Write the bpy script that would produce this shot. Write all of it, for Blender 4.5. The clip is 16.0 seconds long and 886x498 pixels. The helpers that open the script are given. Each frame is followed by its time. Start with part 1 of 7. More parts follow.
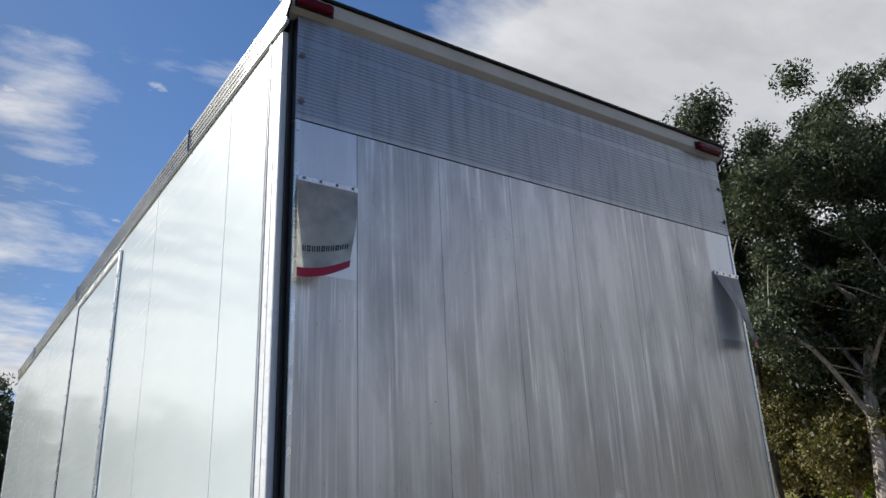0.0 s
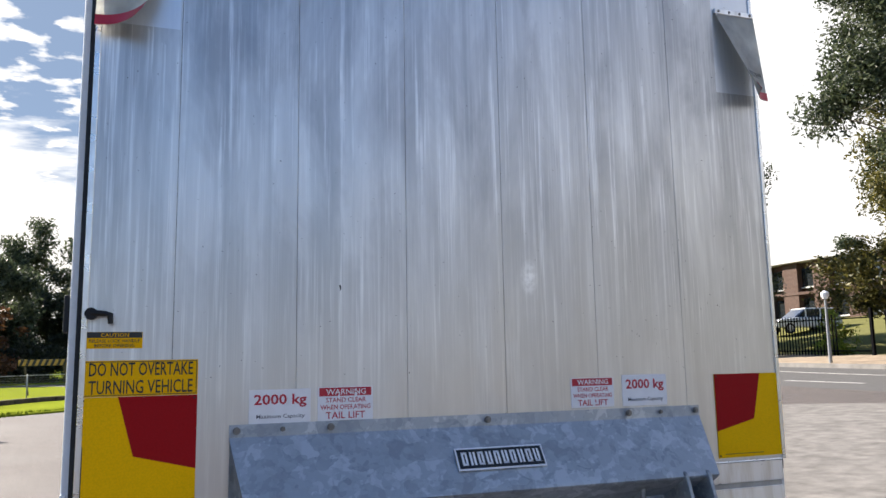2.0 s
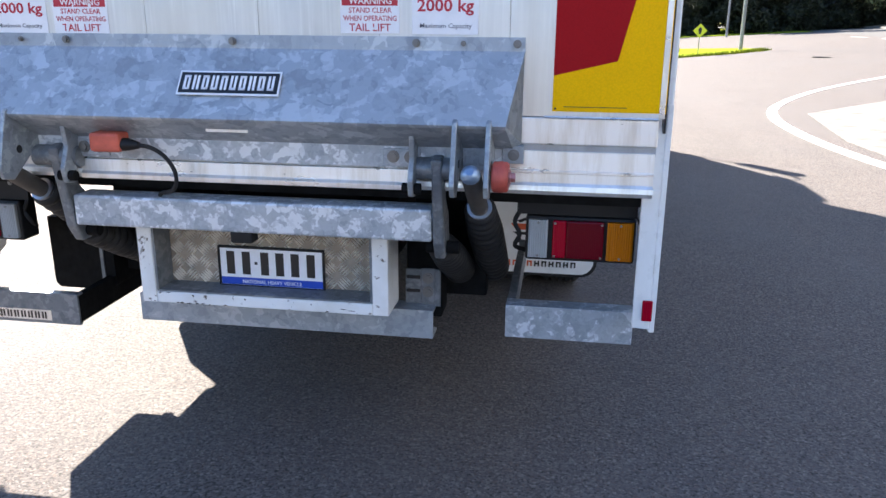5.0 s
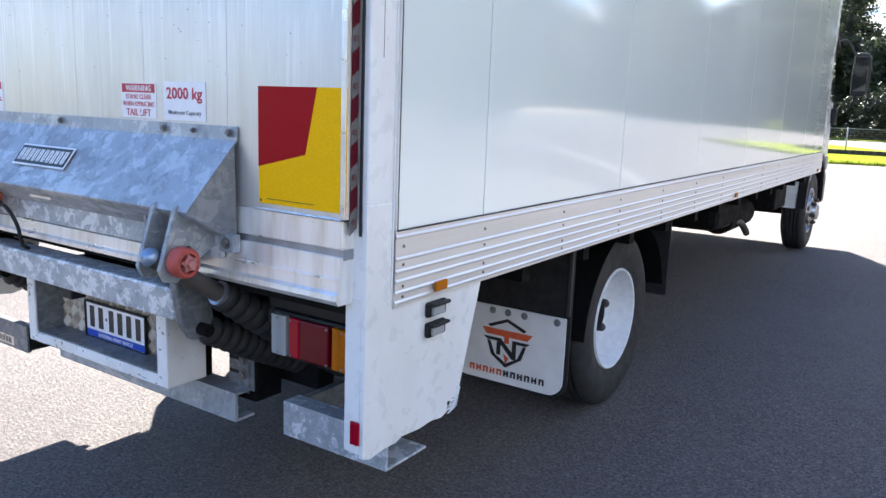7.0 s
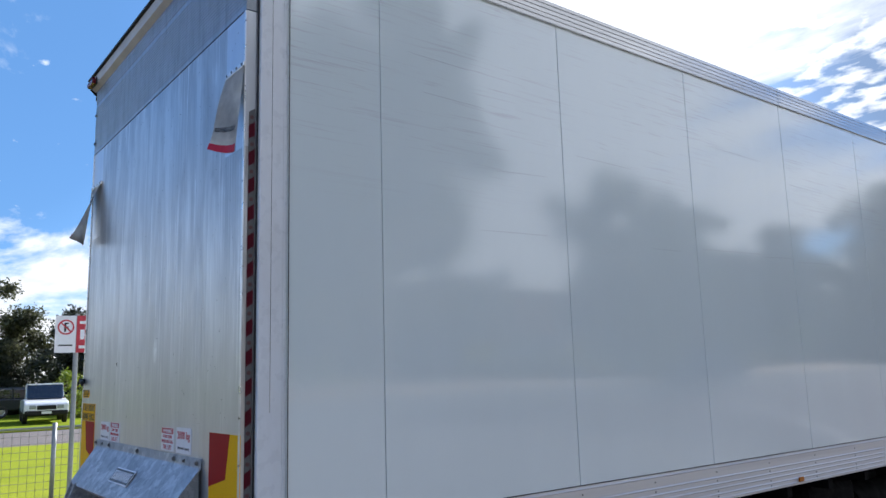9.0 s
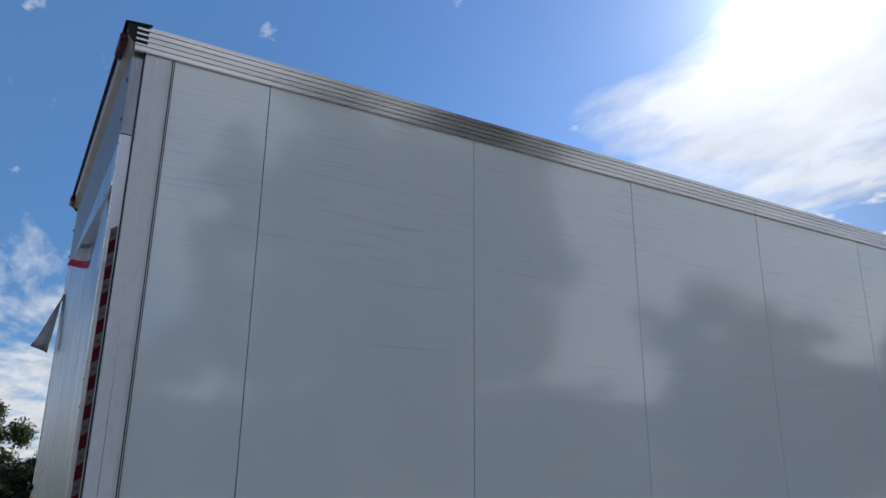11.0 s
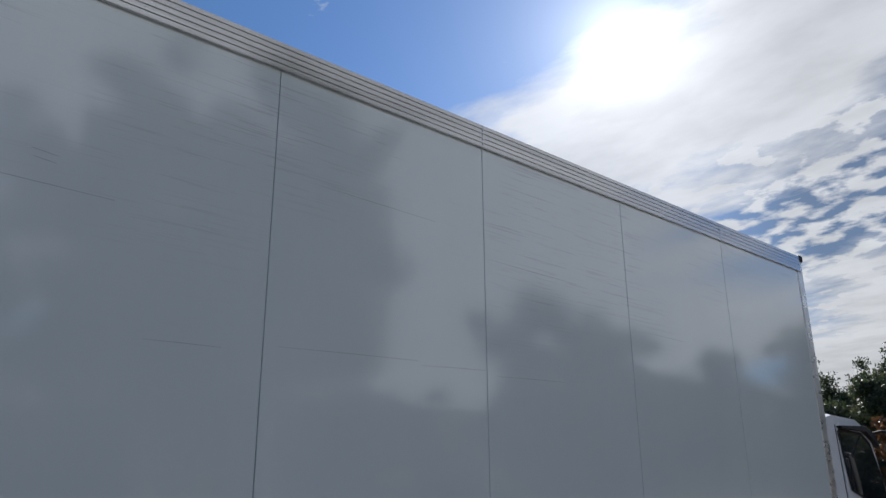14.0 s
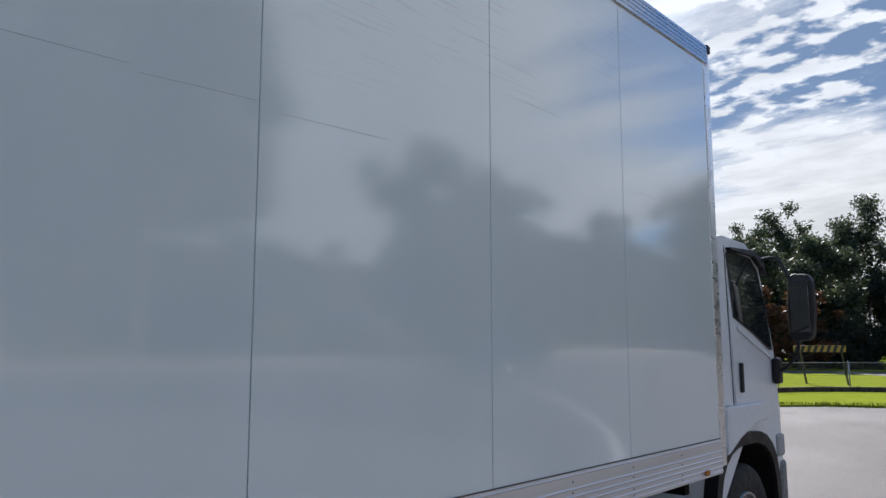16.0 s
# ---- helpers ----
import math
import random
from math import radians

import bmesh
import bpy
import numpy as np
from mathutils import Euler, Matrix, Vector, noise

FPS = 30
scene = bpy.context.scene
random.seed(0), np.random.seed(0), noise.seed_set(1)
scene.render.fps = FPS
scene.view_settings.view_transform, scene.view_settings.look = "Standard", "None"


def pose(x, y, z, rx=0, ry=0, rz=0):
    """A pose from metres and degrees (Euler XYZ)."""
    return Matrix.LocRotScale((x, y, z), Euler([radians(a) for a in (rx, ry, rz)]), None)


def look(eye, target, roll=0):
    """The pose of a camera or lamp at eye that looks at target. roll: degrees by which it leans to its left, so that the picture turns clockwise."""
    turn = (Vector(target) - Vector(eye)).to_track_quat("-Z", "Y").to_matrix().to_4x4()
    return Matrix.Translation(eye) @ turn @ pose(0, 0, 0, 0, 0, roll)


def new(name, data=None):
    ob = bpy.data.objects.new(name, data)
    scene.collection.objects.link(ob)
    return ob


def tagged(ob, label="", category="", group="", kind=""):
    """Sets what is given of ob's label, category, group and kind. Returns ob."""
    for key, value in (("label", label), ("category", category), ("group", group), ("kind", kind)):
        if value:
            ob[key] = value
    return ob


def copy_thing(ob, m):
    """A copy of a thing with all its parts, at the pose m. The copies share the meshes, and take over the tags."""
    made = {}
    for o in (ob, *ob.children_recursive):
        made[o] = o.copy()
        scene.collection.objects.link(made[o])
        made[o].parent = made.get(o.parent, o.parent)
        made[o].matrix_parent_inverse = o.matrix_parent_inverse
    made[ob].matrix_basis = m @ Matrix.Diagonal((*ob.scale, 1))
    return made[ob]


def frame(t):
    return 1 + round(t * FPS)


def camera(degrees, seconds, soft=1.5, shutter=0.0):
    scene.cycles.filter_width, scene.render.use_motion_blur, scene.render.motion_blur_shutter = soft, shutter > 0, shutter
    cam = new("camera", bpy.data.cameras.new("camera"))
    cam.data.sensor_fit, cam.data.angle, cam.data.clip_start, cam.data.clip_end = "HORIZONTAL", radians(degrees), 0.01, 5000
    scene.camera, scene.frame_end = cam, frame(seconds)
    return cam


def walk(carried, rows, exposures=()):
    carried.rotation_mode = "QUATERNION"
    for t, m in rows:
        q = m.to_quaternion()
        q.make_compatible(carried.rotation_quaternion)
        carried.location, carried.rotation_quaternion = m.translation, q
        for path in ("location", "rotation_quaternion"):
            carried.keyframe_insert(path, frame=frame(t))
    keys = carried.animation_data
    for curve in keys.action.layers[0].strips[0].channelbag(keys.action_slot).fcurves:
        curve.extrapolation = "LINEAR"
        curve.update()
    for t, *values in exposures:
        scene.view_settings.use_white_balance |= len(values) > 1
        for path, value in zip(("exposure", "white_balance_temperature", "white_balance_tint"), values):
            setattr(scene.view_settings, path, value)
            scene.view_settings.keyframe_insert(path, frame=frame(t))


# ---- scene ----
cam = camera(60.3, 16.0)
PATH = [
    (0, (-0.904, -2.214, 1.807), (0.172, -0.676, 2.497), -2.5),
    (0.4, (-0.6, -2.209, 1.776), (0.425, -0.62, 2.444), -1.8),
    (0.5, (-0.54, -2.215, 1.766), (0.455, -0.617, 2.426), -2.0),
    (0.8, (-0.385, -2.231, 1.732), (0.587, -0.598, 2.352), -1.5),
    (1, (-0.273, -2.317, 1.722), (0.65, -0.639, 2.301), -1.8),
    (1.5, (0.083, -2.469, 1.677), (0.859, -0.684, 2.134), -1.2),
    (2, (0.298, -2.38, 1.601), (0.946, -0.509, 1.883), -1.0),
    (2.5, (0.54, -2.343, 1.476), (0.989, -0.398, 1.586), -1.2),
    (3, (0.894, -2.384, 1.47), (1.109, -0.402, 1.318), -1.1),
    (3.5, (1.12, -2.37, 1.452), (1.178, -0.394, 1.145), -1.1),
    (4, (1.463, -2.246, 1.443), (1.379, -0.294, 1.015), -1.0),
    (4.5, (1.814, -2.165, 1.418), (1.629, -0.24, 0.904), -0.6),
    (5, (2.2, -2.145, 1.451), (1.909, -0.25, 0.883), 0.4),
    (5.2, (2.339, -2.106, 1.456), (2.001, -0.224, 0.871), 1.0),
    (7.3, (3.902, -1.327, 1.509), (2.693, 0.242, 1.228), 1.7),
    (7.5, (4.038, -1.298, 1.554), (2.759, 0.225, 1.342), 1.3),
    (8, (4.475, -1.282, 1.644), (3.048, 0.12, 1.64), -0.1),
    (8.5, (4.808, -1.282, 1.65), (3.309, 0.031, 1.82), -1.1),
    (8.8, (5.067, -1.229, 1.73), (3.524, 0.018, 1.984), -1.3),
    (9, (5.194, -1.143, 1.724), (3.631, 0.063, 2.048), -1.6),
    (11.3, (5.719, -0.11, 1.778), (4.065, 0.835, 2.386), 0.9),
    (11.5, (5.648, 0.005, 1.80), (4.012, 0.976, 2.415), 0.95),
    (12, (5.417, 0.302, 1.944), (3.854, 1.395, 2.546), 0.9),
    (12.5, (5.384, 0.687, 1.932), (3.879, 1.852, 2.547), 0.9),
    (13.5, (5.078, 1.292, 1.957), (3.627, 2.529, 2.561), -0.0),
    (14, (5.009, 1.575, 1.904), (3.576, 2.826, 2.522), -0.4),
    (14.5, (4.884, 1.883, 1.974), (3.485, 3.199, 2.533), -0.9),
    (15, (4.761, 2.161, 1.86), (3.393, 3.533, 2.356), -0.8),
    (15.4, (4.616, 2.35, 1.834), (3.272, 3.772, 2.246), -0.5),
    (16, (4.393, 2.717, 1.71), (3.084, 4.206, 1.969), 0.0),
]
EXPOSURES = [(0.0, 0.56, 6250, 10), (0.8, 1.06, 6350, 10), (1.5, 1.46, 6500, 10), (2.0, 1.50, 6650, 10), (2.5, 1.58, 6700, 10), (3.0, 1.82, 6700, 10), (4.5, 2.18, 6600, 10), (5.2, 2.58, 6550, 10), (7.3, 2.48, 6150, 10), (7.8, 2.32, 5950, 10),
             (8.5, 1.82, 5850, 10), (9.2, 1.10, 5850, 10), (11.3, 0.57, 5850, 10), (12.5, 0.45, 5950, 10), (14.5, 0.41, 6000, 10), (15.5, 0.58, 5950, 10), (16.0, 0.88, 5900, 10)]
walk(cam, [(t, look(eye, target, roll)) for t, eye, target, roll in PATH], EXPOSURES)

SUN_AZ, SUN_EL = radians(-33.6), radians(32.4)      # from +y towards +x
SUN_DIR = Vector((math.sin(SUN_AZ) * math.cos(SUN_EL), math.cos(SUN_AZ) * math.cos(SUN_EL), math.sin(SUN_EL)))


# ---- world, sun ----
def node(nt, kind, operation="", use_clamp=False, data_type="", blend_type="", sky_type="", sun_disc=None, feature="", bands_direction=""):
    n = nt.nodes.new(kind)
    if operation:
        n.operation = operation
    if use_clamp:
        n.use_clamp = True
    if data_type:
        n.data_type = data_type
    if blend_type:
        n.blend_type = blend_type
    if sky_type:
        n.sky_type = sky_type
    if sun_disc is not None:
        n.sun_disc = sun_disc
    if feature:
        n.feature = feature
    if bands_direction:
        n.bands_direction = bands_direction
    return n


def vmath(nt, op, a, b=None):
    n = node(nt, "ShaderNodeVectorMath", operation=op)
    for i, v in enumerate((a, b)):
        if v is None:
            continue
        if isinstance(v, bpy.types.NodeSocket):
            nt.links.new(v, n.inputs[i])
        else:
            n.inputs[i].default_value = v
    return n.outputs["Value"] if op in ("DOT_PRODUCT", "LENGTH") else n.outputs["Vector"]


def fmath(nt, op, a, b=None, clamp=False):
    n = node(nt, "ShaderNodeMath", operation=op, use_clamp=clamp)
    for i, v in enumerate((a, b)):
        if v is None:
            continue
        if isinstance(v, bpy.types.NodeSocket):
            nt.links.new(v, n.inputs[i])
        else:
            n.inputs[i].default_value = v
    return n.outputs[0]


def mixc(nt, fac, a, b, mode="MIX"):
    n = node(nt, "ShaderNodeMix", data_type="RGBA", blend_type=mode)
    for s, v in ((n.inputs[0], fac), (n.inputs[6], a), (n.inputs[7], b)):
        if isinstance(v, bpy.types.NodeSocket):
            nt.links.new(v, s)
        elif isinstance(v, (int, float)):
            s.default_value = v
        else:
            s.default_value = (*v[:3], 1)
    return n.outputs[2]


def ramp(nt, fac, stops):
    n = node(nt, "ShaderNodeValToRGB")
    nt.links.new(fac, n.inputs[0])
    while len(n.color_ramp.elements) < len(stops):
        n.color_ramp.elements.new(0.5)
    for e, (p, c) in zip(n.color_ramp.elements, stops):
        e.position, e.color = p, ((c, c, c, 1) if isinstance(c, (int, float)) else (*c, 1))
    return n.outputs[0]


def make_world():
    world = bpy.data.worlds.new("world")
    scene.world = world
    world.use_nodes = True
    nt = world.node_tree
    back = nt.nodes["Background"]
    sky = node(nt, "ShaderNodeTexSky", sky_type="NISHITA", sun_disc=False)
    sky.sun_elevation, sky.sun_rotation = SUN_EL, SUN_AZ
    sky.air_density, sky.dust_density, sky.ozone_density = 1.0, 0.15, 2.2
    way = node(nt, "ShaderNodeTexCoord").outputs["Generated"]
    split = node(nt, "ShaderNodeSeparateXYZ")
    nt.links.new(way, split.inputs[0])
    up = fmath(nt, "MAXIMUM", split.outputs[2], 0.0)
    flat = node(nt, "ShaderNodeCombineXYZ")
    for i in (0, 1):
        nt.links.new(fmath(nt, "DIVIDE", split.outputs[i], fmath(nt, "ADD", up, 0.12)), flat.inputs[i])
    big = node(nt, "ShaderNodeTexNoise")
    big.inputs["Scale"].default_value, big.inputs["Detail"].default_value, big.inputs["Roughness"].default_value = 1.15, 9, 0.6
    big.inputs["Distortion"].default_value = 0.5
    nt.links.new(vmath(nt, "MULTIPLY", vmath(nt, "ADD", flat.outputs[0], CLOUD_SHIFT), (0.75, 1.4, 1.0)), big.inputs["Vector"])
    small = node(nt, "ShaderNodeTexNoise")
    small.inputs["Scale"].default_value, small.inputs["Detail"].default_value, small.inputs["Roughness"].default_value = 4.2, 7, 0.55
    nt.links.new(vmath(nt, "MULTIPLY", flat.outputs[0], (1.0, 1.7, 1.0)), small.inputs["Vector"])
    near = fmath(nt, "MAXIMUM", vmath(nt, "DOT_PRODUCT", way, SUN_DIR), 0.0)

    def bank(az, el, spread, amount):
        """More cloud round one direction, spread in degrees."""
        a, e = radians(az), radians(el)
        d = (math.sin(a) * math.cos(e), math.cos(a) * math.cos(e), math.sin(e))
        dot = fmath(nt, "MAXIMUM", vmath(nt, "DOT_PRODUCT", way, d), 0.0)
        return fmath(nt, "MULTIPLY", fmath(nt, "POWER", dot, 1 / radians(spread) ** 2), amount)
    cover = fmath(nt, "ADD", fmath(nt, "MULTIPLY", big.outputs[0], 0.8), fmath(nt, "MULTIPLY", small.outputs[0], 0.2))
    for row in CLOUD_BANKS:
        cover = fmath(nt, "ADD", cover, bank(*row))
    low = fmath(nt, "SUBTRACT", 1.0, fmath(nt, "MULTIPLY", up, 3.4), clamp=True)
    cover = fmath(nt, "ADD", cover, fmath(nt, "MULTIPLY", low, 0.21))
    mask = ramp(nt, cover, ((0.55, 0.0), (0.69, 1.0)))
    # broken small clouds
    fleece = node(nt, "ShaderNodeTexNoise")
    fleece.inputs["Scale"].default_value, fleece.inputs["Detail"].default_value, fleece.inputs["Roughness"].default_value = 8.6, 6, 0.5
    nt.links.new(vmath(nt, "MULTIPLY", flat.outputs[0], (1.0, 1.25, 1.0)), fleece.inputs["Vector"])
    flock = fmath(nt, "ADD", fmath(nt, "MULTIPLY", fleece.outputs[0], 1.0), bank(-19, 19, 11, 0.235))
    mask = fmath(nt, "MAXIMUM", mask, ramp(nt, flock, ((0.672, 0.0), (0.775, 1.0))))
    thick = ramp(nt, cover, ((0.66, 1.0), (0.95, 0.80)))
    tone = fmath(nt, "ADD", CLOUD_TONE, fmath(nt, "MULTIPLY", fmath(nt, "POWER", near, 90.0), 2.2))
    thick = mixc(nt, 1.0, thick, ramp(nt, small.outputs[0], ((0.36, 0.86), (0.60, 1.05))), "MULTIPLY")
    cloud = mixc(nt, 1.0, mixc(nt, low, (1.0, 0.985, 0.97), (1.0, 0.94, 0.85)), thick, "MULTIPLY")
    cloud = vmath(nt, "SCALE", cloud)
    cloud.node.inputs["Scale"].default_value = 1.0
    nt.links.new(tone, cloud.node.inputs["Scale"])
    blue = mixc(nt, 1.0, sky.outputs[0], SKY_TINT, "MULTIPLY")
    veil = fmath(nt, "MINIMUM", bank(-13, 19, 12, 1.1), 0.85)
    blue = mixc(nt, veil, blue, (1.25, 1.6, 2.15))
    blue = mixc(nt, fmath(nt, "MINIMUM", bank(-86, 20, 16, 0.9), 0.75), blue, (0.8, 1.75, 3.3))
    col = mixc(nt, fmath(nt, "MULTIPLY", mask, 0.92), blue, cloud)
    halo = fmath(nt, "MULTIPLY", fmath(nt, "POWER", near, 1100.0), 4.0)
    for sharp, amount in ((380.0, 2.6), (140.0, 2.2), (45.0, 0.7)):
        halo = fmath(nt, "ADD", halo, fmath(nt, "MULTIPLY", fmath(nt, "POWER", near, sharp), amount))
    glow = vmath(nt, "SCALE", (1.0, 0.97, 0.92))
    nt.links.new(halo, glow.node.inputs["Scale"])
    col = mixc(nt, 1.0, col, glow, "ADD")
    nt.links.new(col, back.inputs[0])
    back.inputs[1].default_value = SKY_STRENGTH


CLOUD_SHIFT = (3.1, 1.7, 0.0)
SKY_TINT = (0.64, 0.78, 0.96)
CLOUD_TONE = 6.5
# azimuth, elevation, spread, amount
CLOUD_BANKS = ((-35, 27, 6, 0.30), (-20, 29.5, 5.5, 0.30), (-47, 26, 3.5, 0.22), (-19, 19, 5, -0.12), (52, 33, 11, 0.20), (70, 30, 12, 0.20), (100, 28, 14, 0.14), (5, 28, 4, 0.10), (-81, 19, 4, 0.08), (-5, 17, 8, 0.02), (142, 46, 20, -0.2), (118, 13, 12, 0.1), (150, 16, 16, 0.16), (4, 36, 9, -0.09), (14, 24, 7, -0.03), (-58, 38, 12, -0.2), (31, 40, 8, -0.1), (-72, 30, 8, -0.15), (185, 38, 22, -0.12), (132, 18, 14, 0.14), (42, 17, 13, 0.20), (-79, 14, 4, -0.16), (-80, 8.3, 3, 0.10), (-17, 9.0, 8, 0.28), (-9, 21, 6, -0.12), (-33, 36, 5, -0.10), (-48, 33, 6, -0.10), (4, 28, 6, 0.06), (6, 17, 6, 0.06))
SKY_STRENGTH = 0.082
make_world()
sun = new("sun", bpy.data.lights.new("sun", "SUN"))
sun.data.energy, sun.data.angle, sun.data.color = 5.0, radians(0.6), (1.0, 0.93, 0.84)
sun.matrix_world = look(SUN_DIR * 50, (0, 0, 0))


# ---- materials ----
class Mat:
    """A principled material with helpers for texture at real size."""

    def __init__(self, name, color=(0.5, 0.5, 0.5), rough=0.5, metal=0.0, spec=0.5):
        self.m = bpy.data.materials.new(name)
        self.m.use_nodes = True
        self.nt = self.m.node_tree
        self.b = self.nt.nodes["Principled BSDF"]
        self.b.inputs["Base Color"].default_value = (*color, 1)
        self.b.inputs["Roughness"].default_value = rough
        self.b.inputs["Metallic"].default_value = metal
        self.b.inputs["Specular IOR Level"].default_value = spec
        self.at = node(self.nt, "ShaderNodeTexCoord").outputs["Object"]

    def noise(self, scale, detail=4, rough=0.55, stretch=(1, 1, 1), distort=0.0):
        n = node(self.nt, "ShaderNodeTexNoise")
        n.inputs["Scale"].default_value, n.inputs["Detail"].default_value = scale, detail
        n.inputs["Roughness"].default_value, n.inputs["Distortion"].default_value = rough, distort
        self.nt.links.new(vmath(self.nt, "MULTIPLY", self.at, stretch), n.inputs["Vector"])
        return n.outputs[0]

    def voronoi(self, scale, stretch=(1, 1, 1), out="Color", feature="F1", warp=0.0):
        n = node(self.nt, "ShaderNodeTexVoronoi", feature=feature)
        n.inputs["Scale"].default_value = scale
        v = vmath(self.nt, "MULTIPLY", self.at, stretch)
        if warp:
            w = node(self.nt, "ShaderNodeTexNoise")
            w.inputs["Scale"].default_value = scale * 0.9
            self.nt.links.new(self.at, w.inputs["Vector"])
            v = vmath(self.nt, "ADD", v, vmath(self.nt, "MULTIPLY", w.outputs["Color"], (warp / scale, warp / scale, warp / scale)))
        self.nt.links.new(v, n.inputs["Vector"])
        return n.outputs[out]

    def ramp(self, fac, *stops):
        return ramp(self.nt, fac, stops)

    def mix(self, fac, a, b, mode="MIX"):
        return mixc(self.nt, fac, a, b, mode)

    def math(self, op, a, b=None, clamp=False):
        return fmath(self.nt, op, a, b, clamp)

    def color(self, s):
        self.nt.links.new(s, self.b.inputs["Base Color"])
        return self

    def rough(self, s):
        self.nt.links.new(s, self.b.inputs["Roughness"])
        return self

    def bump(self, s, dist=0.002, strength=0.5):
        n = node(self.nt, "ShaderNodeBump")
        n.inputs["Distance"].default_value, n.inputs["Strength"].default_value = dist, strength
        self.nt.links.new(s, n.inputs["Height"])
        prev = self.b.inputs["Normal"]
        if prev.is_linked:
            self.nt.links.new(prev.links[0].from_socket, n.inputs["Normal"])
        self.nt.links.new(n.outputs[0], prev)
        return self

    def vary(self, amount):
        """A slightly different tone for each object."""
        r = node(self.nt, "ShaderNodeObjectInfo").outputs["Random"]
        f = self.math("ADD", self.math("MULTIPLY", r, 2 * amount), 1 - amount)
        src = self.b.inputs["Base Color"]
        base = src.links[0].from_socket if src.is_linked else tuple(src.default_value)[:3]
        c = node(self.nt, "ShaderNodeCombineXYZ")
        for i in range(3):
            self.nt.links.new(f, c.inputs[i])
        self.nt.links.new(self.mix(1.0, base, c.outputs[0], "MULTIPLY"), src)
        return self


def simple(name, color, rough=0.5, metal=0.0, spec=0.5, speck=0.12, scale=30, bump=0.0):
    m = Mat(name, color, rough, metal, spec)
    n = m.noise(scale, 5)
    lo, hi = tuple(c * (1 - speck) for c in color), tuple(min(1, c * (1 + speck)) for c in color)
    m.color(m.ramp(n, (0.3, lo), (0.7, hi)))
    m.rough(m.ramp(m.noise(scale * 0.4, 3), (0.3, max(0.02, rough * 0.85)), (0.7, min(1, rough * 1.15))))
    if bump:
        m.bump(n, bump, 0.5)
    return m.m


def panel_white(name="gelcoat_white", coat=1.0, dull=0.0):
    m = Mat(name, (0.78, 0.80, 0.79), 0.06, 0, 0.5)
    grime = m.noise(1.1, 6, 0.6, (1, 1, 0.35))
    streak = m.noise(9, 5, 0.6, (1, 0.22, 3.2), 0.6)
    # long rubbed scratches, mostly high on the side
    hair = m.noise(7, 6, 0.62, (1, 0.35, 14), 0.5)
    split = node(m.nt, "ShaderNodeSeparateXYZ")
    m.nt.links.new(m.at, split.inputs[0])
    high = m.ramp(m.math("MULTIPLY", split.outputs[2], 0.25), (0.60, 0.0), (0.78, 1.0))
    patchy = m.ramp(m.noise(0.9, 4), (0.42, 0.0), (0.60, 1.0))
    rub = m.math("MULTIPLY", m.math("MULTIPLY", m.ramp(hair, (0.56, 0.0), (0.63, 1.0)), high), patchy)
    base = m.ramp(grime, (0.3, (0.735, 0.81, 0.805)), (0.7, (0.785, 0.86, 0.855)))
    m.color(m.mix(m.math("MULTIPLY", rub, 0.75), base, (0.60, 0.61, 0.63)))
    r = m.ramp(streak, (0.35, 0.10 + dull), (0.72, 0.17 + dull))
    m.rough(m.math("ADD", r, m.math("MULTIPLY", rub, 0.15)))
    m.bump(m.noise(0.55, 2, 0.4), 0.012, 0.2).bump(m.noise(2.4, 2, 0.5), 0.002, 0.25).bump(hair, 0.0004, 0.12)
    m.b.inputs["Coat Weight"].default_value = coat
    m.b.inputs["Coat Roughness"].default_value = 0.06
    m.b.inputs["Coat IOR"].default_value = 1.82
    return m.m


def paint_white():
    m = Mat("painted_white", (0.78, 0.79, 0.79), 0.3)
    m.color(m.ramp(m.noise(7, 6, 0.65, (1, 1, 0.4)), (0.25, (0.70, 0.71, 0.705)), (0.6, (0.78, 0.80, 0.81))))
    m.rough(m.ramp(m.noise(20, 4), (0.3, 0.22), (0.7, 0.4)))
    m.bump(m.noise(120, 3), 0.0004, 0.2)
    return m.m


def chipped_white():
    m = Mat("chipped_white_paint", (0.78, 0.79, 0.79), 0.3)
    chip = m.ramp(m.noise(30, 7, 0.72), (0.625, 0.0), (0.645, 1.0))
    m.color(m.mix(chip, m.ramp(m.noise(7, 5), (0.25, (0.64, 0.64, 0.62)), (0.6, (0.79, 0.80, 0.80))), (0.12, 0.10, 0.09)))
    return m.m


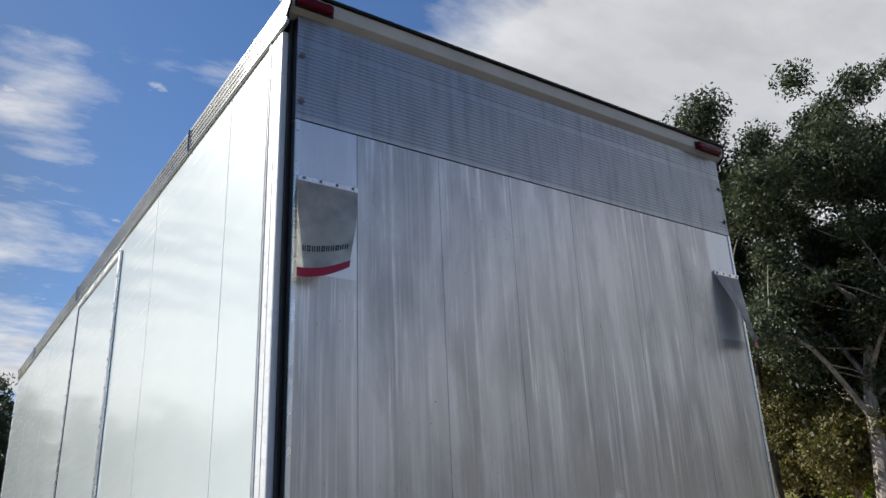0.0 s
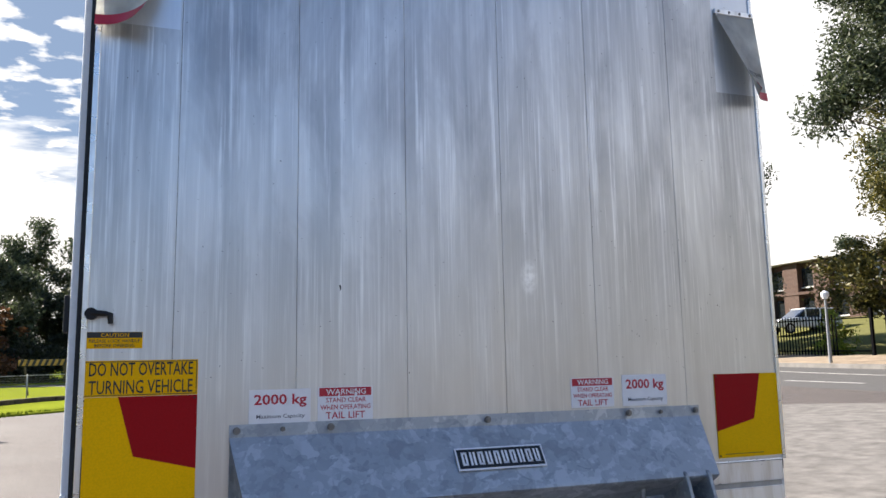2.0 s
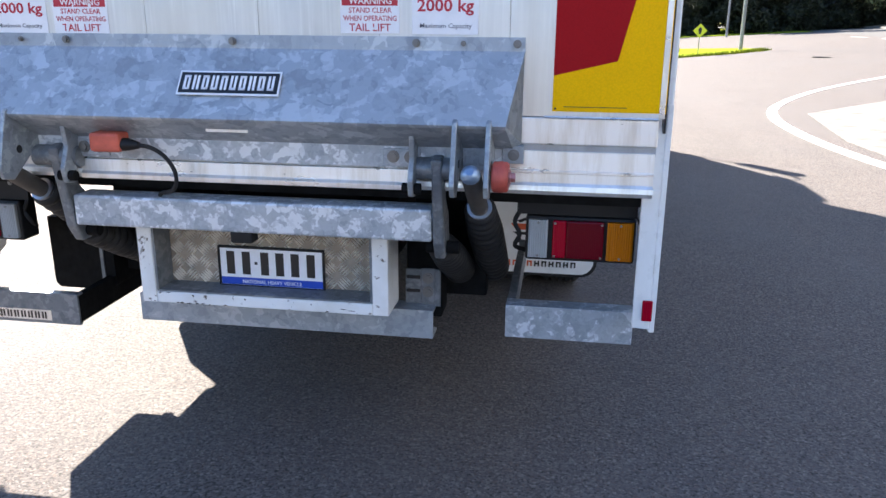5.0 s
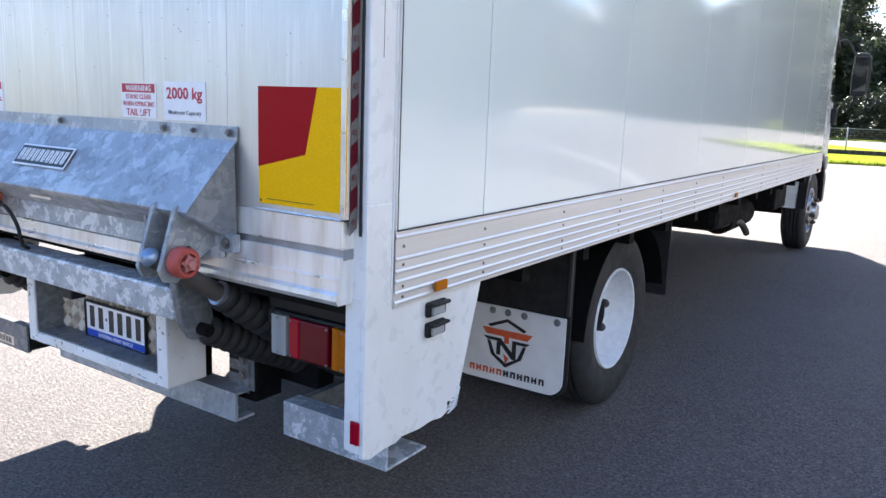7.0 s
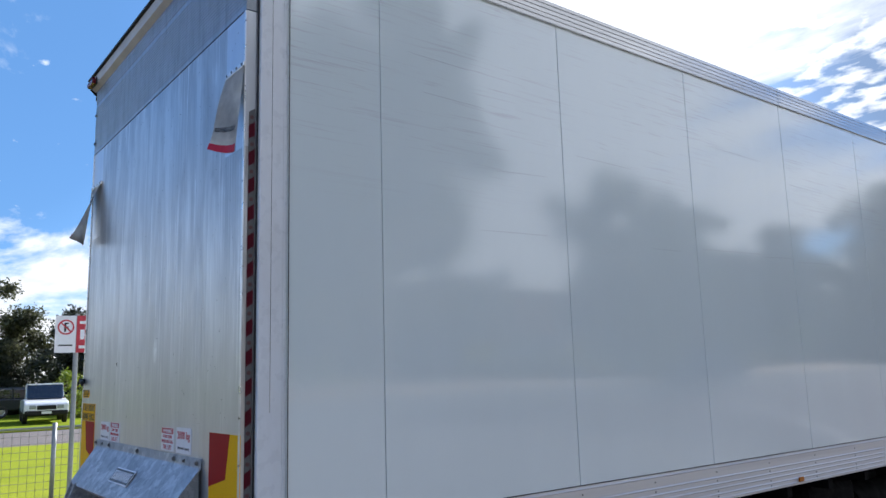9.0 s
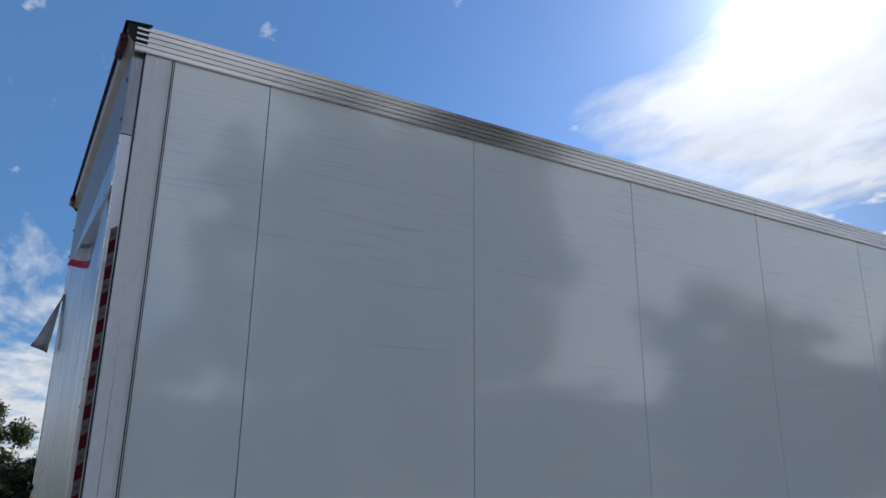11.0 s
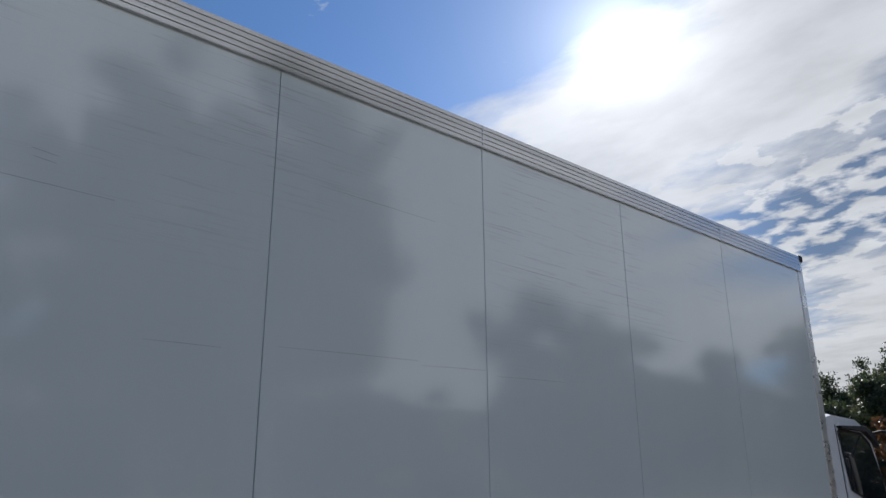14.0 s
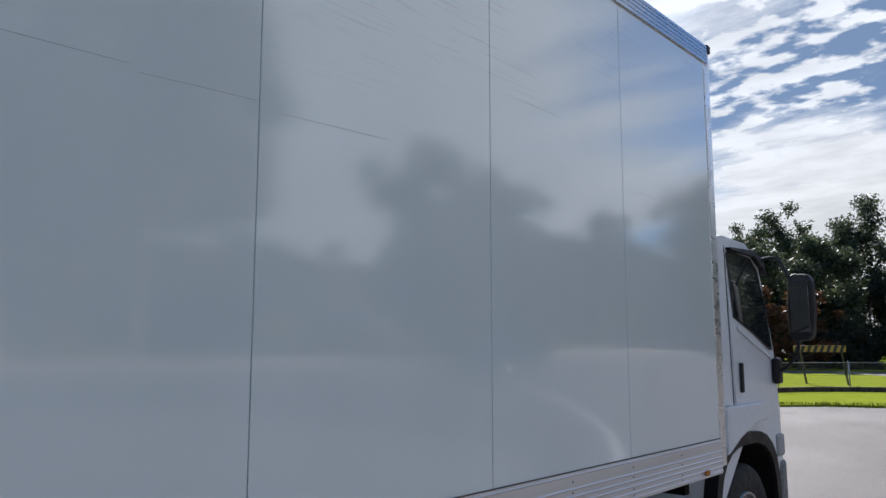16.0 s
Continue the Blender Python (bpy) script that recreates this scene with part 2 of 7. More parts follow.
def brushed():
    """Weathered aluminium planks with rain streaks running down."""
    m = Mat("weathered_aluminium", (0.6, 0.6, 0.6), 0.4, 0.78)
    fine = m.noise(95, 5, 0.65, (1, 1, 0.012))
    wide = m.noise(13, 5, 0.6, (1, 1, 0.05), 0.5)
    patch = m.noise(2.4, 5, 0.6, (1, 1, 0.6))
    fade = m.noise(2.0, 5, 0.6, (1.6, 1, 0.8))
    blotch = m.noise(4.2, 5, 0.62, (1, 1, 0.30), 0.4)
    split = node(m.nt, "ShaderNodeSeparateXYZ")
    m.nt.links.new(m.at, split.inputs[0])
    x, z = split.outputs[0], split.outputs[2]
    burst = m.ramp(fade, (0.42, 0.0), (0.58, 1.0))
    washed = m.math("MULTIPLY", m.math("LESS_THAN", x, 0.279), m.math("LESS_THAN", m.math("ADD", z, m.math("MULTIPLY", wide, 0.5)), 2.82))
    burst = m.math("MAXIMUM", burst, m.math("MULTIPLY", washed, 0.9))
    runs = m.ramp(m.noise(48, 4, 0.68, (1, 1, 0.022)), (0.52, 0.0), (0.67, 1.0))
    runs = m.math("MULTIPLY", runs, burst)
    base = m.ramp(wide, (0.28, (0.42, 0.42, 0.425)), (0.50, (0.575, 0.572, 0.568)), (0.72, (0.70, 0.697, 0.692)))
    base = m.mix(m.ramp(blotch, (0.38, 0.78), (0.60, 0.0)), base, (0.30, 0.30, 0.31))
    base = m.mix(m.math("MULTIPLY", m.ramp(fine, (0.48, 0.0), (0.72, 0.55)), m.ramp(patch, (0.40, 0.05), (0.62, 1.0))), base, (0.84, 0.837, 0.83))
    base = m.mix(m.math("MULTIPLY", runs, 0.85), base, (0.94, 0.94, 0.93))
    foot = m.math("SUBTRACT", 1.0, m.math("MULTIPLY", m.math("SUBTRACT", m.math("ADD", z, m.math("MULTIPLY", m.math("SUBTRACT", blotch, 0.5), 0.9)), 1.5), 1.8), clamp=True)
    base = m.mix(m.math("MULTIPLY", foot, 0.62), base, (0.74, 0.735, 0.71))
    # brown grime in some runs
    soil = m.math("MULTIPLY", m.ramp(m.noise(30, 4, 0.7, (1, 1, 0.03)), (0.62, 0.0), (0.75, 0.5)), m.ramp(fade, (0.35, 1.0), (0.5, 0.0)))
    base = m.mix(soil, base, (0.48, 0.44, 0.38))
    # cleaner rectangles under the two flags, and one rubbed smudge
    edge = m.math("MAXIMUM", m.math("LESS_THAN", x, 0.275), m.math("GREATER_THAN", x, 2.275))
    clean = m.math("MULTIPLY", edge, m.math("GREATER_THAN", z, 2.62))
    base = m.mix(m.math("MULTIPLY", clean, 0.65), base, (0.72, 0.75, 0.80))
    dx, dz = m.math("MULTIPLY", m.math("SUBTRACT", x, 1.435), 28.0), m.math("MULTIPLY", m.math("SUBTRACT", z, 1.87), 15.0)
    rub = m.math("SUBTRACT", 1.0, m.math("ADD", m.math("MULTIPLY", dx, dx), m.math("MULTIPLY", dz, dz)), clamp=True)
    rub = m.math("MULTIPLY", rub, m.ramp(m.noise(60, 4), (0.35, 0.2), (0.6, 1.0)))
    base = m.mix(m.math("MULTIPLY", rub, 0.8), base, (0.95, 0.95, 0.95))
    m.color(base)
    m.vary(0.03)
    r = m.math("ADD", m.math("MULTIPLY", wide, 0.20), m.math("MULTIPLY", patch, 0.24))
    r = m.math("ADD", r, m.math("MULTIPLY", runs, 0.12))
    m.rough(m.math("ADD", r, 0.13))
    m.bump(fine, 0.0005, 0.10).bump(patch, 0.004, 0.15)
    return m.m


def mill():
    m = Mat("mill_aluminium", (0.78, 0.78, 0.78), 0.3, 0.85)
    m.color(m.ramp(m.noise(26, 6, 0.65, (1, 1, 0.25)), (0.3, (0.60, 0.60, 0.60)), (0.62, (0.84, 0.84, 0.83))))
    m.rough(m.ramp(m.noise(15, 5, 0.6, (0.3, 0.3, 1)), (0.3, 0.2), (0.7, 0.42)))
    m.bump(m.noise(200, 3, 0.6, (0.05, 0.05, 1)), 0.0004, 0.2)
    return m.m


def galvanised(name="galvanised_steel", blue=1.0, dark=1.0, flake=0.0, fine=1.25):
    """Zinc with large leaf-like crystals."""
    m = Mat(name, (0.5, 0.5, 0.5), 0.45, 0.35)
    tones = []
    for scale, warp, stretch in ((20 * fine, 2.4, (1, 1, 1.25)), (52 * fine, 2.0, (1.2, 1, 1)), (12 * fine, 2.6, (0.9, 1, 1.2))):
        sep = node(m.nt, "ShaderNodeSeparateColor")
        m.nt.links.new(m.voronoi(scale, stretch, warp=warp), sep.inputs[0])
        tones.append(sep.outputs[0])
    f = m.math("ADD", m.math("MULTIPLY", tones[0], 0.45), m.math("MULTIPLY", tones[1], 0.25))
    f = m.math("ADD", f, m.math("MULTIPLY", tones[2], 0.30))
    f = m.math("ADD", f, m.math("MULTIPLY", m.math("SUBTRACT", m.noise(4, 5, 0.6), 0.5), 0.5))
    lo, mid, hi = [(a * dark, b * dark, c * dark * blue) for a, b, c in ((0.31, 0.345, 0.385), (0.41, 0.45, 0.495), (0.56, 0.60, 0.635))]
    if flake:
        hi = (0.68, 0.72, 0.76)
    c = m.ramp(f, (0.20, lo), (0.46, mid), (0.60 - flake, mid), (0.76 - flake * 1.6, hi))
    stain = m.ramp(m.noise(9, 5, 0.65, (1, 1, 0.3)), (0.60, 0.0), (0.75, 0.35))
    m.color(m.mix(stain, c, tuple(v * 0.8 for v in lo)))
    m.rough(m.ramp(f, (0.2, 0.55), (0.8, 0.38)))
    m.bump(m.noise(60, 4), 0.0006, 0.3)
    return m.m


def tread_plate(name, tone, rough, metal):
    m = Mat(name, tone, rough, metal)
    m.color(m.ramp(m.noise(30, 5), (0.3, tuple(c * 0.72 for c in tone)), (0.65, tone)))
    m.bump(m.noise(150, 3), 0.0005, 0.3)
    return m.m


def lens_mat(name, color, rough=0.12):
    m = Mat(name, color, rough, 0, 0.22)
    w = node(m.nt, "ShaderNodeTexWave", bands_direction="X")
    w.inputs["Scale"].default_value = 55
    m.nt.links.new(m.at, w.inputs["Vector"])
    m.color(m.mix(m.math("MULTIPLY", w.outputs[1], 0.35), color, tuple(c * 0.55 for c in color)))
    m.bump(w.outputs[1], 0.001, 0.4)
    return m.m


def reflective(name, color):
    m = Mat(name, color, 0.45, 0, 0.08)
    cell = m.voronoi(170, (1, 1, 1), out="Distance")
    m.color(m.mix(m.math("MULTIPLY", cell, 0.55), color, tuple(c * 0.72 for c in color)))
    m.color(m.mix(m.ramp(m.noise(5, 5), (0.55, 0.0), (0.8, 0.3)), m.b.inputs["Base Color"].links[0].from_socket, tuple(c * 0.7 for c in color)))
    return m.m


def asphalt():
    m = Mat("asphalt", (0.13, 0.12, 0.11), 0.9, 0, 0.27)
    stone = m.voronoi(120, (1, 1, 0.2), warp=0.6)
    sep = node(m.nt, "ShaderNodeSeparateColor")
    m.nt.links.new(stone, sep.inputs[0])
    grit = m.noise(330, 3, 0.6)
    pits = m.noise(70, 5, 0.62)
    patch = m.noise(0.35, 6, 0.6)
    mid = m.noise(5, 5, 0.6)
    c = m.ramp(sep.outputs[0], (0.0, (0.070, 0.062, 0.058)), (0.45, (0.125, 0.107, 0.099)), (0.85, (0.167, 0.143, 0.132)), (1.0, (0.238, 0.204, 0.190)))
    c = m.mix(m.ramp(sep.outputs[1], (0.80, 0.0), (0.95, 0.45)), c, (0.167, 0.106, 0.077))
    c = m.mix(m.ramp(grit, (0.32, 0.35), (0.55, 0.0)), c, (0.053, 0.048, 0.047))
    pits = m.math("ADD", pits, m.math("MULTIPLY", m.math("SUBTRACT", m.noise(1.3, 5, 0.6), 0.5), -0.16))
    c = m.mix(m.ramp(pits, (0.385, 0.9), (0.44, 0.0)), c, (0.026, 0.024, 0.023))
    c = m.mix(m.ramp(patch, (0.35, 0.25), (0.65, 0.0)), c, (0.092, 0.085, 0.083))
    c = m.mix(m.ramp(mid, (0.55, 0.0), (0.75, 0.25)), c, (0.172, 0.151, 0.142))
    m.color(c)
    m.bump(sep.outputs[0], 0.003, 0.7).bump(pits, 0.008, 0.8).bump(mid, 0.010, 0.15)
    m.rough(m.ramp(patch, (0.3, 0.74), (0.7, 0.88)))
    return m.m


def grass_mat(name="grass", lo=(0.155, 0.195, 0.018), hi=(0.31, 0.345, 0.040)):
    m = Mat(name, hi, 0.9, 0, 0.0)
    c = m.mix(m.noise(1.2, 6, 0.65), lo, hi)
    c = m.mix(m.ramp(m.noise(0.25, 4), (0.52, 0.0), (0.68, 0.3)), c, (0.30, 0.29, 0.04))
    m.color(m.mix(m.ramp(m.noise(40, 3), (0.35, 0.35), (0.6, 0.0)), c, tuple(v * 0.5 for v in lo)))
    m.bump(m.noise(45, 4), 0.02, 0.4)
    return m.m


def leaf_mat(name, lo, hi, thinness=0.25):
    m = Mat(name, hi, 0.55, 0, 0.35)
    r = node(m.nt, "ShaderNodeNewGeometry").outputs["Random Per Island"]
    m.color(m.mix(r, lo, hi))
    thin = node(m.nt, "ShaderNodeBsdfTranslucent")
    m.nt.links.new(m.mix(r, tuple(v * 1.6 for v in lo), tuple(v * 1.5 for v in hi)), thin.inputs[0])
    both = node(m.nt, "ShaderNodeMixShader")
    both.inputs[0].default_value = thinness
    m.nt.links.new(m.b.outputs[0], both.inputs[1])
    m.nt.links.new(thin.outputs[0], both.inputs[2])
    m.nt.links.new(both.outputs[0], m.nt.nodes["Material Output"].inputs[0])
    return m.m


def bark_mat(name, lo, hi, scale=6):
    m = Mat(name, hi, 0.85, 0, 0.2)
    n = m.noise(scale, 6, 0.65, (1, 1, 0.25), 0.5)
    m.color(m.ramp(n, (0.35, lo), (0.62, hi)))
    m.bump(n, 0.02, 0.6)
    return m.m


M = {
    "panel": panel_white(), "panel_chalky": panel_white("chalky_gelcoat_white", 0.7, 0.08), "white": paint_white(), "chip": chipped_white(), "alu": brushed(), "mill": mill(),
    # galv_dark, galv_mid: darker zinc copies, shade on recessed parts put into the colour
    "galv": galvanised(dark=0.88, fine=0.9), "flake": galvanised("spangled_zinc", 1.0, 1.0, 0.05, 1.25), "galv_dark": galvanised("dark_galvanised_steel", 1.0, 0.42), "galv_mid": galvanised("shaded_galvanised_steel", 0.98, 0.7), "tread": tread_plate("brightened_tread_bar", (0.92, 0.86, 0.76), 0.28, 0.35), "tread_base": tread_plate("dirty_darkened_tread_plate", (0.36, 0.295, 0.225), 0.65, 0.0),
    "black": simple("black_plastic", (0.010, 0.010, 0.011), 0.5, 0, 0.3, bump=0.0006),
    "chassis": simple("chassis_black", (0.006, 0.006, 0.0065), 0.8, 0, 0.15, speck=0.5, bump=0.001),
    "boot": simple("worn_rubber", (0.022, 0.022, 0.023), 0.6, 0, 0.3, speck=0.35, bump=0.0008),
    "rubber": simple("black_rubber", (0.018, 0.018, 0.019), 0.7, 0, 0.25, speck=0.3, bump=0.0008),
    "tyre": simple("tyre_rubber", (0.021, 0.0205, 0.0205), 0.75, speck=0.35, bump=0.001),
    "rim": simple("rim_white", (0.72, 0.75, 0.78), 0.35, speck=0.08),
    "steel": simple("bare_steel", (0.45, 0.45, 0.46), 0.35, 0.9),
    "bolt": simple("zinc_bolt", (0.20, 0.195, 0.19), 0.45, 0.7),
    "redrub": simple("faded_red_rubber", (0.42, 0.075, 0.055), 0.6, speck=0.25, bump=0.001),
    "plug": simple("faded_red_plastic", (0.52, 0.10, 0.06), 0.5, speck=0.2),
    "sealant": simple("black_seal", (0.012, 0.012, 0.013), 0.6),
    "yellow": reflective("reflective_yellow", (0.98, 0.53, 0.001)),
    "sign_yellow": reflective("sign_yellow", (0.94, 0.50, 0.002)),
    "markred": reflective("reflective_red", (0.36, 0.008, 0.012)),
    "lamp_red": lens_mat("red_lens", (0.115, 0.001, 0.008)),
    "lamp_bright": lens_mat("bright_red_lens", (0.32, 0.001, 0.016)),
    "lamp_amber": lens_mat("amber_lens", (0.46, 0.14, 0.004)),
    "lamp_clear": lens_mat("clear_lens", (0.34, 0.36, 0.37)),
    "sticker": simple("white_sticker", (0.80, 0.80, 0.82), 0.35, speck=0.04),
    "ink_red": simple("red_print", (0.46, 0.015, 0.035), 0.4, speck=0.1),
    "ink_black": simple("black_print", (0.012, 0.012, 0.013), 0.4),
    "ink_grey": simple("grey_print", (0.12, 0.12, 0.14), 0.4),
    "ink_blue": simple("blue_print", (0.01, 0.06, 0.42), 0.4),
    "canvas": simple("dirty_vinyl", (0.66, 0.65, 0.60), 0.6, speck=0.3, scale=9, bump=0.001),
    "flapwhite": simple("mudflap_white", (0.74, 0.75, 0.76), 0.4, speck=0.08, scale=8),
    "orange": simple("orange_print", (0.62, 0.10, 0.03), 0.4),
    "cab": simple("cab_paint_white", (0.72, 0.75, 0.78), 0.18, speck=0.04),
    "glass": None,
    "asphalt": asphalt(), "road": simple("dark_road_asphalt", (0.10, 0.096, 0.093), 0.85, 0, 0.3, 0.3, 40, 0.003),
    "island": simple("dusty_island_concrete", (0.185, 0.172, 0.158), 0.9, 0, 0.2, 0.3, 4, 0.004),
    "concrete": simple("worn_concrete", (0.19, 0.178, 0.163), 0.85, speck=0.25, scale=3, bump=0.004),
    "linepaint": simple("road_paint_white", (0.42, 0.40, 0.38), 0.7, speck=0.35, scale=9),
    "grass": grass_mat(), "dry_grass": grass_mat("dry_grass", (0.12, 0.125, 0.045), (0.22, 0.205, 0.09)),
    "field": grass_mat("field_grass", (0.12, 0.17, 0.012), (0.22, 0.26, 0.03)),
    "dirt": simple("dry_earth", (0.30, 0.23, 0.16), 0.9, speck=0.3, scale=2, bump=0.01),
    "leaf_gum": leaf_mat("gum_leaves", (0.016, 0.026, 0.014), (0.095, 0.115, 0.055)),
    "leaf_gold": leaf_mat("golden_gum_leaves", (0.025, 0.034, 0.010), (0.17, 0.145, 0.035)),
    "leaf_dark": leaf_mat("dark_leaves", (0.009, 0.013, 0.008), (0.042, 0.050, 0.024), 0.10),
    "leaf_belt": leaf_mat("belt_leaves", (0.022, 0.026, 0.013), (0.10, 0.105, 0.052), 0.3),
    "leaf_rust": leaf_mat("rust_leaves", (0.05, 0.024, 0.010), (0.14, 0.066, 0.026)),
    "leaf_bright": leaf_mat("bright_leaves", (0.10, 0.16, 0.015), (0.26, 0.30, 0.03)),
    "bark_gum": bark_mat("pale_gum_bark", (0.14, 0.11, 0.085), (0.38, 0.345, 0.30)),
    "bark": bark_mat("brown_bark", (0.05, 0.04, 0.03), (0.16, 0.12, 0.09)),
    "post": simple("galvanised_post", (0.28, 0.29, 0.30), 0.5, 0.5),
    "wire": simple("fence_wire", (0.20, 0.20, 0.20), 0.5, 0.6),
    "fence_black": simple("black_fence", (0.004, 0.004, 0.005), 0.9, 0, 0.05),
    "timber": bark_mat("dark_timber", (0.03, 0.025, 0.02), (0.10, 0.08, 0.06), 9),
    "brick": simple("brown_brick", (0.10, 0.058, 0.042), 0.9, speck=0.35, scale=14, bump=0.004),
    "roofing": simple("pale_roof_sheet", (0.50, 0.49, 0.47), 0.6, speck=0.1, scale=2),
    "carwhite": simple("car_paint_white", (0.75, 0.76, 0.77), 0.15, speck=0.02),
    "carred": simple("car_paint_red", (0.35, 0.015, 0.02), 0.2, speck=0.05),
    "cardark": simple("car_paint_dark", (0.02, 0.024, 0.035), 0.2, speck=0.05),
    "signred": simple("sign_red", (0.50, 0.03, 0.05), 0.45), "green": simple("green_canopy", (0.03, 0.22, 0.14), 0.7),
    # barrier yellow darkened to ochre: the shade of its backlit side in the colour
    "board_ochre": simple("shaded_barrier_yellow", (0.36, 0.22, 0.045), 0.7, speck=0.25, scale=6),
    "signlime": simple("warning_sign_lime", (0.62, 0.66, 0.02), 0.4),
}


def glass_mat():
    m = Mat("tinted_glass", (0.02, 0.024, 0.026), 0.03, 0.0, 0.7)
    m.b.inputs["Coat Weight"].default_value = 1.0
    m.b.inputs["Coat Roughness"].default_value = 0.02
    m.color(m.ramp(m.noise(2, 2), (0.3, (0.015, 0.018, 0.02)), (0.7, (0.03, 0.034, 0.036))))
    return m.m


M["glass"] = glass_mat()


# ---- mesh helpers ----
def box(a, b, bevel=0.0, bm=None):
    """A box from corner a to corner b, added to bm."""
    bm = bm or bmesh.new()
    made = bmesh.ops.create_cube(bm, size=1)["verts"]
    for v in made:
        v.co = [(a[i] + b[i]) / 2 + v.co[i] * (b[i] - a[i]) for i in range(3)]
    if bevel:
        edges = list({e for v in made for e in v.link_edges})
        bmesh.ops.bevel(bm, geom=edges, offset=min(bevel, 0.45 * min(abs(b[i] - a[i]) for i in range(3))), segments=2, affect="EDGES", profile=0.5)
    return bm


def prism(points, axis, lo, hi, bevel=0.0, bm=None):
    """A flat outline, given in the two other axes in order, made thick along axis."""
    bm = bm or bmesh.new()
    n = "xyz".index(axis)

    def place(p, d):
        c = list(p)
        c.insert(n, d)
        return c
    low = [bm.verts.new(place(p, lo)) for p in points]
    high = [bm.verts.new(place(p, hi)) for p in points]
    faces = [bm.faces.new(low), bm.faces.new(high[::-1])]
    for i in range(len(points)):
        j = (i + 1) % len(points)
        faces.append(bm.faces.new((low[j], low[i], high[i], high[j])))
    bmesh.ops.recalc_face_normals(bm, faces=faces)
    if bevel:
        edges = list({e for v in low + high for e in v.link_edges})
        bmesh.ops.bevel(bm, geom=edges, offset=bevel, segments=2, affect="EDGES", profile=0.5)
    return bm


def ring_frame(way):
    w = Vector(way).normalized()
    side = w.cross(Vector((0, 0, 1)) if abs(w.z) < 0.9 else Vector((0, 1, 0))).normalized()
    return side, w.cross(side)


def tube(points, radii, seg=12, bm=None, caps=True):
    """A round rod through points, with a radius at each."""
    bm = bm or bmesh.new()
    pts = [Vector(p) for p in points]
    radii = radii if isinstance(radii, (list, tuple)) else [radii] * len(pts)
    rings = []
    side = None
    for i, p in enumerate(pts):
        way = pts[min(i + 1, len(pts) - 1)] - pts[max(i - 1, 0)]
        if way.length < 1e-6:
            way = Vector((0, 0, 1))
        if side is None:
            side, up = ring_frame(way)
        else:
            w = way.normalized()
            side = (side - w * side.dot(w)).normalized()
            up = w.cross(side)
        rings.append([bm.verts.new(p + radii[i] * (math.cos(k * 2 * math.pi / seg) * side + math.sin(k * 2 * math.pi / seg) * up)) for k in range(seg)])
    faces = []
    for a, b in zip(rings, rings[1:]):
        for k in range(seg):
            faces.append(bm.faces.new((a[k], a[(k + 1) % seg], b[(k + 1) % seg], b[k])))
    for f in faces:
        f.smooth = True
    if caps:
        faces += [bm.faces.new(rings[0][::-1]), bm.faces.new(rings[-1])]
    bmesh.ops.recalc_face_normals(bm, faces=faces)
    return bm


def lathe(profile, center, axis="x", seg=48, bm=None):
    """Profile rows of (radius, along the axis), turned round an axis through center."""
    bm = bm or bmesh.new()
    rings = []
    for r, d in profile:
        ring = []
        for k in range(seg):
            a = 2 * math.pi * k / seg
            u, v = r * math.cos(a), r * math.sin(a)
            c = (d, u, v) if axis == "x" else (u, d, v) if axis == "y" else (u, v, d)
            ring.append(bm.verts.new(Vector(center) + Vector(c)))
        rings.append(ring)
    faces = []
    for a, b in zip(rings, rings[1:]):
        for k in range(seg):
            f = bm.faces.new((a[k], a[(k + 1) % seg], b[(k + 1) % seg], b[k]))
            f.smooth = True
            faces.append(f)
    bmesh.ops.recalc_face_normals(bm, faces=faces)
    return bm


def sheet(fn, nu, nv, bm=None, smooth=True):
    """A surface from fn(u, v), u and v from 0 to 1."""
    bm = bm or bmesh.new()
    g = [[bm.verts.new(fn(i / nu, j / nv)) for j in range(nv + 1)] for i in range(nu + 1)]
    for i in range(nu):
        for j in range(nv):
            f = bm.faces.new((g[i][j], g[i + 1][j], g[i + 1][j + 1], g[i][j + 1]))
            f.smooth = smooth
    return bm


def obj(name, bm, mat):
    me = bpy.data.meshes.new(name)
    for e in bm.edges:
        if len(e.link_faces) == 2 and e.calc_face_angle(0.0) > 0.66:
            e.smooth = False
    bm.to_mesh(me)
    bm.free()
    ob = new(name, me)
    me.materials.append(mat)
    return ob


SMALL = set("screws rivets bolts pits print tread_pattern paint_chips scuffs weld_bead wheel_nuts torn_edge".split())


def part(name, bm, mat, parent, label=""):
    ob = obj(name, bm, mat)
    if name in SMALL:
        tagged(ob, kind="stuff")
    ob.parent = parent
    ob.matrix_parent_inverse = parent.matrix_world.inverted()
    return tagged(ob, label) if label or name not in SMALL else ob


def thing(name, label, category, at=(0, 0, 0), group="", kind=""):
    ob = new(name)
    ob.empty_display_size = 0.2
    ob.location = at
    bpy.context.view_layer.update()
    return tagged(ob, label, category, group, kind)


def shared(name, mesh, parent, at=(0, 0, 0)):
    """One more object on a mesh that already exists."""
    ob = new(name, mesh)
    ob.parent = parent
    ob.matrix_parent_inverse = parent.matrix_world.inverted()
    ob.location = at
    return ob


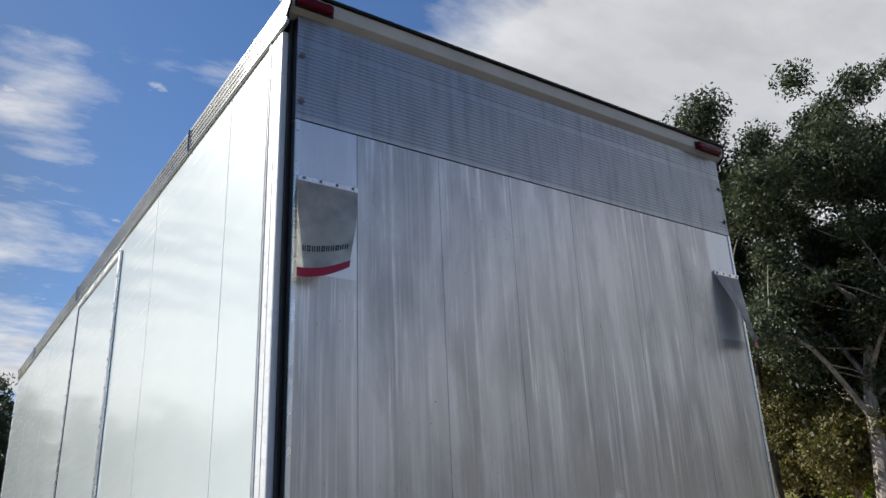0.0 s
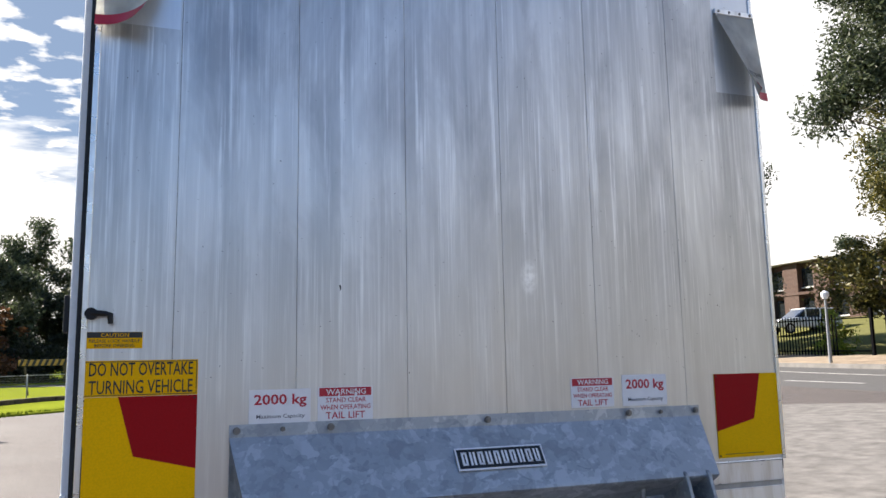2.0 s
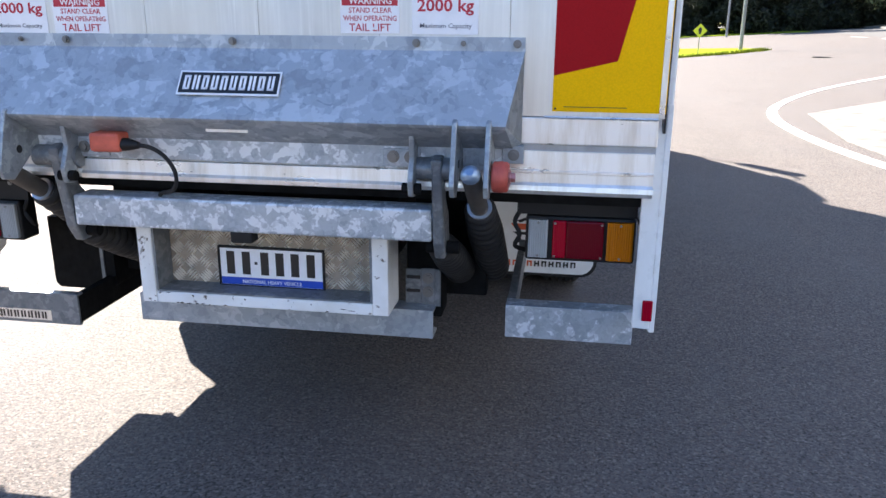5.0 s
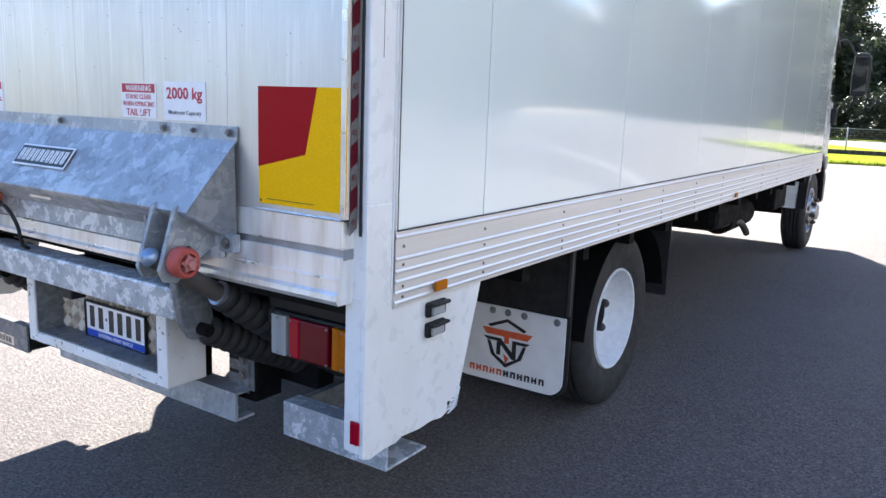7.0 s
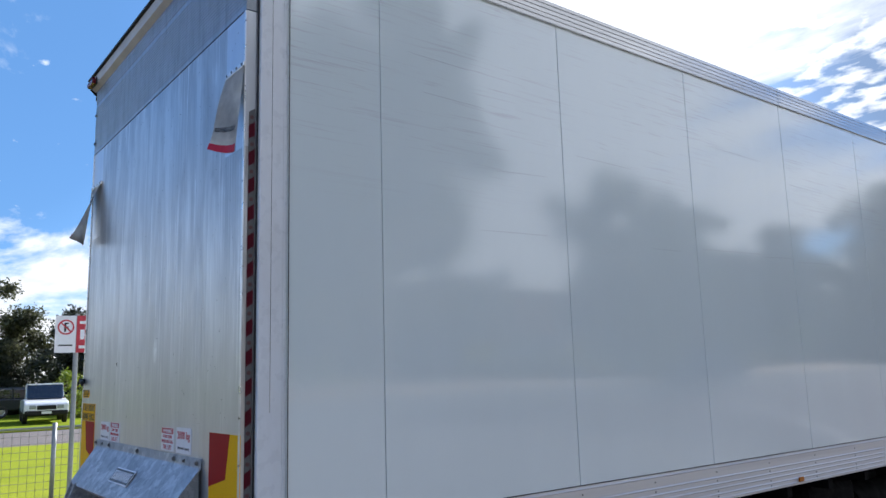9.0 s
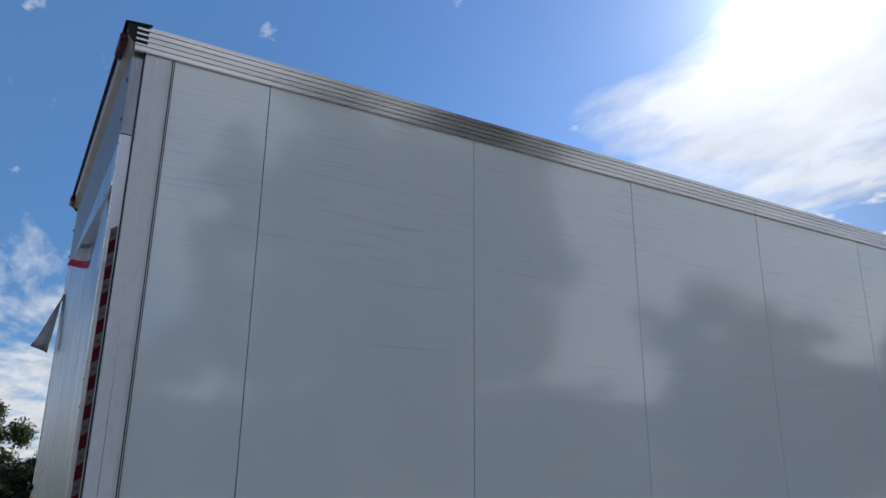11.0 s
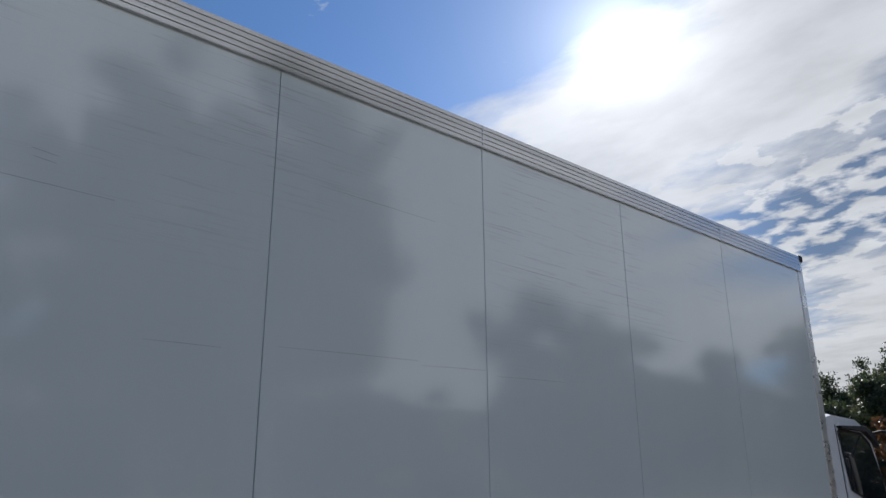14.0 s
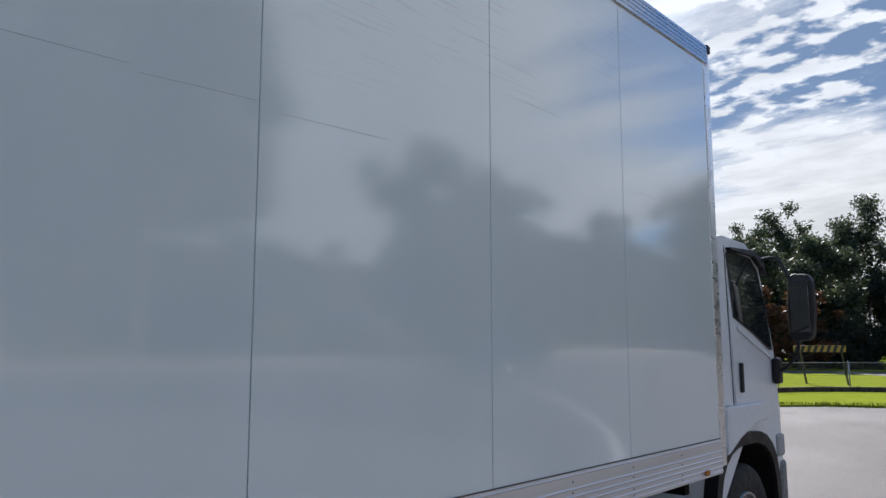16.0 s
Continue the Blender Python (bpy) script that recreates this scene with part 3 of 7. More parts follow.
def lettering(body, x0, x1, z0, z1, y, bold=0.008, thick=0.0008):
    """Upright letters that fill the given rectangle, as a bmesh."""
    cu = bpy.data.curves.new("letters", "FONT")
    cu.body, cu.size, cu.extrude, cu.resolution_u, cu.offset = body, 1.0, 0.0, 2, bold
    ob = bpy.data.objects.new("letters", cu)
    me = bpy.data.meshes.new_from_object(ob)
    bm = bmesh.new()
    bm.from_mesh(me)
    bpy.data.objects.remove(ob)
    bpy.data.meshes.remove(me)
    xs, ys = [v.co.x for v in bm.verts], [v.co.y for v in bm.verts]
    for v in bm.verts:
        u = (v.co.x - min(xs)) / (max(xs) - min(xs))
        w = (v.co.y - min(ys)) / (max(ys) - min(ys))
        v.co = (x0 + u * (x1 - x0), y, z0 + w * (z1 - z0))
    made = bmesh.ops.extrude_face_region(bm, geom=bm.faces[:])["geom"]
    for v in made:
        if isinstance(v, bmesh.types.BMVert):
            v.co.y -= thick
    bmesh.ops.recalc_face_normals(bm, faces=bm.faces[:])
    return bm


def bolt(bm, at, way, r=0.008, h=0.005):
    """A bolt head with a washer."""
    p, w = Vector(at), Vector(way).normalized()
    tube([p, p + w * h * 0.35], r * 1.5, 12, bm)
    tube([p + w * h * 0.3, p + w * h], r, 6, bm)
    return bm


# ---- the truck ----
truck = thing("truck", "white box-body delivery truck with folded tail lift, parked on asphalt", "truck", (1.25, 4.0, 0))
W, LEN, TOP = 2.5, 7.55, 3.70
SEAMS = [0.612 + 1.139 * k for k in range(6)]


SCRATCHES = ((1.276, 2.696, 1.613, 2.711), (1.161, 2.390, 1.604, 2.402), (4.10, 2.433, 4.58, 2.447), (2.95, 2.436, 3.62, 2.455), (3.64, 2.437, 4.02, 2.453), (2.455, 2.403, 2.73, 2.407), (2.04, 2.966, 2.12, 2.958), (2.045, 2.940, 2.115, 2.932), (4.055, 2.993, 4.72, 2.982), (0.75, 3.184, 1.12, 3.176), (0.84, 3.008, 1.21, 3.0), (1.86, 2.86, 2.31, 2.853), (3.1, 3.12, 3.72, 3.108), (5.3, 2.80, 5.72, 2.795), (6.42, 2.55, 6.7, 2.545))


def build_cargo_box():
    part("box_core", box((0.032, 0.06, 0.985), (2.468, 7.46, 3.66)), M["sealant"], truck)
    part("roof", box((0.0, 0.06, 3.66), (2.5, 7.5, 3.70), 0.006), M["white"], truck)
    # right side: glossy panels with open joints
    edges = [0.166] + SEAMS + [7.448]
    for a, b in zip(edges, edges[1:]):
        part("side_panel", box((2.470, a + 0.0022, 1.162), (2.5, b - 0.0022, 3.572), 0.0008), M["panel"], truck)
    # long rubbed scratches on the right side
    for y0, za, y1, zb in SCRATCHES:
        pts = [(y0, za), (y0 + 0.5 * (y1 - y0), za + 0.55 * (zb - za)), (y1, zb), (y1, zb + 0.0012), (y0 + 0.5 * (y1 - y0), za + 0.55 * (zb - za) + 0.0018), (y0, za + 0.0008)]
        part("scratch", prism(pts, "x", 2.5002, 2.5006), M["scratch"], truck)
    # left side, with a door
    edges = [0.166, 0.592, 1.735, 2.50, 3.935, 5.17, 6.32, 7.448]
    for a, b in zip(edges, edges[1:]):
        part("side_panel", box((0.0, a + 0.003, 1.162), (0.03, b - 0.003, 3.572), 0.0015), M["panel_chalky"], truck)
    door = part("side_door", box((-0.008, 2.585, 1.2), (-0.001, 3.865, 3.47), 0.002), M["panel_chalky"], truck, "flush white side door with dark gasket")
    g = bmesh.new()
    for a, b in (((-0.016, 2.530, 1.165), (-0.001, 2.572, 3.515)), ((-0.016, 3.878, 1.165), (-0.001, 3.920, 3.515)), ((-0.016, 2.573, 3.485), (-0.001, 3.877, 3.515))):
        box(a, b, 0.004, g)
    part("gasket", g, M["mill"], door)
    g = bmesh.new()
    for a, b in (((-0.012, 2.573, 1.165), (-0.001, 2.584, 3.484)), ((-0.012, 3.866, 1.165), (-0.001, 3.877, 3.484)), ((-0.012, 2.5845, 3.471), (-0.001, 3.8655, 3.484))):
        box(a, b, 0, g)
    part("seal", g, M["sealant"], door)
    g = bmesh.new()
    for k in range(14):
        for y in (2.551, 3.899):
            bolt(g, (-0.016, y, 1.3 + 0.17 * k), (-1, 0, 0), 0.005, 0.003)
    part("screws", g, M["bolt"], door)
    # corner posts
    for side in (0, 1):
        x0, x1 = (2.438, 2.503) if side else (-0.003, 0.062)
        post = part("corner_post", box((x0, 0.05, 0.9545), (x1, 0.1635, 3.572), 0.006), M["white"], truck, "white painted corner post with a trim bead")
        xo = 2.503 if side else -0.003
        out = 1 if side else -1
        bead = bmesh.new()
        for y, w, d in ((0.150, 0.006, 0.004), (0.160, 0.004, 0.006)):
            box((min(xo, xo + out * d), y - w / 2, 1.0), (max(xo, xo + out * d), y + w / 2, 3.572), 0.0015, bead)
        part("bead", bead, M["white"], post)
        line = bmesh.new()
        box((min(xo, xo + out * 0.0012), 0.1715, 1.165), (max(xo, xo + out * 0.0012), 0.1745, 3.572), 0, line)
        part("joint", line, M["sealant"], post)
        part("crease", box((min(xo, xo + out * 0.0012), 0.098, 1.6), (max(xo, xo + out * 0.0012), 0.0995, 3.572)), M["rail_dark"], post)
        front = part("front_post", box((x0, 7.45, 0.99), (x1, 7.55, 3.70), 0.01), M["mill"], truck)
        part("corner_cap", box((x0 + 0.01 * out, 7.50, 3.655), (x1 + 0.012 * out, 7.562, 3.712), 0.012), M["black"], front)
        # ribbed rails
        rail_profile(side, 0.955, 1.162, 6, 0.158, 7.455, "bottom_rail")
        rail_profile(side, 3.572, 3.700, 5, 0.0, 7.50, "top_rail")
    part("front_wall", box((0.06, 7.46, 0.99), (2.44, 7.53, 3.68), 0.004), M["white"], truck)
    part("floor_pan", box((0.05, 0.06, 0.945), (2.45, 7.45, 0.984)), M["chassis"], truck)
    for k in range(13):
        part("floor_bearer", box((0.08, 0.5 + 0.55 * k, 0.86), (2.42, 0.56 + 0.55 * k, 0.945)), M["chassis"], truck)


def rail_profile(side, z0, z1, ribs, y0, y1, name):
    """An extruded rail with raised ribs along a side."""
    pts = [(0.0, z0), (0.009, z0)]
    step = (z1 - z0) / ribs
    if name == "bottom_rail":
        for f in (0.07, 0.20, 0.35, 0.48, 0.64, 0.93):
            pts += [(0.009, z0 + (f - 0.028) * (z1 - z0)), (0.0125, z0 + (f - 0.012) * (z1 - z0)), (0.0125, z0 + (f + 0.006) * (z1 - z0)), (0.009, z0 + (f + 0.028) * (z1 - z0))]
        ribs = 0
    for k in range(ribs):
        za = z0 + step * k
        pts += [(0.009, za + step * 0.10), (0.0125, za + step * 0.14), (0.0125, za + step * 0.50), (0.009, za + step * 0.54)]
    pts += [(0.009, z1), (0.0, z1)]
    if side:
        outline = [(2.5 + x, z) for x, z in pts]
    else:
        outline = [(-x, z) for x, z in pts][::-1]
    bm = bmesh.new()
    low = [bm.verts.new((x, y0, z)) for x, z in outline]
    high = [bm.verts.new((x, y1, z)) for x, z in outline]
    faces = [bm.faces.new(low), bm.faces.new(high[::-1])]
    for i in range(len(outline)):
        j = (i + 1) % len(outline)
        faces.append(bm.faces.new((low[j], low[i], high[i], high[j])))
    bmesh.ops.recalc_face_normals(bm, faces=faces)
    rail = part(name, bm, M["rail" if name == "bottom_rail" else "rail_dark"], truck, "ribbed aluminium rail with screw heads")
    out = 1 if side else -1
    xo = 2.5125 if side else -0.0125
    s = bmesh.new()
    n = int((y1 - y0) / 0.57)
    for k in range(n + 1):
        y = (0.612 + 0.5695 * (k - 1)) if k else y0 + 0.035
        for f in ((0.135, 0.275, 0.56, 0.80) if name == "bottom_rail" else (0.3, 0.68)):
            tube([(xo - 0.006 * out, y, z0 + f * (z1 - z0)), (xo - 0.001 * out, y, z0 + f * (z1 - z0))], 0.0045, 8, s)
    part("screws", s, M["bolt"], rail)
    if name == "bottom_rail":
        part("joint", box((min(xo, xo - 0.0115 * out), y0 + 0.01, z1 + 0.0006), (max(xo, xo - 0.0115 * out), y1 - 0.01, z1 + 0.0024)), M["sealant"], rail)
    if name == "top_rail":
        for y in (1.18, 4.03, 6.3):
            part("joint_sleeve", box((xo - 0.008, y - 0.004, z0 + 0.004), (xo + 0.001, y + 0.004, z1 - 0.004), 0.0005), M["rail_dark"], rail)


def build_rear():
    xs = [0.036, 0.281, 0.640, 0.995, 1.338, 1.689, 2.050, 2.474]
    for a, b in zip(xs, xs[1:]):
        part("plank", box((a + 0.0006, 0.0, 1.205), (b - 0.0006, 0.05, 3.184), 0.0008), M["alu"], truck, "weathered aluminium platform plank")
    part("plank_backing", box((0.04, 0.02, 1.21), (2.47, 0.058, 3.18)), M["sealant"], truck)
    # narrow lip at both upright edges
    for a, b in ((0.036, 0.052), (2.458, 2.474)):
        part("edge_lip", box((a, -0.005, 1.205), (b, 0.0, 3.184), 0.002), M["mill"], truck)
    # ribbed head panel
    pts = [(0.05, 3.188), (-0.002, 3.188)]
    z = 3.200
    while z < 3.60:
        if 3.505 < z < 3.53:
            pts += [(-0.0005, z), (-0.0005, z + 0.02)]
            z += 0.022
        pts += [(-0.0028, z), (-0.0028, z + 0.008), (-0.001, z + 0.010), (-0.001, z + 0.0145)]
        z += 0.0155
    pts += [(-0.001, 3.622), (0.05, 3.622)]
    part("ribbed_panel", prism(pts, "x", 0.036, 2.474), M["mill_dull"], truck, "dull ribbed aluminium head panel")
    s = bmesh.new()
    for x in (0.055, 2.455):
        for z in (3.26, 3.45):
            bolt(s, (x, -0.005, z), (0, -1, 0), 0.008, 0.006)
    part("rivets", s, M["bolt"], truck)
    # header with its lamps
    header = part("header", prism([(0.06, 3.62), (0.0, 3.624), (-0.03, 3.642), (-0.036, 3.694), (0.06, 3.702)], "x", -0.004, 2.504, 0.002), M["header"], truck, "cream painted header above the doors")
    part("roof_lip", prism([(0.06, 3.702), (-0.05, 3.696), (-0.052, 3.703), (0.06, 3.712)], "x", -0.016, 2.516), M["black"], header)
    for xa, xb in ((-0.012, -0.0045), (2.5045, 2.512)):
        part("end_cap", prism([(0.05, 3.60), (-0.006, 3.61), (-0.034, 3.640), (-0.040, 3.694), (0.05, 3.700)], "x", xa, xb), M["black"], header)
    for a, b in ((0.012, 0.156), (2.275, 2.462)):
        lamp = part("marker_lamp", box((a, -0.062, 3.634), (b, -0.03, 3.672), 0.010), M["lamp_red"], truck, "dark red marker lamp")
        part("bezel", box((a - 0.006, -0.040, 3.629), (b + 0.006, -0.032, 3.677), 0.004), M["black"], lamp)
    # sill strips under the platform
    part("sill", box((0.045, 0.002, 1.126), (2.462, 0.05, 1.203), 0.004), M["mill_bright"], truck, "bright aluminium sill with stains")
    pts = [(0.06, 1.108), (0.0, 1.108), (-0.002, 1.056), (-0.007, 1.054), (-0.007, 1.048), (-0.003, 1.046), (-0.004, 1.02), (-0.012, 1.012), (-0.014, 0.998), (-0.006, 0.986), (0.06, 0.984)]
    part("sill", prism(pts, "x", 0.052, 2.458), M["mill_bright"], truck, "bright aluminium sill with a rounded lower edge")
    part("sill_gap", box((0.05, 0.010, 1.10), (2.46, 0.048, 1.13)), M["mill_dull"], truck)
    for a, b in ((0.05, 0.36), (2.15, 2.46)):
        line = [(a + (b - a) * k / 30, 0.0, 1.2035 + 0.0008 * math.sin(k * 2.3)) for k in range(31)]
        part("weld_bead", tube(line, [0.0035 + 0.0008 * (k % 2) for k in range(31)], 8), M["mill"], truck)
    # reflective tape on the platform's edge
    z, k = 1.165, 0
    while z < 2.74:
        h, skew = 0.055, 0.018
        pts = [(0.014, z), (0.040, z + skew), (0.040, z + h + skew), (0.014, z + h)]
        tape = part("tape_stripe", prism(pts, "x", 2.4742, 2.4757), M["tape_red" if k % 2 else "tape_white"], truck)
        if k % 2 == 0:
            part("rivet", tube([(2.4755, 0.026, z + 0.034), (2.4785, 0.026, z + 0.034)], 0.008, 10), M["rust"], tape)
        z += h
        k += 1
    part("edge_seal", box((0.0335, 0.006, 1.16), (0.0358, 0.046, 3.18), 0.0008), M["sealant"], truck)
    for a, b in ((0.019, 0.033), (2.478, 2.486)):
        part("gap_seal", box((a, 0.030 if a < 1 else 0.044, 1.16), (b, 0.0495, 3.615), 0.002), M["sealant"], truck, "black rubber seal behind the platform edge")
    part("edge_seal", box((0.0335, 0.004, 3.19), (0.0358, 0.046, 3.615), 0.0008), M["sealant"], truck)
    # door latch handle
    g = tube([(0.062, -0.0, 1.741), (0.062, -0.028, 1.741)], 0.017, 16)
    tube([(0.062, -0.022, 1.743), (0.100, -0.026, 1.741), (0.112, -0.026, 1.738), (0.114, -0.026, 1.712)], [0.010, 0.008, 0.009, 0.007], 10, g)
    part("latch_handle", g, M["black"], truck, "black bent latch handle")
    # catch on the side of the corner post
    part("door_catch", prism([(0.062, 1.69), (0.086, 1.69), (0.092, 1.73), (0.084, 1.80), (0.066, 1.80)], "x", -0.020, -0.0038, 0.004), M["black"], truck, "black door catch on the corner post")
    # small pits in the planks
    p = bmesh.new()
    rnd = random.Random(5)
    for k in range(320):
        x, z = rnd.uniform(0.08, 2.42), rnd.uniform(1.55, 3.15)
        r = rnd.choice((0.0008, 0.001, 0.0012, 0.0016))
        tube([(x, 0.001, z), (x, -0.0012, z)], r, 6, p)
    tube([(0.776, 0.0, 1.835), (0.775, -0.0015, 1.832), (0.777, -0.0015, 1.824), (0.776, 0.0, 1.817)], [0.001, 0.0025, 0.002, 0.001], 6, p)
    part("pits", p, M["black"], truck)


def sign_board(name, a, b, mat, label):
    return part(name, box((a[0], -0.0026, a[1]), (b[0], -0.0002, b[1]), 0.001), mat, truck, label)


def build_signs():
    f = -0.0026
    s = sign_board("warning_sign", (0.047, 1.5075), (0.354, 1.609), M["sign_yellow"], "yellow sign with black capitals")
    part("letters", lettering("DO NOT OVERTAKE", 0.062, 0.340, 1.565, 1.603, f), M["ink_black"], s)
    part("letters", lettering("TURNING VEHICLE", 0.062, 0.340, 1.515, 1.553, f, 0.006), M["ink_black"], s)
    fr = bmesh.new()
    for a, b in (((0.050, 1.5105), (0.351, 1.5125)), ((0.050, 1.604), (0.351, 1.606)), ((0.050, 1.5125), (0.052, 1.604)), ((0.349, 1.5125), (0.351, 1.604))):
        box((a[0], f - 0.0005, a[1]), (b[0], f + 0.0002, b[1]), 0, fr)
    part("border", fr, M["ink_black"], s)
    # rear markers
    for x0, x1, z0, z1, red in ((0.043, 0.354, 1.202, 1.5065, ((0.140, 1.5065), (0.354, 1.5065), (0.354, 1.298), (0.185, 1.340))),
                                (2.172, 2.476, 1.220, 1.523, ((2.172, 1.523), (2.379, 1.523), (2.340, 1.356), (2.172, 1.316)))):
        s = sign_board("rear_marker", (x0, z0), (x1, z1), M["yellow"], "yellow and red reflective rear marker plate")
        part("red_field", prism(red, "y", f - 0.0006, f), M["markred"], s)
        d = bmesh.new()
        for x, z in ((x0 + 0.008, z0 + 0.008), (x1 - 0.008, z0 + 0.008), (x0 + 0.008, z1 - 0.008), (x1 - 0.008, z1 - 0.008)):
            tube([(x, f, z), (x, f - 0.002, z)], 0.003, 8, d)
        box((x0 + 0.03 if x0 > 1 else x0 + 0.009, f - 0.0004, z0 + 0.012), (x0 + 0.2 if x0 > 1 else x0 + 0.011, f + 0.0001, z0 + 0.014 if x0 > 1 else z0 + 0.17), 0, d)
        part("rivets", d, M["ink_black"], s)
    s = sign_board("caution_label", (0.050, 1.643), (0.199, 1.690), M["sign_yellow"], "worn black and yellow caution label")
    part("band", box((0.051, f - 0.0004, 1.673), (0.198, f, 1.6895)), M["ink_black"], s)
    part("letters", lettering("CAUTION", 0.088, 0.162, 1.676, 1.686, f - 0.0004), M["sign_yellow"], s)
    part("letters", lettering("RELEASE LOCK HANDLE", 0.058, 0.192, 1.660, 1.669, f), M["ink_black"], s)
    part("letters", lettering("BEFORE OPENING", 0.072, 0.178, 1.647, 1.656, f), M["ink_black"], s)
    for x0, x1, z0, z1 in ((0.501, 0.685, 1.414, 1.515), (1.781, 1.964, 1.421, 1.529)):
        s = sign_board("capacity_label", (x0, z0), (x1, z1), M["sticker"], "white sticker with red capacity figures")
        w, h = x1 - x0, z1 - z0
        part("letters", lettering("2000 kg", x0 + 0.08 * w, x0 + 0.93 * w, z0 + 0.46 * h, z0 + 0.86 * h, f, 0.02), M["ink_red"], s)
        part("letters", lettering("Maximum Capacity", x0 + 0.12 * w, x0 + 0.9 * w, z0 + 0.12 * h, z0 + 0.27 * h, f), M["ink_grey"], s)
    for k, (x0, x1, z0, z1) in enumerate(((0.706, 0.880, 1.415, 1.517), (1.578, 1.746, 1.422, 1.523))):
        s = sign_board("warning_label", (x0, z0), (x1, z1), M["sticker"], "scuffed red and white warning sticker" if k == 0 else "red and white warning sticker")
        w, h = x1 - x0, z1 - z0
        part("band", box((x0 + 0.03 * w, f - 0.0004, z0 + 0.73 * h), (x1 - 0.03 * w, f, z1 - 0.02 * h)), M["ink_red"], s)
        part("letters", lettering("WARNING", x0 + 0.15 * w, x1 - 0.13 * w, z0 + 0.77 * h, z0 + 0.94 * h, f - 0.0004), M["sticker"], s)
        part("letters", lettering("STAND CLEAR", x0 + 0.15 * w, x1 - 0.13 * w, z0 + 0.54 * h, z0 + 0.68 * h, f), M["ink_red"], s)
        part("letters", lettering("WHEN OPERATING", x0 + 0.05 * w, x1 - 0.05 * w, z0 + 0.33 * h, z0 + 0.47 * h, f), M["ink_red"], s)
        part("letters", lettering("TAIL LIFT", x0 + 0.15 * w, x1 - 0.15 * w, z0 + 0.06 * h, z0 + 0.26 * h, f), M["ink_red"], s)
        d = bmesh.new()
        rnd = random.Random(11 + k)
        for _ in range(16 if k == 0 else 4):
            x, z = rnd.uniform(x0 + 0.2 * w, x1 - 0.1 * w), rnd.uniform(z0 + 0.05 * h, z0 + 0.95 * h)
            r = rnd.uniform(0.003, 0.007)
            prism([(x + r * rnd.uniform(0.5, 1.2) * math.cos(q), z + r * rnd.uniform(0.5, 1.2) * math.sin(q)) for q in (0.3, 1.5, 2.4, 3.6, 5.1)], "y", f - 0.0016, f - 0.001, 0, d)
        part("scuffs", d, M["sticker"], s)


def build_flags():
    """Vinyl warning flags on the platform, lifted by the wind."""
    def drape(edge, width, way, lift):
        """A flag whose inner lower corner is blown out; way is +1 or -1 from its outer edge."""
        def fn(u, v):
            w = u if way > 0 else 1 - u
            x = edge - 0.009 * way * v + way * (width * w - 0.098 * w ** 1.4 * v ** 1.25)
            y = -0.008 - 0.036 * v - lift * w ** 1.8 * v ** 1.2 - 0.006 * math.sin(5 * v) * w
            return Vector((x, y, 2.955 - 0.368 * v + 0.020 * w * w * v * v))
        return fn
    hang, curl = drape(0.045, 0.232, 1, 0.112), drape(2.474, 0.188, -1, 0.078)
    for fn, name_label, red in ((hang, "dirty white vinyl flag with a red hem, blown out at one corner", 0.91), (curl, "dirty white vinyl flag lifted off the platform", 0.91)):
        bm = sheet(fn, 12, 18)
        bmesh.ops.solidify(bm, geom=bm.faces[:], thickness=0.003)
        flag = part("flag", bm, M["canvas"], truck, name_label)
        hem = sheet(lambda u, v: fn(u, red + (0.998 - red) * v) + Vector((0, -0.0035, 0)), 12, 3)
        part("hem", hem, M["ink_red"], flag)
        bars = bmesh.new()
        for k in range(10):
            u0 = 0.09 + 0.085 * k
            if k % 3 == 1:
                sheet(lambda u, v: fn(u0 + 0.055 * u, 0.69 + 0.012 * v) + Vector((0, -0.004, 0)), 2, 1, bars)
                sheet(lambda u, v: fn(u0 + 0.055 * u, 0.735 + 0.012 * v) + Vector((0, -0.004, 0)), 2, 1, bars)
            sheet(lambda u, v: fn(u0 + 0.02 * u, 0.69 + 0.057 * v) + Vector((0, -0.004, 0)), 1, 3, bars)
            sheet(lambda u, v: fn(u0 + 0.04 + 0.018 * u, 0.69 + 0.057 * v) + Vector((0, -0.004, 0)), 1, 3, bars)
        part("print", bars, M["ink_black"], flag)
        x0, x1 = (0.046, 0.278) if fn is hang else (2.285, 2.474)
        part("clamp_strip", box((x0, -0.012, 2.945), (x1, -0.001, 2.968), 0.003), M["mill"], flag)
        s = bmesh.new()
        for k in range(4):
            bolt(s, (x0 + (x1 - x0) * (0.1 + 0.27 * k), -0.012, 2.957), (0, -1, 0), 0.004, 0.003)
        part("screws", s, M["bolt"], flag)


def bellows(a, b, r0, r1, folds):
    """A ribbed rubber sleeve from a to b."""
    a, b = Vector(a), Vector(b)
    n = folds * 6
    pts = [a.lerp(b, k / n) for k in range(n + 1)]
    rr = [r0 + (r1 - r0) * min(1, 3 * k / n) + 0.013 * abs(math.sin(math.pi * k / 6)) ** 0.7 for k in range(n + 1)]
    return tube(pts, rr, 22)


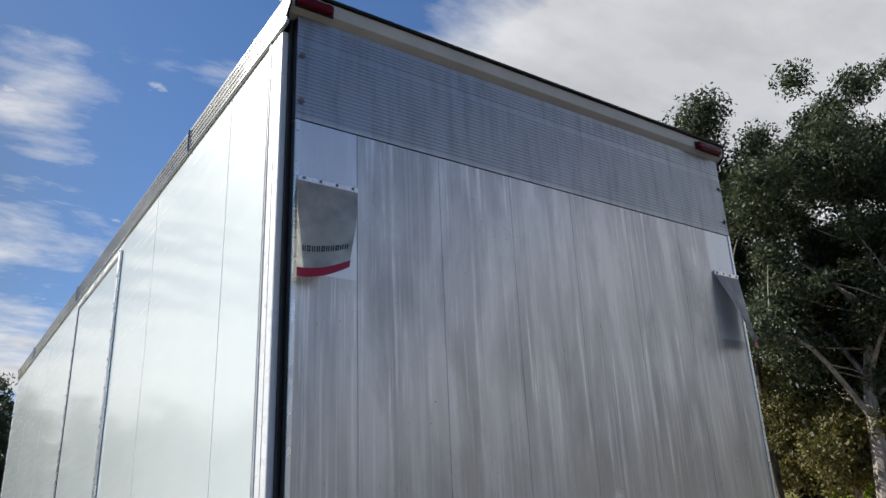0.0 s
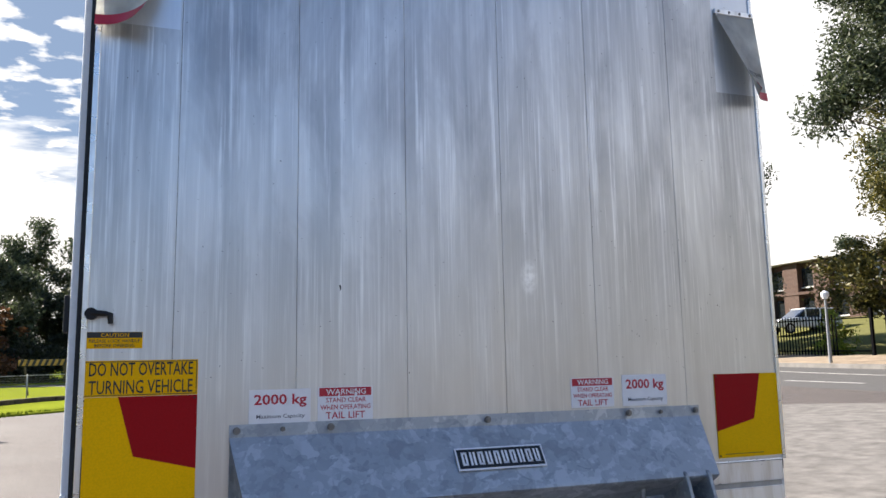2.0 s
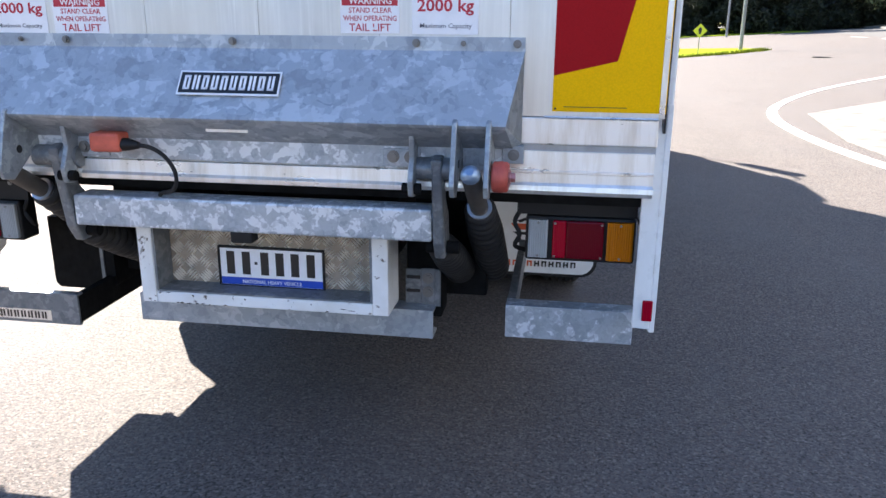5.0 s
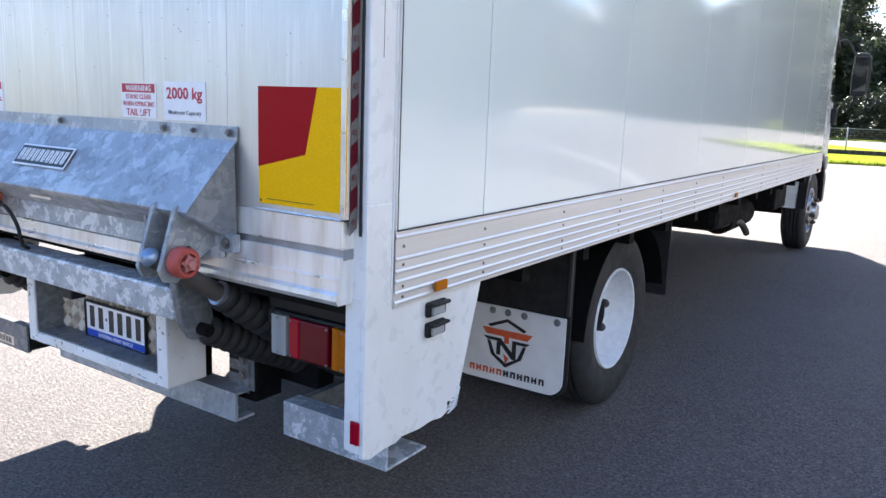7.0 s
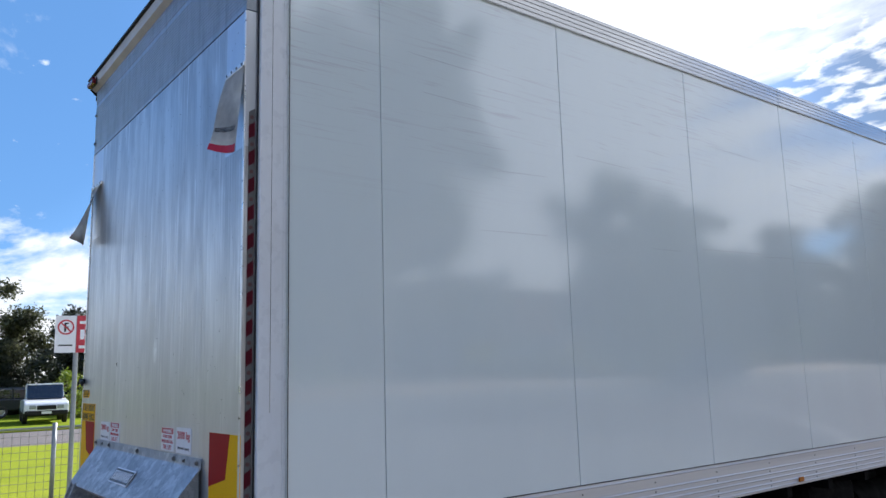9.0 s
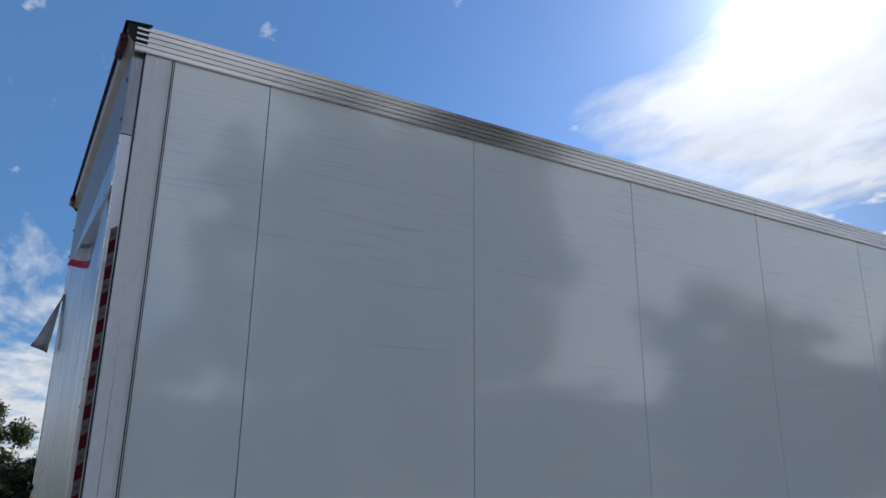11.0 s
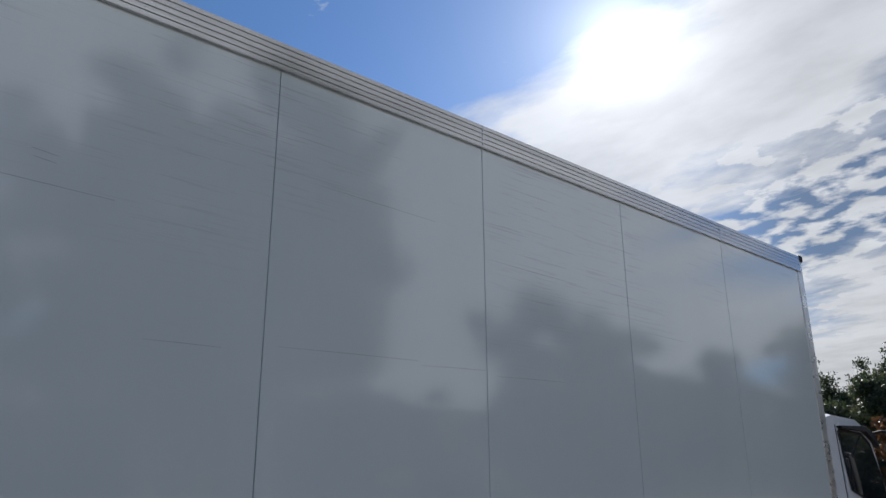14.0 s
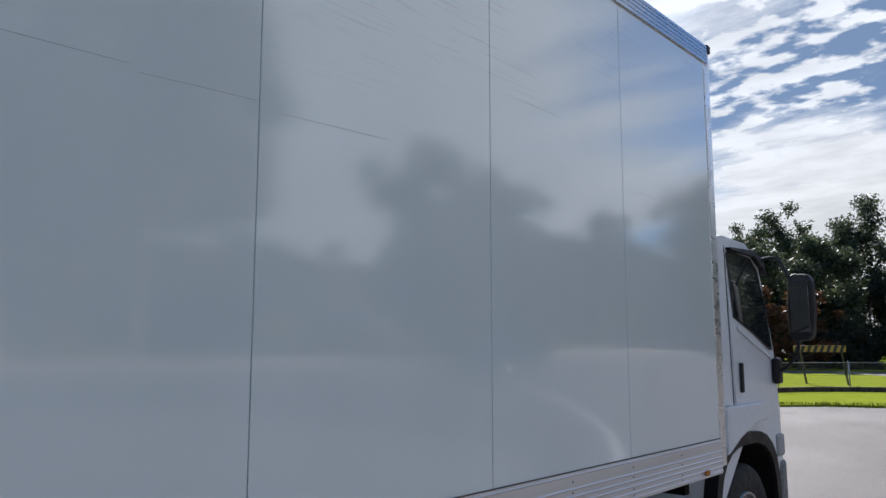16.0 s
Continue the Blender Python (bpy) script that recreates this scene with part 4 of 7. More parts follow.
def build_lift():
    """The folded tail lift: cover, brackets, rams, arms and cross bar."""
    def strip(rows, name, mat, label=""):
        bm = bmesh.new()
        left = [bm.verts.new((xa, y, z)) for xa, xb, y, z in rows]
        right = [bm.verts.new((xb, y, z)) for xa, xb, y, z in rows]
        for i in range(len(rows) - 1):
            bm.faces.new((left[i], right[i], right[i + 1], left[i + 1]))
        bmesh.ops.recalc_face_normals(bm, faces=bm.faces[:])
        bmesh.ops.solidify(bm, geom=bm.faces[:], thickness=0.005)
        return part(name, bm, mat, truck, label)
    rows = [(0.445, 2.093, -0.007, 1.415), (0.445, 2.093, -0.009, 1.378), (0.447, 2.091, -0.014, 1.370), (0.482, 2.058, -0.138, 1.205),
            (0.484, 2.056, -0.146, 1.192), (0.484, 2.056, -0.140, 1.184), (0.470, 2.070, -0.020, 1.112)]
    cover = strip(rows, "lift_cover", M["galv"], "bent galvanised tail lift cover")
    for pts in (((0.447, -0.014, 1.370), (0.484, -0.146, 1.192), (0.484, -0.140, 1.184), (0.470, -0.020, 1.112), (0.447, -0.008, 1.13)),
                ((2.091, -0.014, 1.370), (2.056, -0.146, 1.192), (2.056, -0.140, 1.184), (2.070, -0.020, 1.112), (2.091, -0.008, 1.13))):
        bm = bmesh.new()
        bm.faces.new([bm.verts.new(p) for p in pts])
        bmesh.ops.solidify(bm, geom=bm.faces[:], thickness=0.005)
        part("end_plate", bm, M["galv"], cover)
    s = bmesh.new()
    for x in (0.466, 0.60, 0.745, 1.262, 1.795, 1.925, 2.072):
        big = x not in (0.60, 1.925)
        bolt(s, (x, -0.0135, 1.398), (0, -1, 0), 0.0075 if big else 0.005, 0.010)
    part("bolts", s, M["bolt"], cover)

    def on(x, d, lift=0.0):
        """A place on the cover's slope, d metres down it."""
        a, b = Vector((0, -0.014, 1.370)), Vector((0, -0.138, 1.205))
        w = (b - a).normalized()
        n = Vector((0, -1, 0)) - w * Vector((0, -1, 0)).dot(w)
        p = a + w * d + n.normalized() * (lift + 0.006)
        return Vector((x, p.y, p.z))

    def slab(x0, x1, d0, d1, lo, hi, bm=None):
        bm = bm or bmesh.new()
        lo_v = [bm.verts.new(on(x, d, lo)) for x, d in ((x0, d0), (x1, d0), (x1, d1), (x0, d1))]
        hi_v = [bm.verts.new(on(x, d, hi)) for x, d in ((x0, d0), (x1, d0), (x1, d1), (x0, d1))]
        faces = [bm.faces.new(hi_v), bm.faces.new(lo_v[::-1])]
        for i in range(4):
            j = (i + 1) % 4
            faces.append(bm.faces.new((lo_v[i], lo_v[j], hi_v[j], hi_v[i])))
        bmesh.ops.recalc_face_normals(bm, faces=faces)
        return bm
    badge = part("badge", slab(1.125, 1.425, 0.072, 0.150, 0.0, 0.002), M["sticker"], cover, "black badge with white border")
    part("field", slab(1.130, 1.420, 0.078, 0.144, 0.002, 0.003), M["ink_black"], badge)
    bars = bmesh.new()
    for k in range(10):
        x = 1.142 + 0.0275 * k
        slab(x, x + 0.007, 0.088, 0.134, 0.003, 0.0038, bars)
        slab(x + 0.012, x + 0.019, 0.088, 0.134, 0.003, 0.0038, bars)
        if k % 2 == 0:
            slab(x, x + 0.019, 0.088, 0.095, 0.003, 0.0038, bars)
        if k % 3 != 1:
            slab(x, x + 0.019, 0.127, 0.134, 0.003, 0.0038, bars)
    part("print", bars, M["sticker"], badge)
    part("worn_label", prism([(1.20, 1.150), (1.325, 1.150), (1.325, 1.158), (1.20, 1.158)], "y", -0.098, -0.094), M["mill"], cover)
    # rail under the cover
    part("bracket_rail", box((0.50, -0.024, 1.052), (2.04, -0.006, 1.118), 0.003), M["flake"], truck, "galvanised rail under the lift cover")
    for xa in (0.742, 1.70):
        b = part("clamp_plate", box((xa, -0.030, 1.058), (xa + 0.11, -0.0245, 1.108), 0.002), M["galv"], truck)
        s = bmesh.new()
        for x in (xa + 0.03, xa + 0.08):
            bolt(s, (x, -0.030, 1.085), (0, -1, 0), 0.012, 0.011)
        part("bolts", s, M["bolt"], b)
    part("roller_edge", prism([(-0.004, 1.046), (-0.020, 1.046), (-0.022, 1.010), (-0.030, 1.002), (-0.028, 0.988), (-0.004, 0.982)], "x", 0.748, 1.776, 0.001), M["mill_bright"], truck, "bright stained aluminium edge strip")
    # ears
    ear = [(-0.012, 1.16), (-0.10, 1.225), (-0.152, 1.200), (-0.178, 1.12), (-0.205, 1.04), (-0.190, 1.008), (-0.150, 1.000), (-0.045, 1.075), (-0.012, 1.09)]
    for x in (0.512, 0.603, 1.915, 2.005):
        e = part("ear_plate", prism(ear, "x", x, x + 0.014, 0.003), M["galv_mid"], truck, "grey steel hinge ear")
        slot = tube([(x - 0.001, -0.115, 1.085), (x + 0.015, -0.115, 1.085)], 0.012, 12)
        part("eyelet", slot, M["sealant"], e)
    small = [(-0.022, 1.175), (-0.075, 1.205), (-0.090, 1.18), (-0.080, 1.09), (-0.110, 1.03), (-0.100, 0.985), (-0.065, 0.978), (-0.045, 1.03), (-0.022, 1.07)]
    for x in (0.735, 1.785):
        e = part("ear_plate", prism(small, "x", x, x + 0.016, 0.004), M["galv_mid"], truck)
        part("pin", tube([(x - 0.018, -0.085, 1.005), (x + 0.034, -0.085, 1.005)], 0.016, 14), M["chassis"], e)
    # rams with rubber boots
    for xp in (0.567, 1.972):
        ram = part("ram_rod", tube([(xp, -0.196, 1.070), (xp, -0.182, 1.064), (xp + 0.002, 0.05, 0.915)], [0.022, 0.027, 0.027], 18), M["rod"], truck, "hydraulic ram with a rod end tinted sky blue")
        part("rod_end", tube([(xp, -0.216, 1.083), (xp, -0.212, 1.0805), (xp, -0.205, 1.076), (xp, -0.196, 1.070)], [0.010, 0.019, 0.025, 0.027], 20), M["rod_blue"], ram)
        part("rubber_boot", bellows((xp + 0.003, 0.025, 0.932), (xp + 0.004, 0.58, 0.575), 0.034, 0.046, 15), M["boot"], ram)
        part("clip", tube([(xp + 0.003, 0.018, 0.936), (xp + 0.003, 0.030, 0.929)], 0.037, 16), M["steel"], ram)
    # lift arms, pivots and lower rams
    arm = [(-0.075, 1.085), (-0.03, 1.095), (0.005, 1.06), (0.015, 0.96), (0.075, 0.90), (0.085, 0.82), (0.05, 0.775), (0.005, 0.775), (-0.03, 0.83), (-0.05, 0.95)]
    for x in (0.675, 1.845):
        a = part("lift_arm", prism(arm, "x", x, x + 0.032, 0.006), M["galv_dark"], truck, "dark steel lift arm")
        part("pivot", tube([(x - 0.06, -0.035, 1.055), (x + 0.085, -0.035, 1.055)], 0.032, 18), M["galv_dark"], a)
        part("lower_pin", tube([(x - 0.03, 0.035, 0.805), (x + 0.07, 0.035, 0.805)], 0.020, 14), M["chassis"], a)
        part("rubber_boot", bellows((x + 0.016, 0.065, 0.795), (x + 0.016, 0.58, 0.545), 0.034, 0.044, 15), M["boot"], a)
    part("cross_bar", box((0.712, -0.035, 0.836), (1.842, 0.06, 0.934), 0.008), M["flake"], truck, "square galvanised lift cross bar")
    part("catch", box((1.215, -0.025, 0.800), (1.285, 0.03, 0.836), 0.006), M["black"], truck)
    # red rubber rollers
    for x, out in ((2.024, 1), (0.507, -1)):
        prof = [(0.0, 0.0), (0.034, 0.0), (0.041, 0.005 * out), (0.042, 0.026 * out), (0.040, 0.040 * out), (0.035, 0.045 * out), (0.027, 0.045 * out), (0.025, 0.026 * out), (0.0, 0.026 * out)]
        r = part("roller", lathe(prof, (x, -0.150, 1.060), "x", 28), M["redrub"], truck, "faded red rubber roller")
        g = tube([(x + 0.024 * out, -0.150, 1.06), (x + 0.062 * out, -0.150, 1.06)], 0.013, 6)
        tube([(x + 0.046 * out, -0.150, 1.06), (x + 0.050 * out, -0.150, 1.06)], 0.019, 16, g)
        for k in range(5):
            a = 2 * math.pi * k / 5 + 0.4
            c, q = Vector((x, -0.150 + 0.020 * math.cos(a), 1.06 + 0.020 * math.sin(a))), Vector((out, 0, 0))
            tube([c + q * 0.026, c + q * 0.048], 0.0055, 6, g)
        part("hub_bolt", g, M["hubpink"], r)
    for x in (2.06, 0.47):
        b = part("stop_tab", box((x - 0.02, -0.03, 1.075), (x + 0.04, -0.003, 1.125), 0.003), M["galv"], truck)
        part("bolt", bolt(bmesh.new(), (x + 0.012, -0.03, 1.10), (0, -1, 0), 0.011, 0.01), M["bolt"], b)
    # plug and cable
    p = part("control_plug", box((0.842, -0.115, 1.083), (0.938, -0.052, 1.140), 0.010), M["plug"], truck, "faded red plastic control plug")
    part("plug_neck", tube([(0.93, -0.09, 1.105), (0.955, -0.09, 1.105), (0.985, -0.088, 1.103)], [0.020, 0.018, 0.010], 12), M["black"], p)
    path = [(0.98, -0.088, 1.103), (1.02, -0.09, 1.098), (1.06, -0.09, 1.075), (1.085, -0.085, 1.035), (1.085, -0.078, 0.995), (1.06, -0.06, 0.965), (1.01, -0.03, 0.95), (0.985, -0.0, 0.934)]
    part("cable", tube(smooth_line(path, 5), 0.0065, 8), M["rubber"], p)


def smooth_line(pts, n):
    """A rounder line through the same points."""
    p = [Vector(q) for q in pts]
    out = []
    for i in range(len(p) - 1):
        a, b, c, d = p[max(i - 1, 0)], p[i], p[i + 1], p[min(i + 2, len(p) - 1)]
        for k in range(n):
            t = k / n
            out.append(0.5 * ((2 * b) + (c - a) * t + (2 * a - 5 * b + 4 * c - d) * t * t + (3 * b - a - 3 * c + d) * t ** 3))
    return out + [p[-1]]


def build_under_rear():
    # number plate box
    fr = bmesh.new()
    box((0.862, 0.046, 0.562), (0.912, 0.20, 0.836), 0.004, fr)
    box((1.640, 0.046, 0.562), (1.692, 0.20, 0.836), 0.004, fr)
    box((0.913, 0.046, 0.562), (1.639, 0.20, 0.600), 0.004, fr)
    frame_ = part("plate_frame", fr, M["chip"], truck, "chipped white steel number plate surround")
    # bars brightened, base darkened in colour to show glints; tan dirt in the base
    part("back_plate", box((0.905, 0.152, 0.590), (1.648, 0.158, 0.870), 0.001), M["tread_base"], truck, "aluminium tread plate backing")
    t = bmesh.new()
    pitch = 0.048
    for i in range(15):
        for j in range(5):
            cx, cz = 0.944 + pitch * i, 0.628 + pitch * j
            a = radians(45 if (i + j) % 2 else -45)
            u, w = Vector((math.cos(a), 0, math.sin(a))), Vector((-math.sin(a), 0, math.cos(a)))
            for off in (-0.0176, -0.0088, 0, 0.0088, 0.0176):
                c = Vector((cx, 0.152, cz)) + w * off
                a0, a1 = c - u * 0.021, c + u * 0.021
                vs = [t.verts.new(v) for v in (a0, c - w * 0.0036, a1, c + w * 0.0036)]
                crest = [t.verts.new(c + u * e + Vector((0, -0.0062, 0))) for e in (-0.012, 0.012)]
                for f in ((vs[0], vs[1], crest[0]), (vs[1], crest[1], crest[0]), (vs[1], vs[2], crest[1]), (vs[2], vs[3], crest[1]), (vs[3], crest[0], crest[1]), (vs[3], vs[0], crest[0])):
                    t.faces.new(f)
    bmesh.ops.recalc_face_normals(t, faces=t.faces[:])
    part("tread_pattern", t, M["tread"], truck)
    rnd = random.Random(12)
    flakes = bmesh.new()
    for x, z, w, h in ((0.985, 0.566, 0.012, 0.004), (1.000, 0.566, 0.016, 0.005), (1.024, 0.565, 0.020, 0.004), (1.052, 0.566, 0.014, 0.006), (1.072, 0.566, 0.018, 0.004), (1.095, 0.565, 0.008, 0.004), (1.150, 0.566, 0.018, 0.004), (1.040, 0.592, 0.007, 0.008), (1.218, 0.590, 0.009, 0.005),
                       (1.440, 0.588, 0.004, 0.006), (1.492, 0.567, 0.012, 0.004), (1.545, 0.578, 0.026, 0.003), (1.574, 0.574, 0.030, 0.003), (1.632, 0.570, 0.009, 0.006), (0.955, 0.5985, 0.02, 0.003), (0.905, 0.567, 0.010, 0.003)):
        flakes.faces.new([flakes.verts.new((x + w * 0.5 * math.cos(a) * rnd.uniform(0.6, 1.2), 0.0452, z + h * 0.5 * math.sin(a) * rnd.uniform(0.6, 1.2))) for a in [2 * math.pi * k / 7 for k in range(7)]])
    bmesh.ops.solidify(flakes, geom=flakes.faces[:], thickness=0.0004)
    part("paint_chips", flakes, M["ink_black"], frame_)
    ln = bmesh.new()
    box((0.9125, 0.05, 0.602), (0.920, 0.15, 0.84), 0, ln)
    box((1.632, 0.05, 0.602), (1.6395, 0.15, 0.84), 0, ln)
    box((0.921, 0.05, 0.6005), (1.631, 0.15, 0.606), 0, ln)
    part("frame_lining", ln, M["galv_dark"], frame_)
    plate = part("number_plate", box((1.100, 0.136, 0.607), (1.454, 0.1405, 0.736), 0.001), M["sticker"], truck, "white and blue number plate in a black holder")
    h = bmesh.new()
    for a, b in (((1.094, 0.601), (1.460, 0.608)), ((1.094, 0.735), (1.460, 0.742)), ((1.094, 0.608), (1.101, 0.735)), ((1.453, 0.608), (1.460, 0.735))):
        box((a[0], 0.130, a[1]), (b[0], 0.142, b[1]), 0.002, h)
    part("holder", h, M["black"], plate)
    part("band", box((1.102, 0.1350, 0.609), (1.452, 0.1358, 0.634)), M["ink_blue"], plate)
    part("letters", lettering("NATIONAL HEAVY VEHICLE", 1.175, 1.38, 0.614, 0.627, 0.1350), M["sticker"], plate)
    for x in (1.118, 1.172, 1.236, 1.288, 1.340, 1.394):
        part("plain_bar", box((x + 0.005, 0.1345, 0.645), (x + 0.033, 0.1356, 0.724), 0.0004), M["ink_black"], plate)
    part("plain_bar", box((1.220, 0.1345, 0.68), (1.230, 0.1356, 0.69), 0.0004), M["ink_black"], plate)
    # bumper and steps
    bp = prism([(0.31, 0.521), (0.226, 0.521), (0.226, 0.419), (0.31, 0.419), (0.31, 0.429), (0.237, 0.429), (0.237, 0.511), (0.31, 0.511)], "x", 0.741, 1.803, 0.002)
    part("bumper", bp, M["galv"], truck, "galvanised channel bumper")
    for x in (0.93, 1.55):
        part("bumper_hanger", box((x, 0.238, 0.5215), (x + 0.05, 0.30, 0.90), 0.004), M["chassis"], truck)
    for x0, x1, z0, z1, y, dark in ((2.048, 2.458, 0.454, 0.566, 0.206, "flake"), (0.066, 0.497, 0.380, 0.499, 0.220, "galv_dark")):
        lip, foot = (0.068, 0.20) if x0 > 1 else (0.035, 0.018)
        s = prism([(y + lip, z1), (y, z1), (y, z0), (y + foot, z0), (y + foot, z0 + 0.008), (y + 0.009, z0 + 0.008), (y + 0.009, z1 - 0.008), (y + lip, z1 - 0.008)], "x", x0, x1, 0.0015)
        st = part("step", s, M[dark], truck, "galvanised rear step" if x0 > 1 else "darkened galvanised rear step with a badge")
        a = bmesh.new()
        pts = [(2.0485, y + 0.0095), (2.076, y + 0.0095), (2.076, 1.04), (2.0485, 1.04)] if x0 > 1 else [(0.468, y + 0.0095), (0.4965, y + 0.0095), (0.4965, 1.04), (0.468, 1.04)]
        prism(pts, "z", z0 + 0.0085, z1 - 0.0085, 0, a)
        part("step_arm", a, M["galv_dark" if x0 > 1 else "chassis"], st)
        if x0 < 1:
            b = bmesh.new()
            box((0.085, y - 0.0012, z0 + 0.012), (0.385, y - 0.0002, z0 + 0.052), 0, b)
            lab = part("badge", b, M["mill"], st)
            b = bmesh.new()
            for k in range(10):
                x = 0.095 + 0.028 * k
                box((x, y - 0.002, z0 + 0.019), (x + 0.007, y - 0.0011, z0 + 0.045), 0, b)
                box((x + 0.012, y - 0.002, z0 + 0.019), (x + 0.019, y - 0.0011, z0 + 0.045), 0, b)
            part("print", b, M["ink_black"], st)
    tb = part("power_pack", rounded_panel(0.238, 0.500, 0.432, 0.720, 0.467, 0.855, 0.03), M["chassis"], truck, "black power pack box with rounded lower edges behind the step")
    part("strap", box((0.446, 0.461, 0.437), (0.460, 0.4665, 0.70), 0.001), M["galv_dark"], tb)
    part("drain_nut", tube([(0.40, 0.835, 0.412), (0.40, 0.835, 0.437)], 0.022, 8), M["chassis"], tb)
    # skirts behind the wheels
    for side in (0, 1):
        mir = (lambda x: x) if side else (lambda x: 2.5 - x)
        dz = 0.0 if side else -0.036
        pts = [(0.047, 1.24), (0.157, 1.24), (0.157, 0.954), (0.612, 0.954), (0.506, 0.62 + dz), (0.470, 0.60 + dz), (0.452, 0.575 + dz), (0.413, 0.562 + dz), (0.36, 0.570 + dz), (0.30, 0.565 + dz), (0.215, 0.572 + dz), (0.19, 0.562 + dz), (0.14, 0.564 + dz), (0.075, 0.556 + dz), (0.047, 0.566 + dz)]
        a, b = sorted((mir(2.488), mir(2.5036)))
        sk = part("skirt", prism(pts, "x", a, b, 0.002), M["white"], truck, "white painted skirt with a torn lower edge")
        a, b = (2.437, 2.4875) if side else (0.0125, 0.078)
        part("flange", prism([(a, 0.578 + dz), (b, 0.575 + dz), (b, 1.0), (a, 1.0)], "y", 0.046, 0.060, 0.002), M["white"], sk)
        a, b = (2.463, 2.493) if side else (0.032, 0.070)
        part("reflector", box((a, 0.038, 0.603 + dz), (b, 0.0455, 0.668 + dz), 0.003), M["lamp_bright"], sk, "small red reflector")
        torn = bmesh.new()
        rnd = random.Random(3)
        for cy, cz in ((0.462, 0.592 + dz),):
            for _ in range(9):
                y, z = cy + rnd.uniform(-0.022, 0.022), cz + rnd.uniform(-0.014, 0.014)
                c = [(mir(2.504 + rnd.uniform(0, 0.004)), y + rnd.uniform(-0.012, 0.012), z + rnd.uniform(-0.009, 0.009)) for _ in range(3)]
                torn.faces.new([torn.verts.new(v) for v in c])
        bmesh.ops.solidify(torn, geom=torn.faces[:], thickness=0.002)
        part("torn_edge", torn, M["rubber"], sk)
        shreds = bmesh.new()
        for k in range(6):
            z = 0.566 + dz + 0.011 * k
            y = 0.446 + 0.006 * k
            tube([(mir(2.505), y, z), (mir(2.508), y + 0.030, z + 0.012), (mir(2.506), y + 0.052 - 0.004 * k, z + 0.016)], [0.0022, 0.0030, 0.0012], 6, shreds)
        part("torn_edge", shreds, M["white"], sk)
    # tail lamps
    for side in (0, 1):
        mir = (lambda x: x) if side else (lambda x: 2.520 - x)
        dz = 0.0 if side else -0.027
        a, b = sorted((mir(2.108), mir(2.434)))
        h = part("tail_lamp", box((a, 0.105, 0.757 + dz), (b, 0.19, 0.896 + dz), 0.008), M["black"], truck, "tail lamp cluster in a black housing")
        for x0, x1, mat, lab, reeds in ((2.117, 2.175, "lamp_clear", "clear ribbed lens", 8), (2.189, 2.2295, "lamp_bright", "bright red lens", 0), (2.230, 2.341, "lamp_red", "dark red lens", 0), (2.350, 2.427, "lamp_amber", "amber ribbed lens", 10)):
            a, b = sorted((mir(x0), mir(x1)))
            if reeds:
                step = (b - a - 0.008) / (reeds * 4)
                edge = [(a, 0.1045), (a, 0.092)] + [(a + 0.004 + step * k, 0.0895 - 0.0022 * abs(math.sin(math.pi * k / 4))) for k in range(reeds * 4 + 1)] + [(b, 0.092), (b, 0.1045)]
                lens = prism(edge, "z", 0.770 + dz, 0.887 + dz)
            else:
                lens = box((a, 0.088, 0.770 + dz), (b, 0.1045, 0.887 + dz), 0.005)
            part("lens", lens, M[mat], h, lab)
        s = bmesh.new()
        for x in (2.146, 2.196, 2.334, 2.389):
            for z in (0.777, 0.879):
                tube([(mir(x), 0.089, z + dz), (mir(x), 0.0855, z + dz)], 0.0038, 8, s)
        part("screws", s, M["bolt"], h)
        a, b = sorted((mir(2.08), mir(2.437)))
        part("lamp_bracket", box((a, 0.120, 0.897 + dz), (b, 0.135, 0.983)), M["black"], truck)
        s = bmesh.new()
        for x in (2.14, 2.37):
            bolt(s, (mir(x), 0.120, 0.955 + dz), (0, -1, 0), 0.006, 0.005)
        part("bolts", s, M["bolt"], truck)
        part("lamp_lead", tube(smooth_line([(mir(2.44), 0.15, 0.89 + dz), (mir(2.452), 0.12, 0.86 + dz), (mir(2.45), 0.12, 0.80 + dz), (mir(2.46), 0.13, 0.765 + dz)], 4), 0.004, 6), M["rubber"], truck)
    for z in (0.921, 0.861):
        base = part("side_lamp", box((2.5037, 0.306, z - 0.023), (2.520, 0.398, z + 0.023), 0.012), M["black"], truck, "small clear side lamp with black hood")
        part("lens", box((2.5202, 0.316, z - 0.016), (2.530, 0.376, z + 0.010), 0.005), M["lamp_clear"], base)
        part("hood", box((2.5202, 0.308, z + 0.0105), (2.536, 0.396, z + 0.021), 0.004), M["black"], base)
    for y in (0.362, 3.81, 7.2):
        part("amber_marker", box((2.5145, y - 0.030, 0.972), (2.524, y + 0.030, 1.002), 0.004), M["lamp_amber"], truck, "amber side marker")


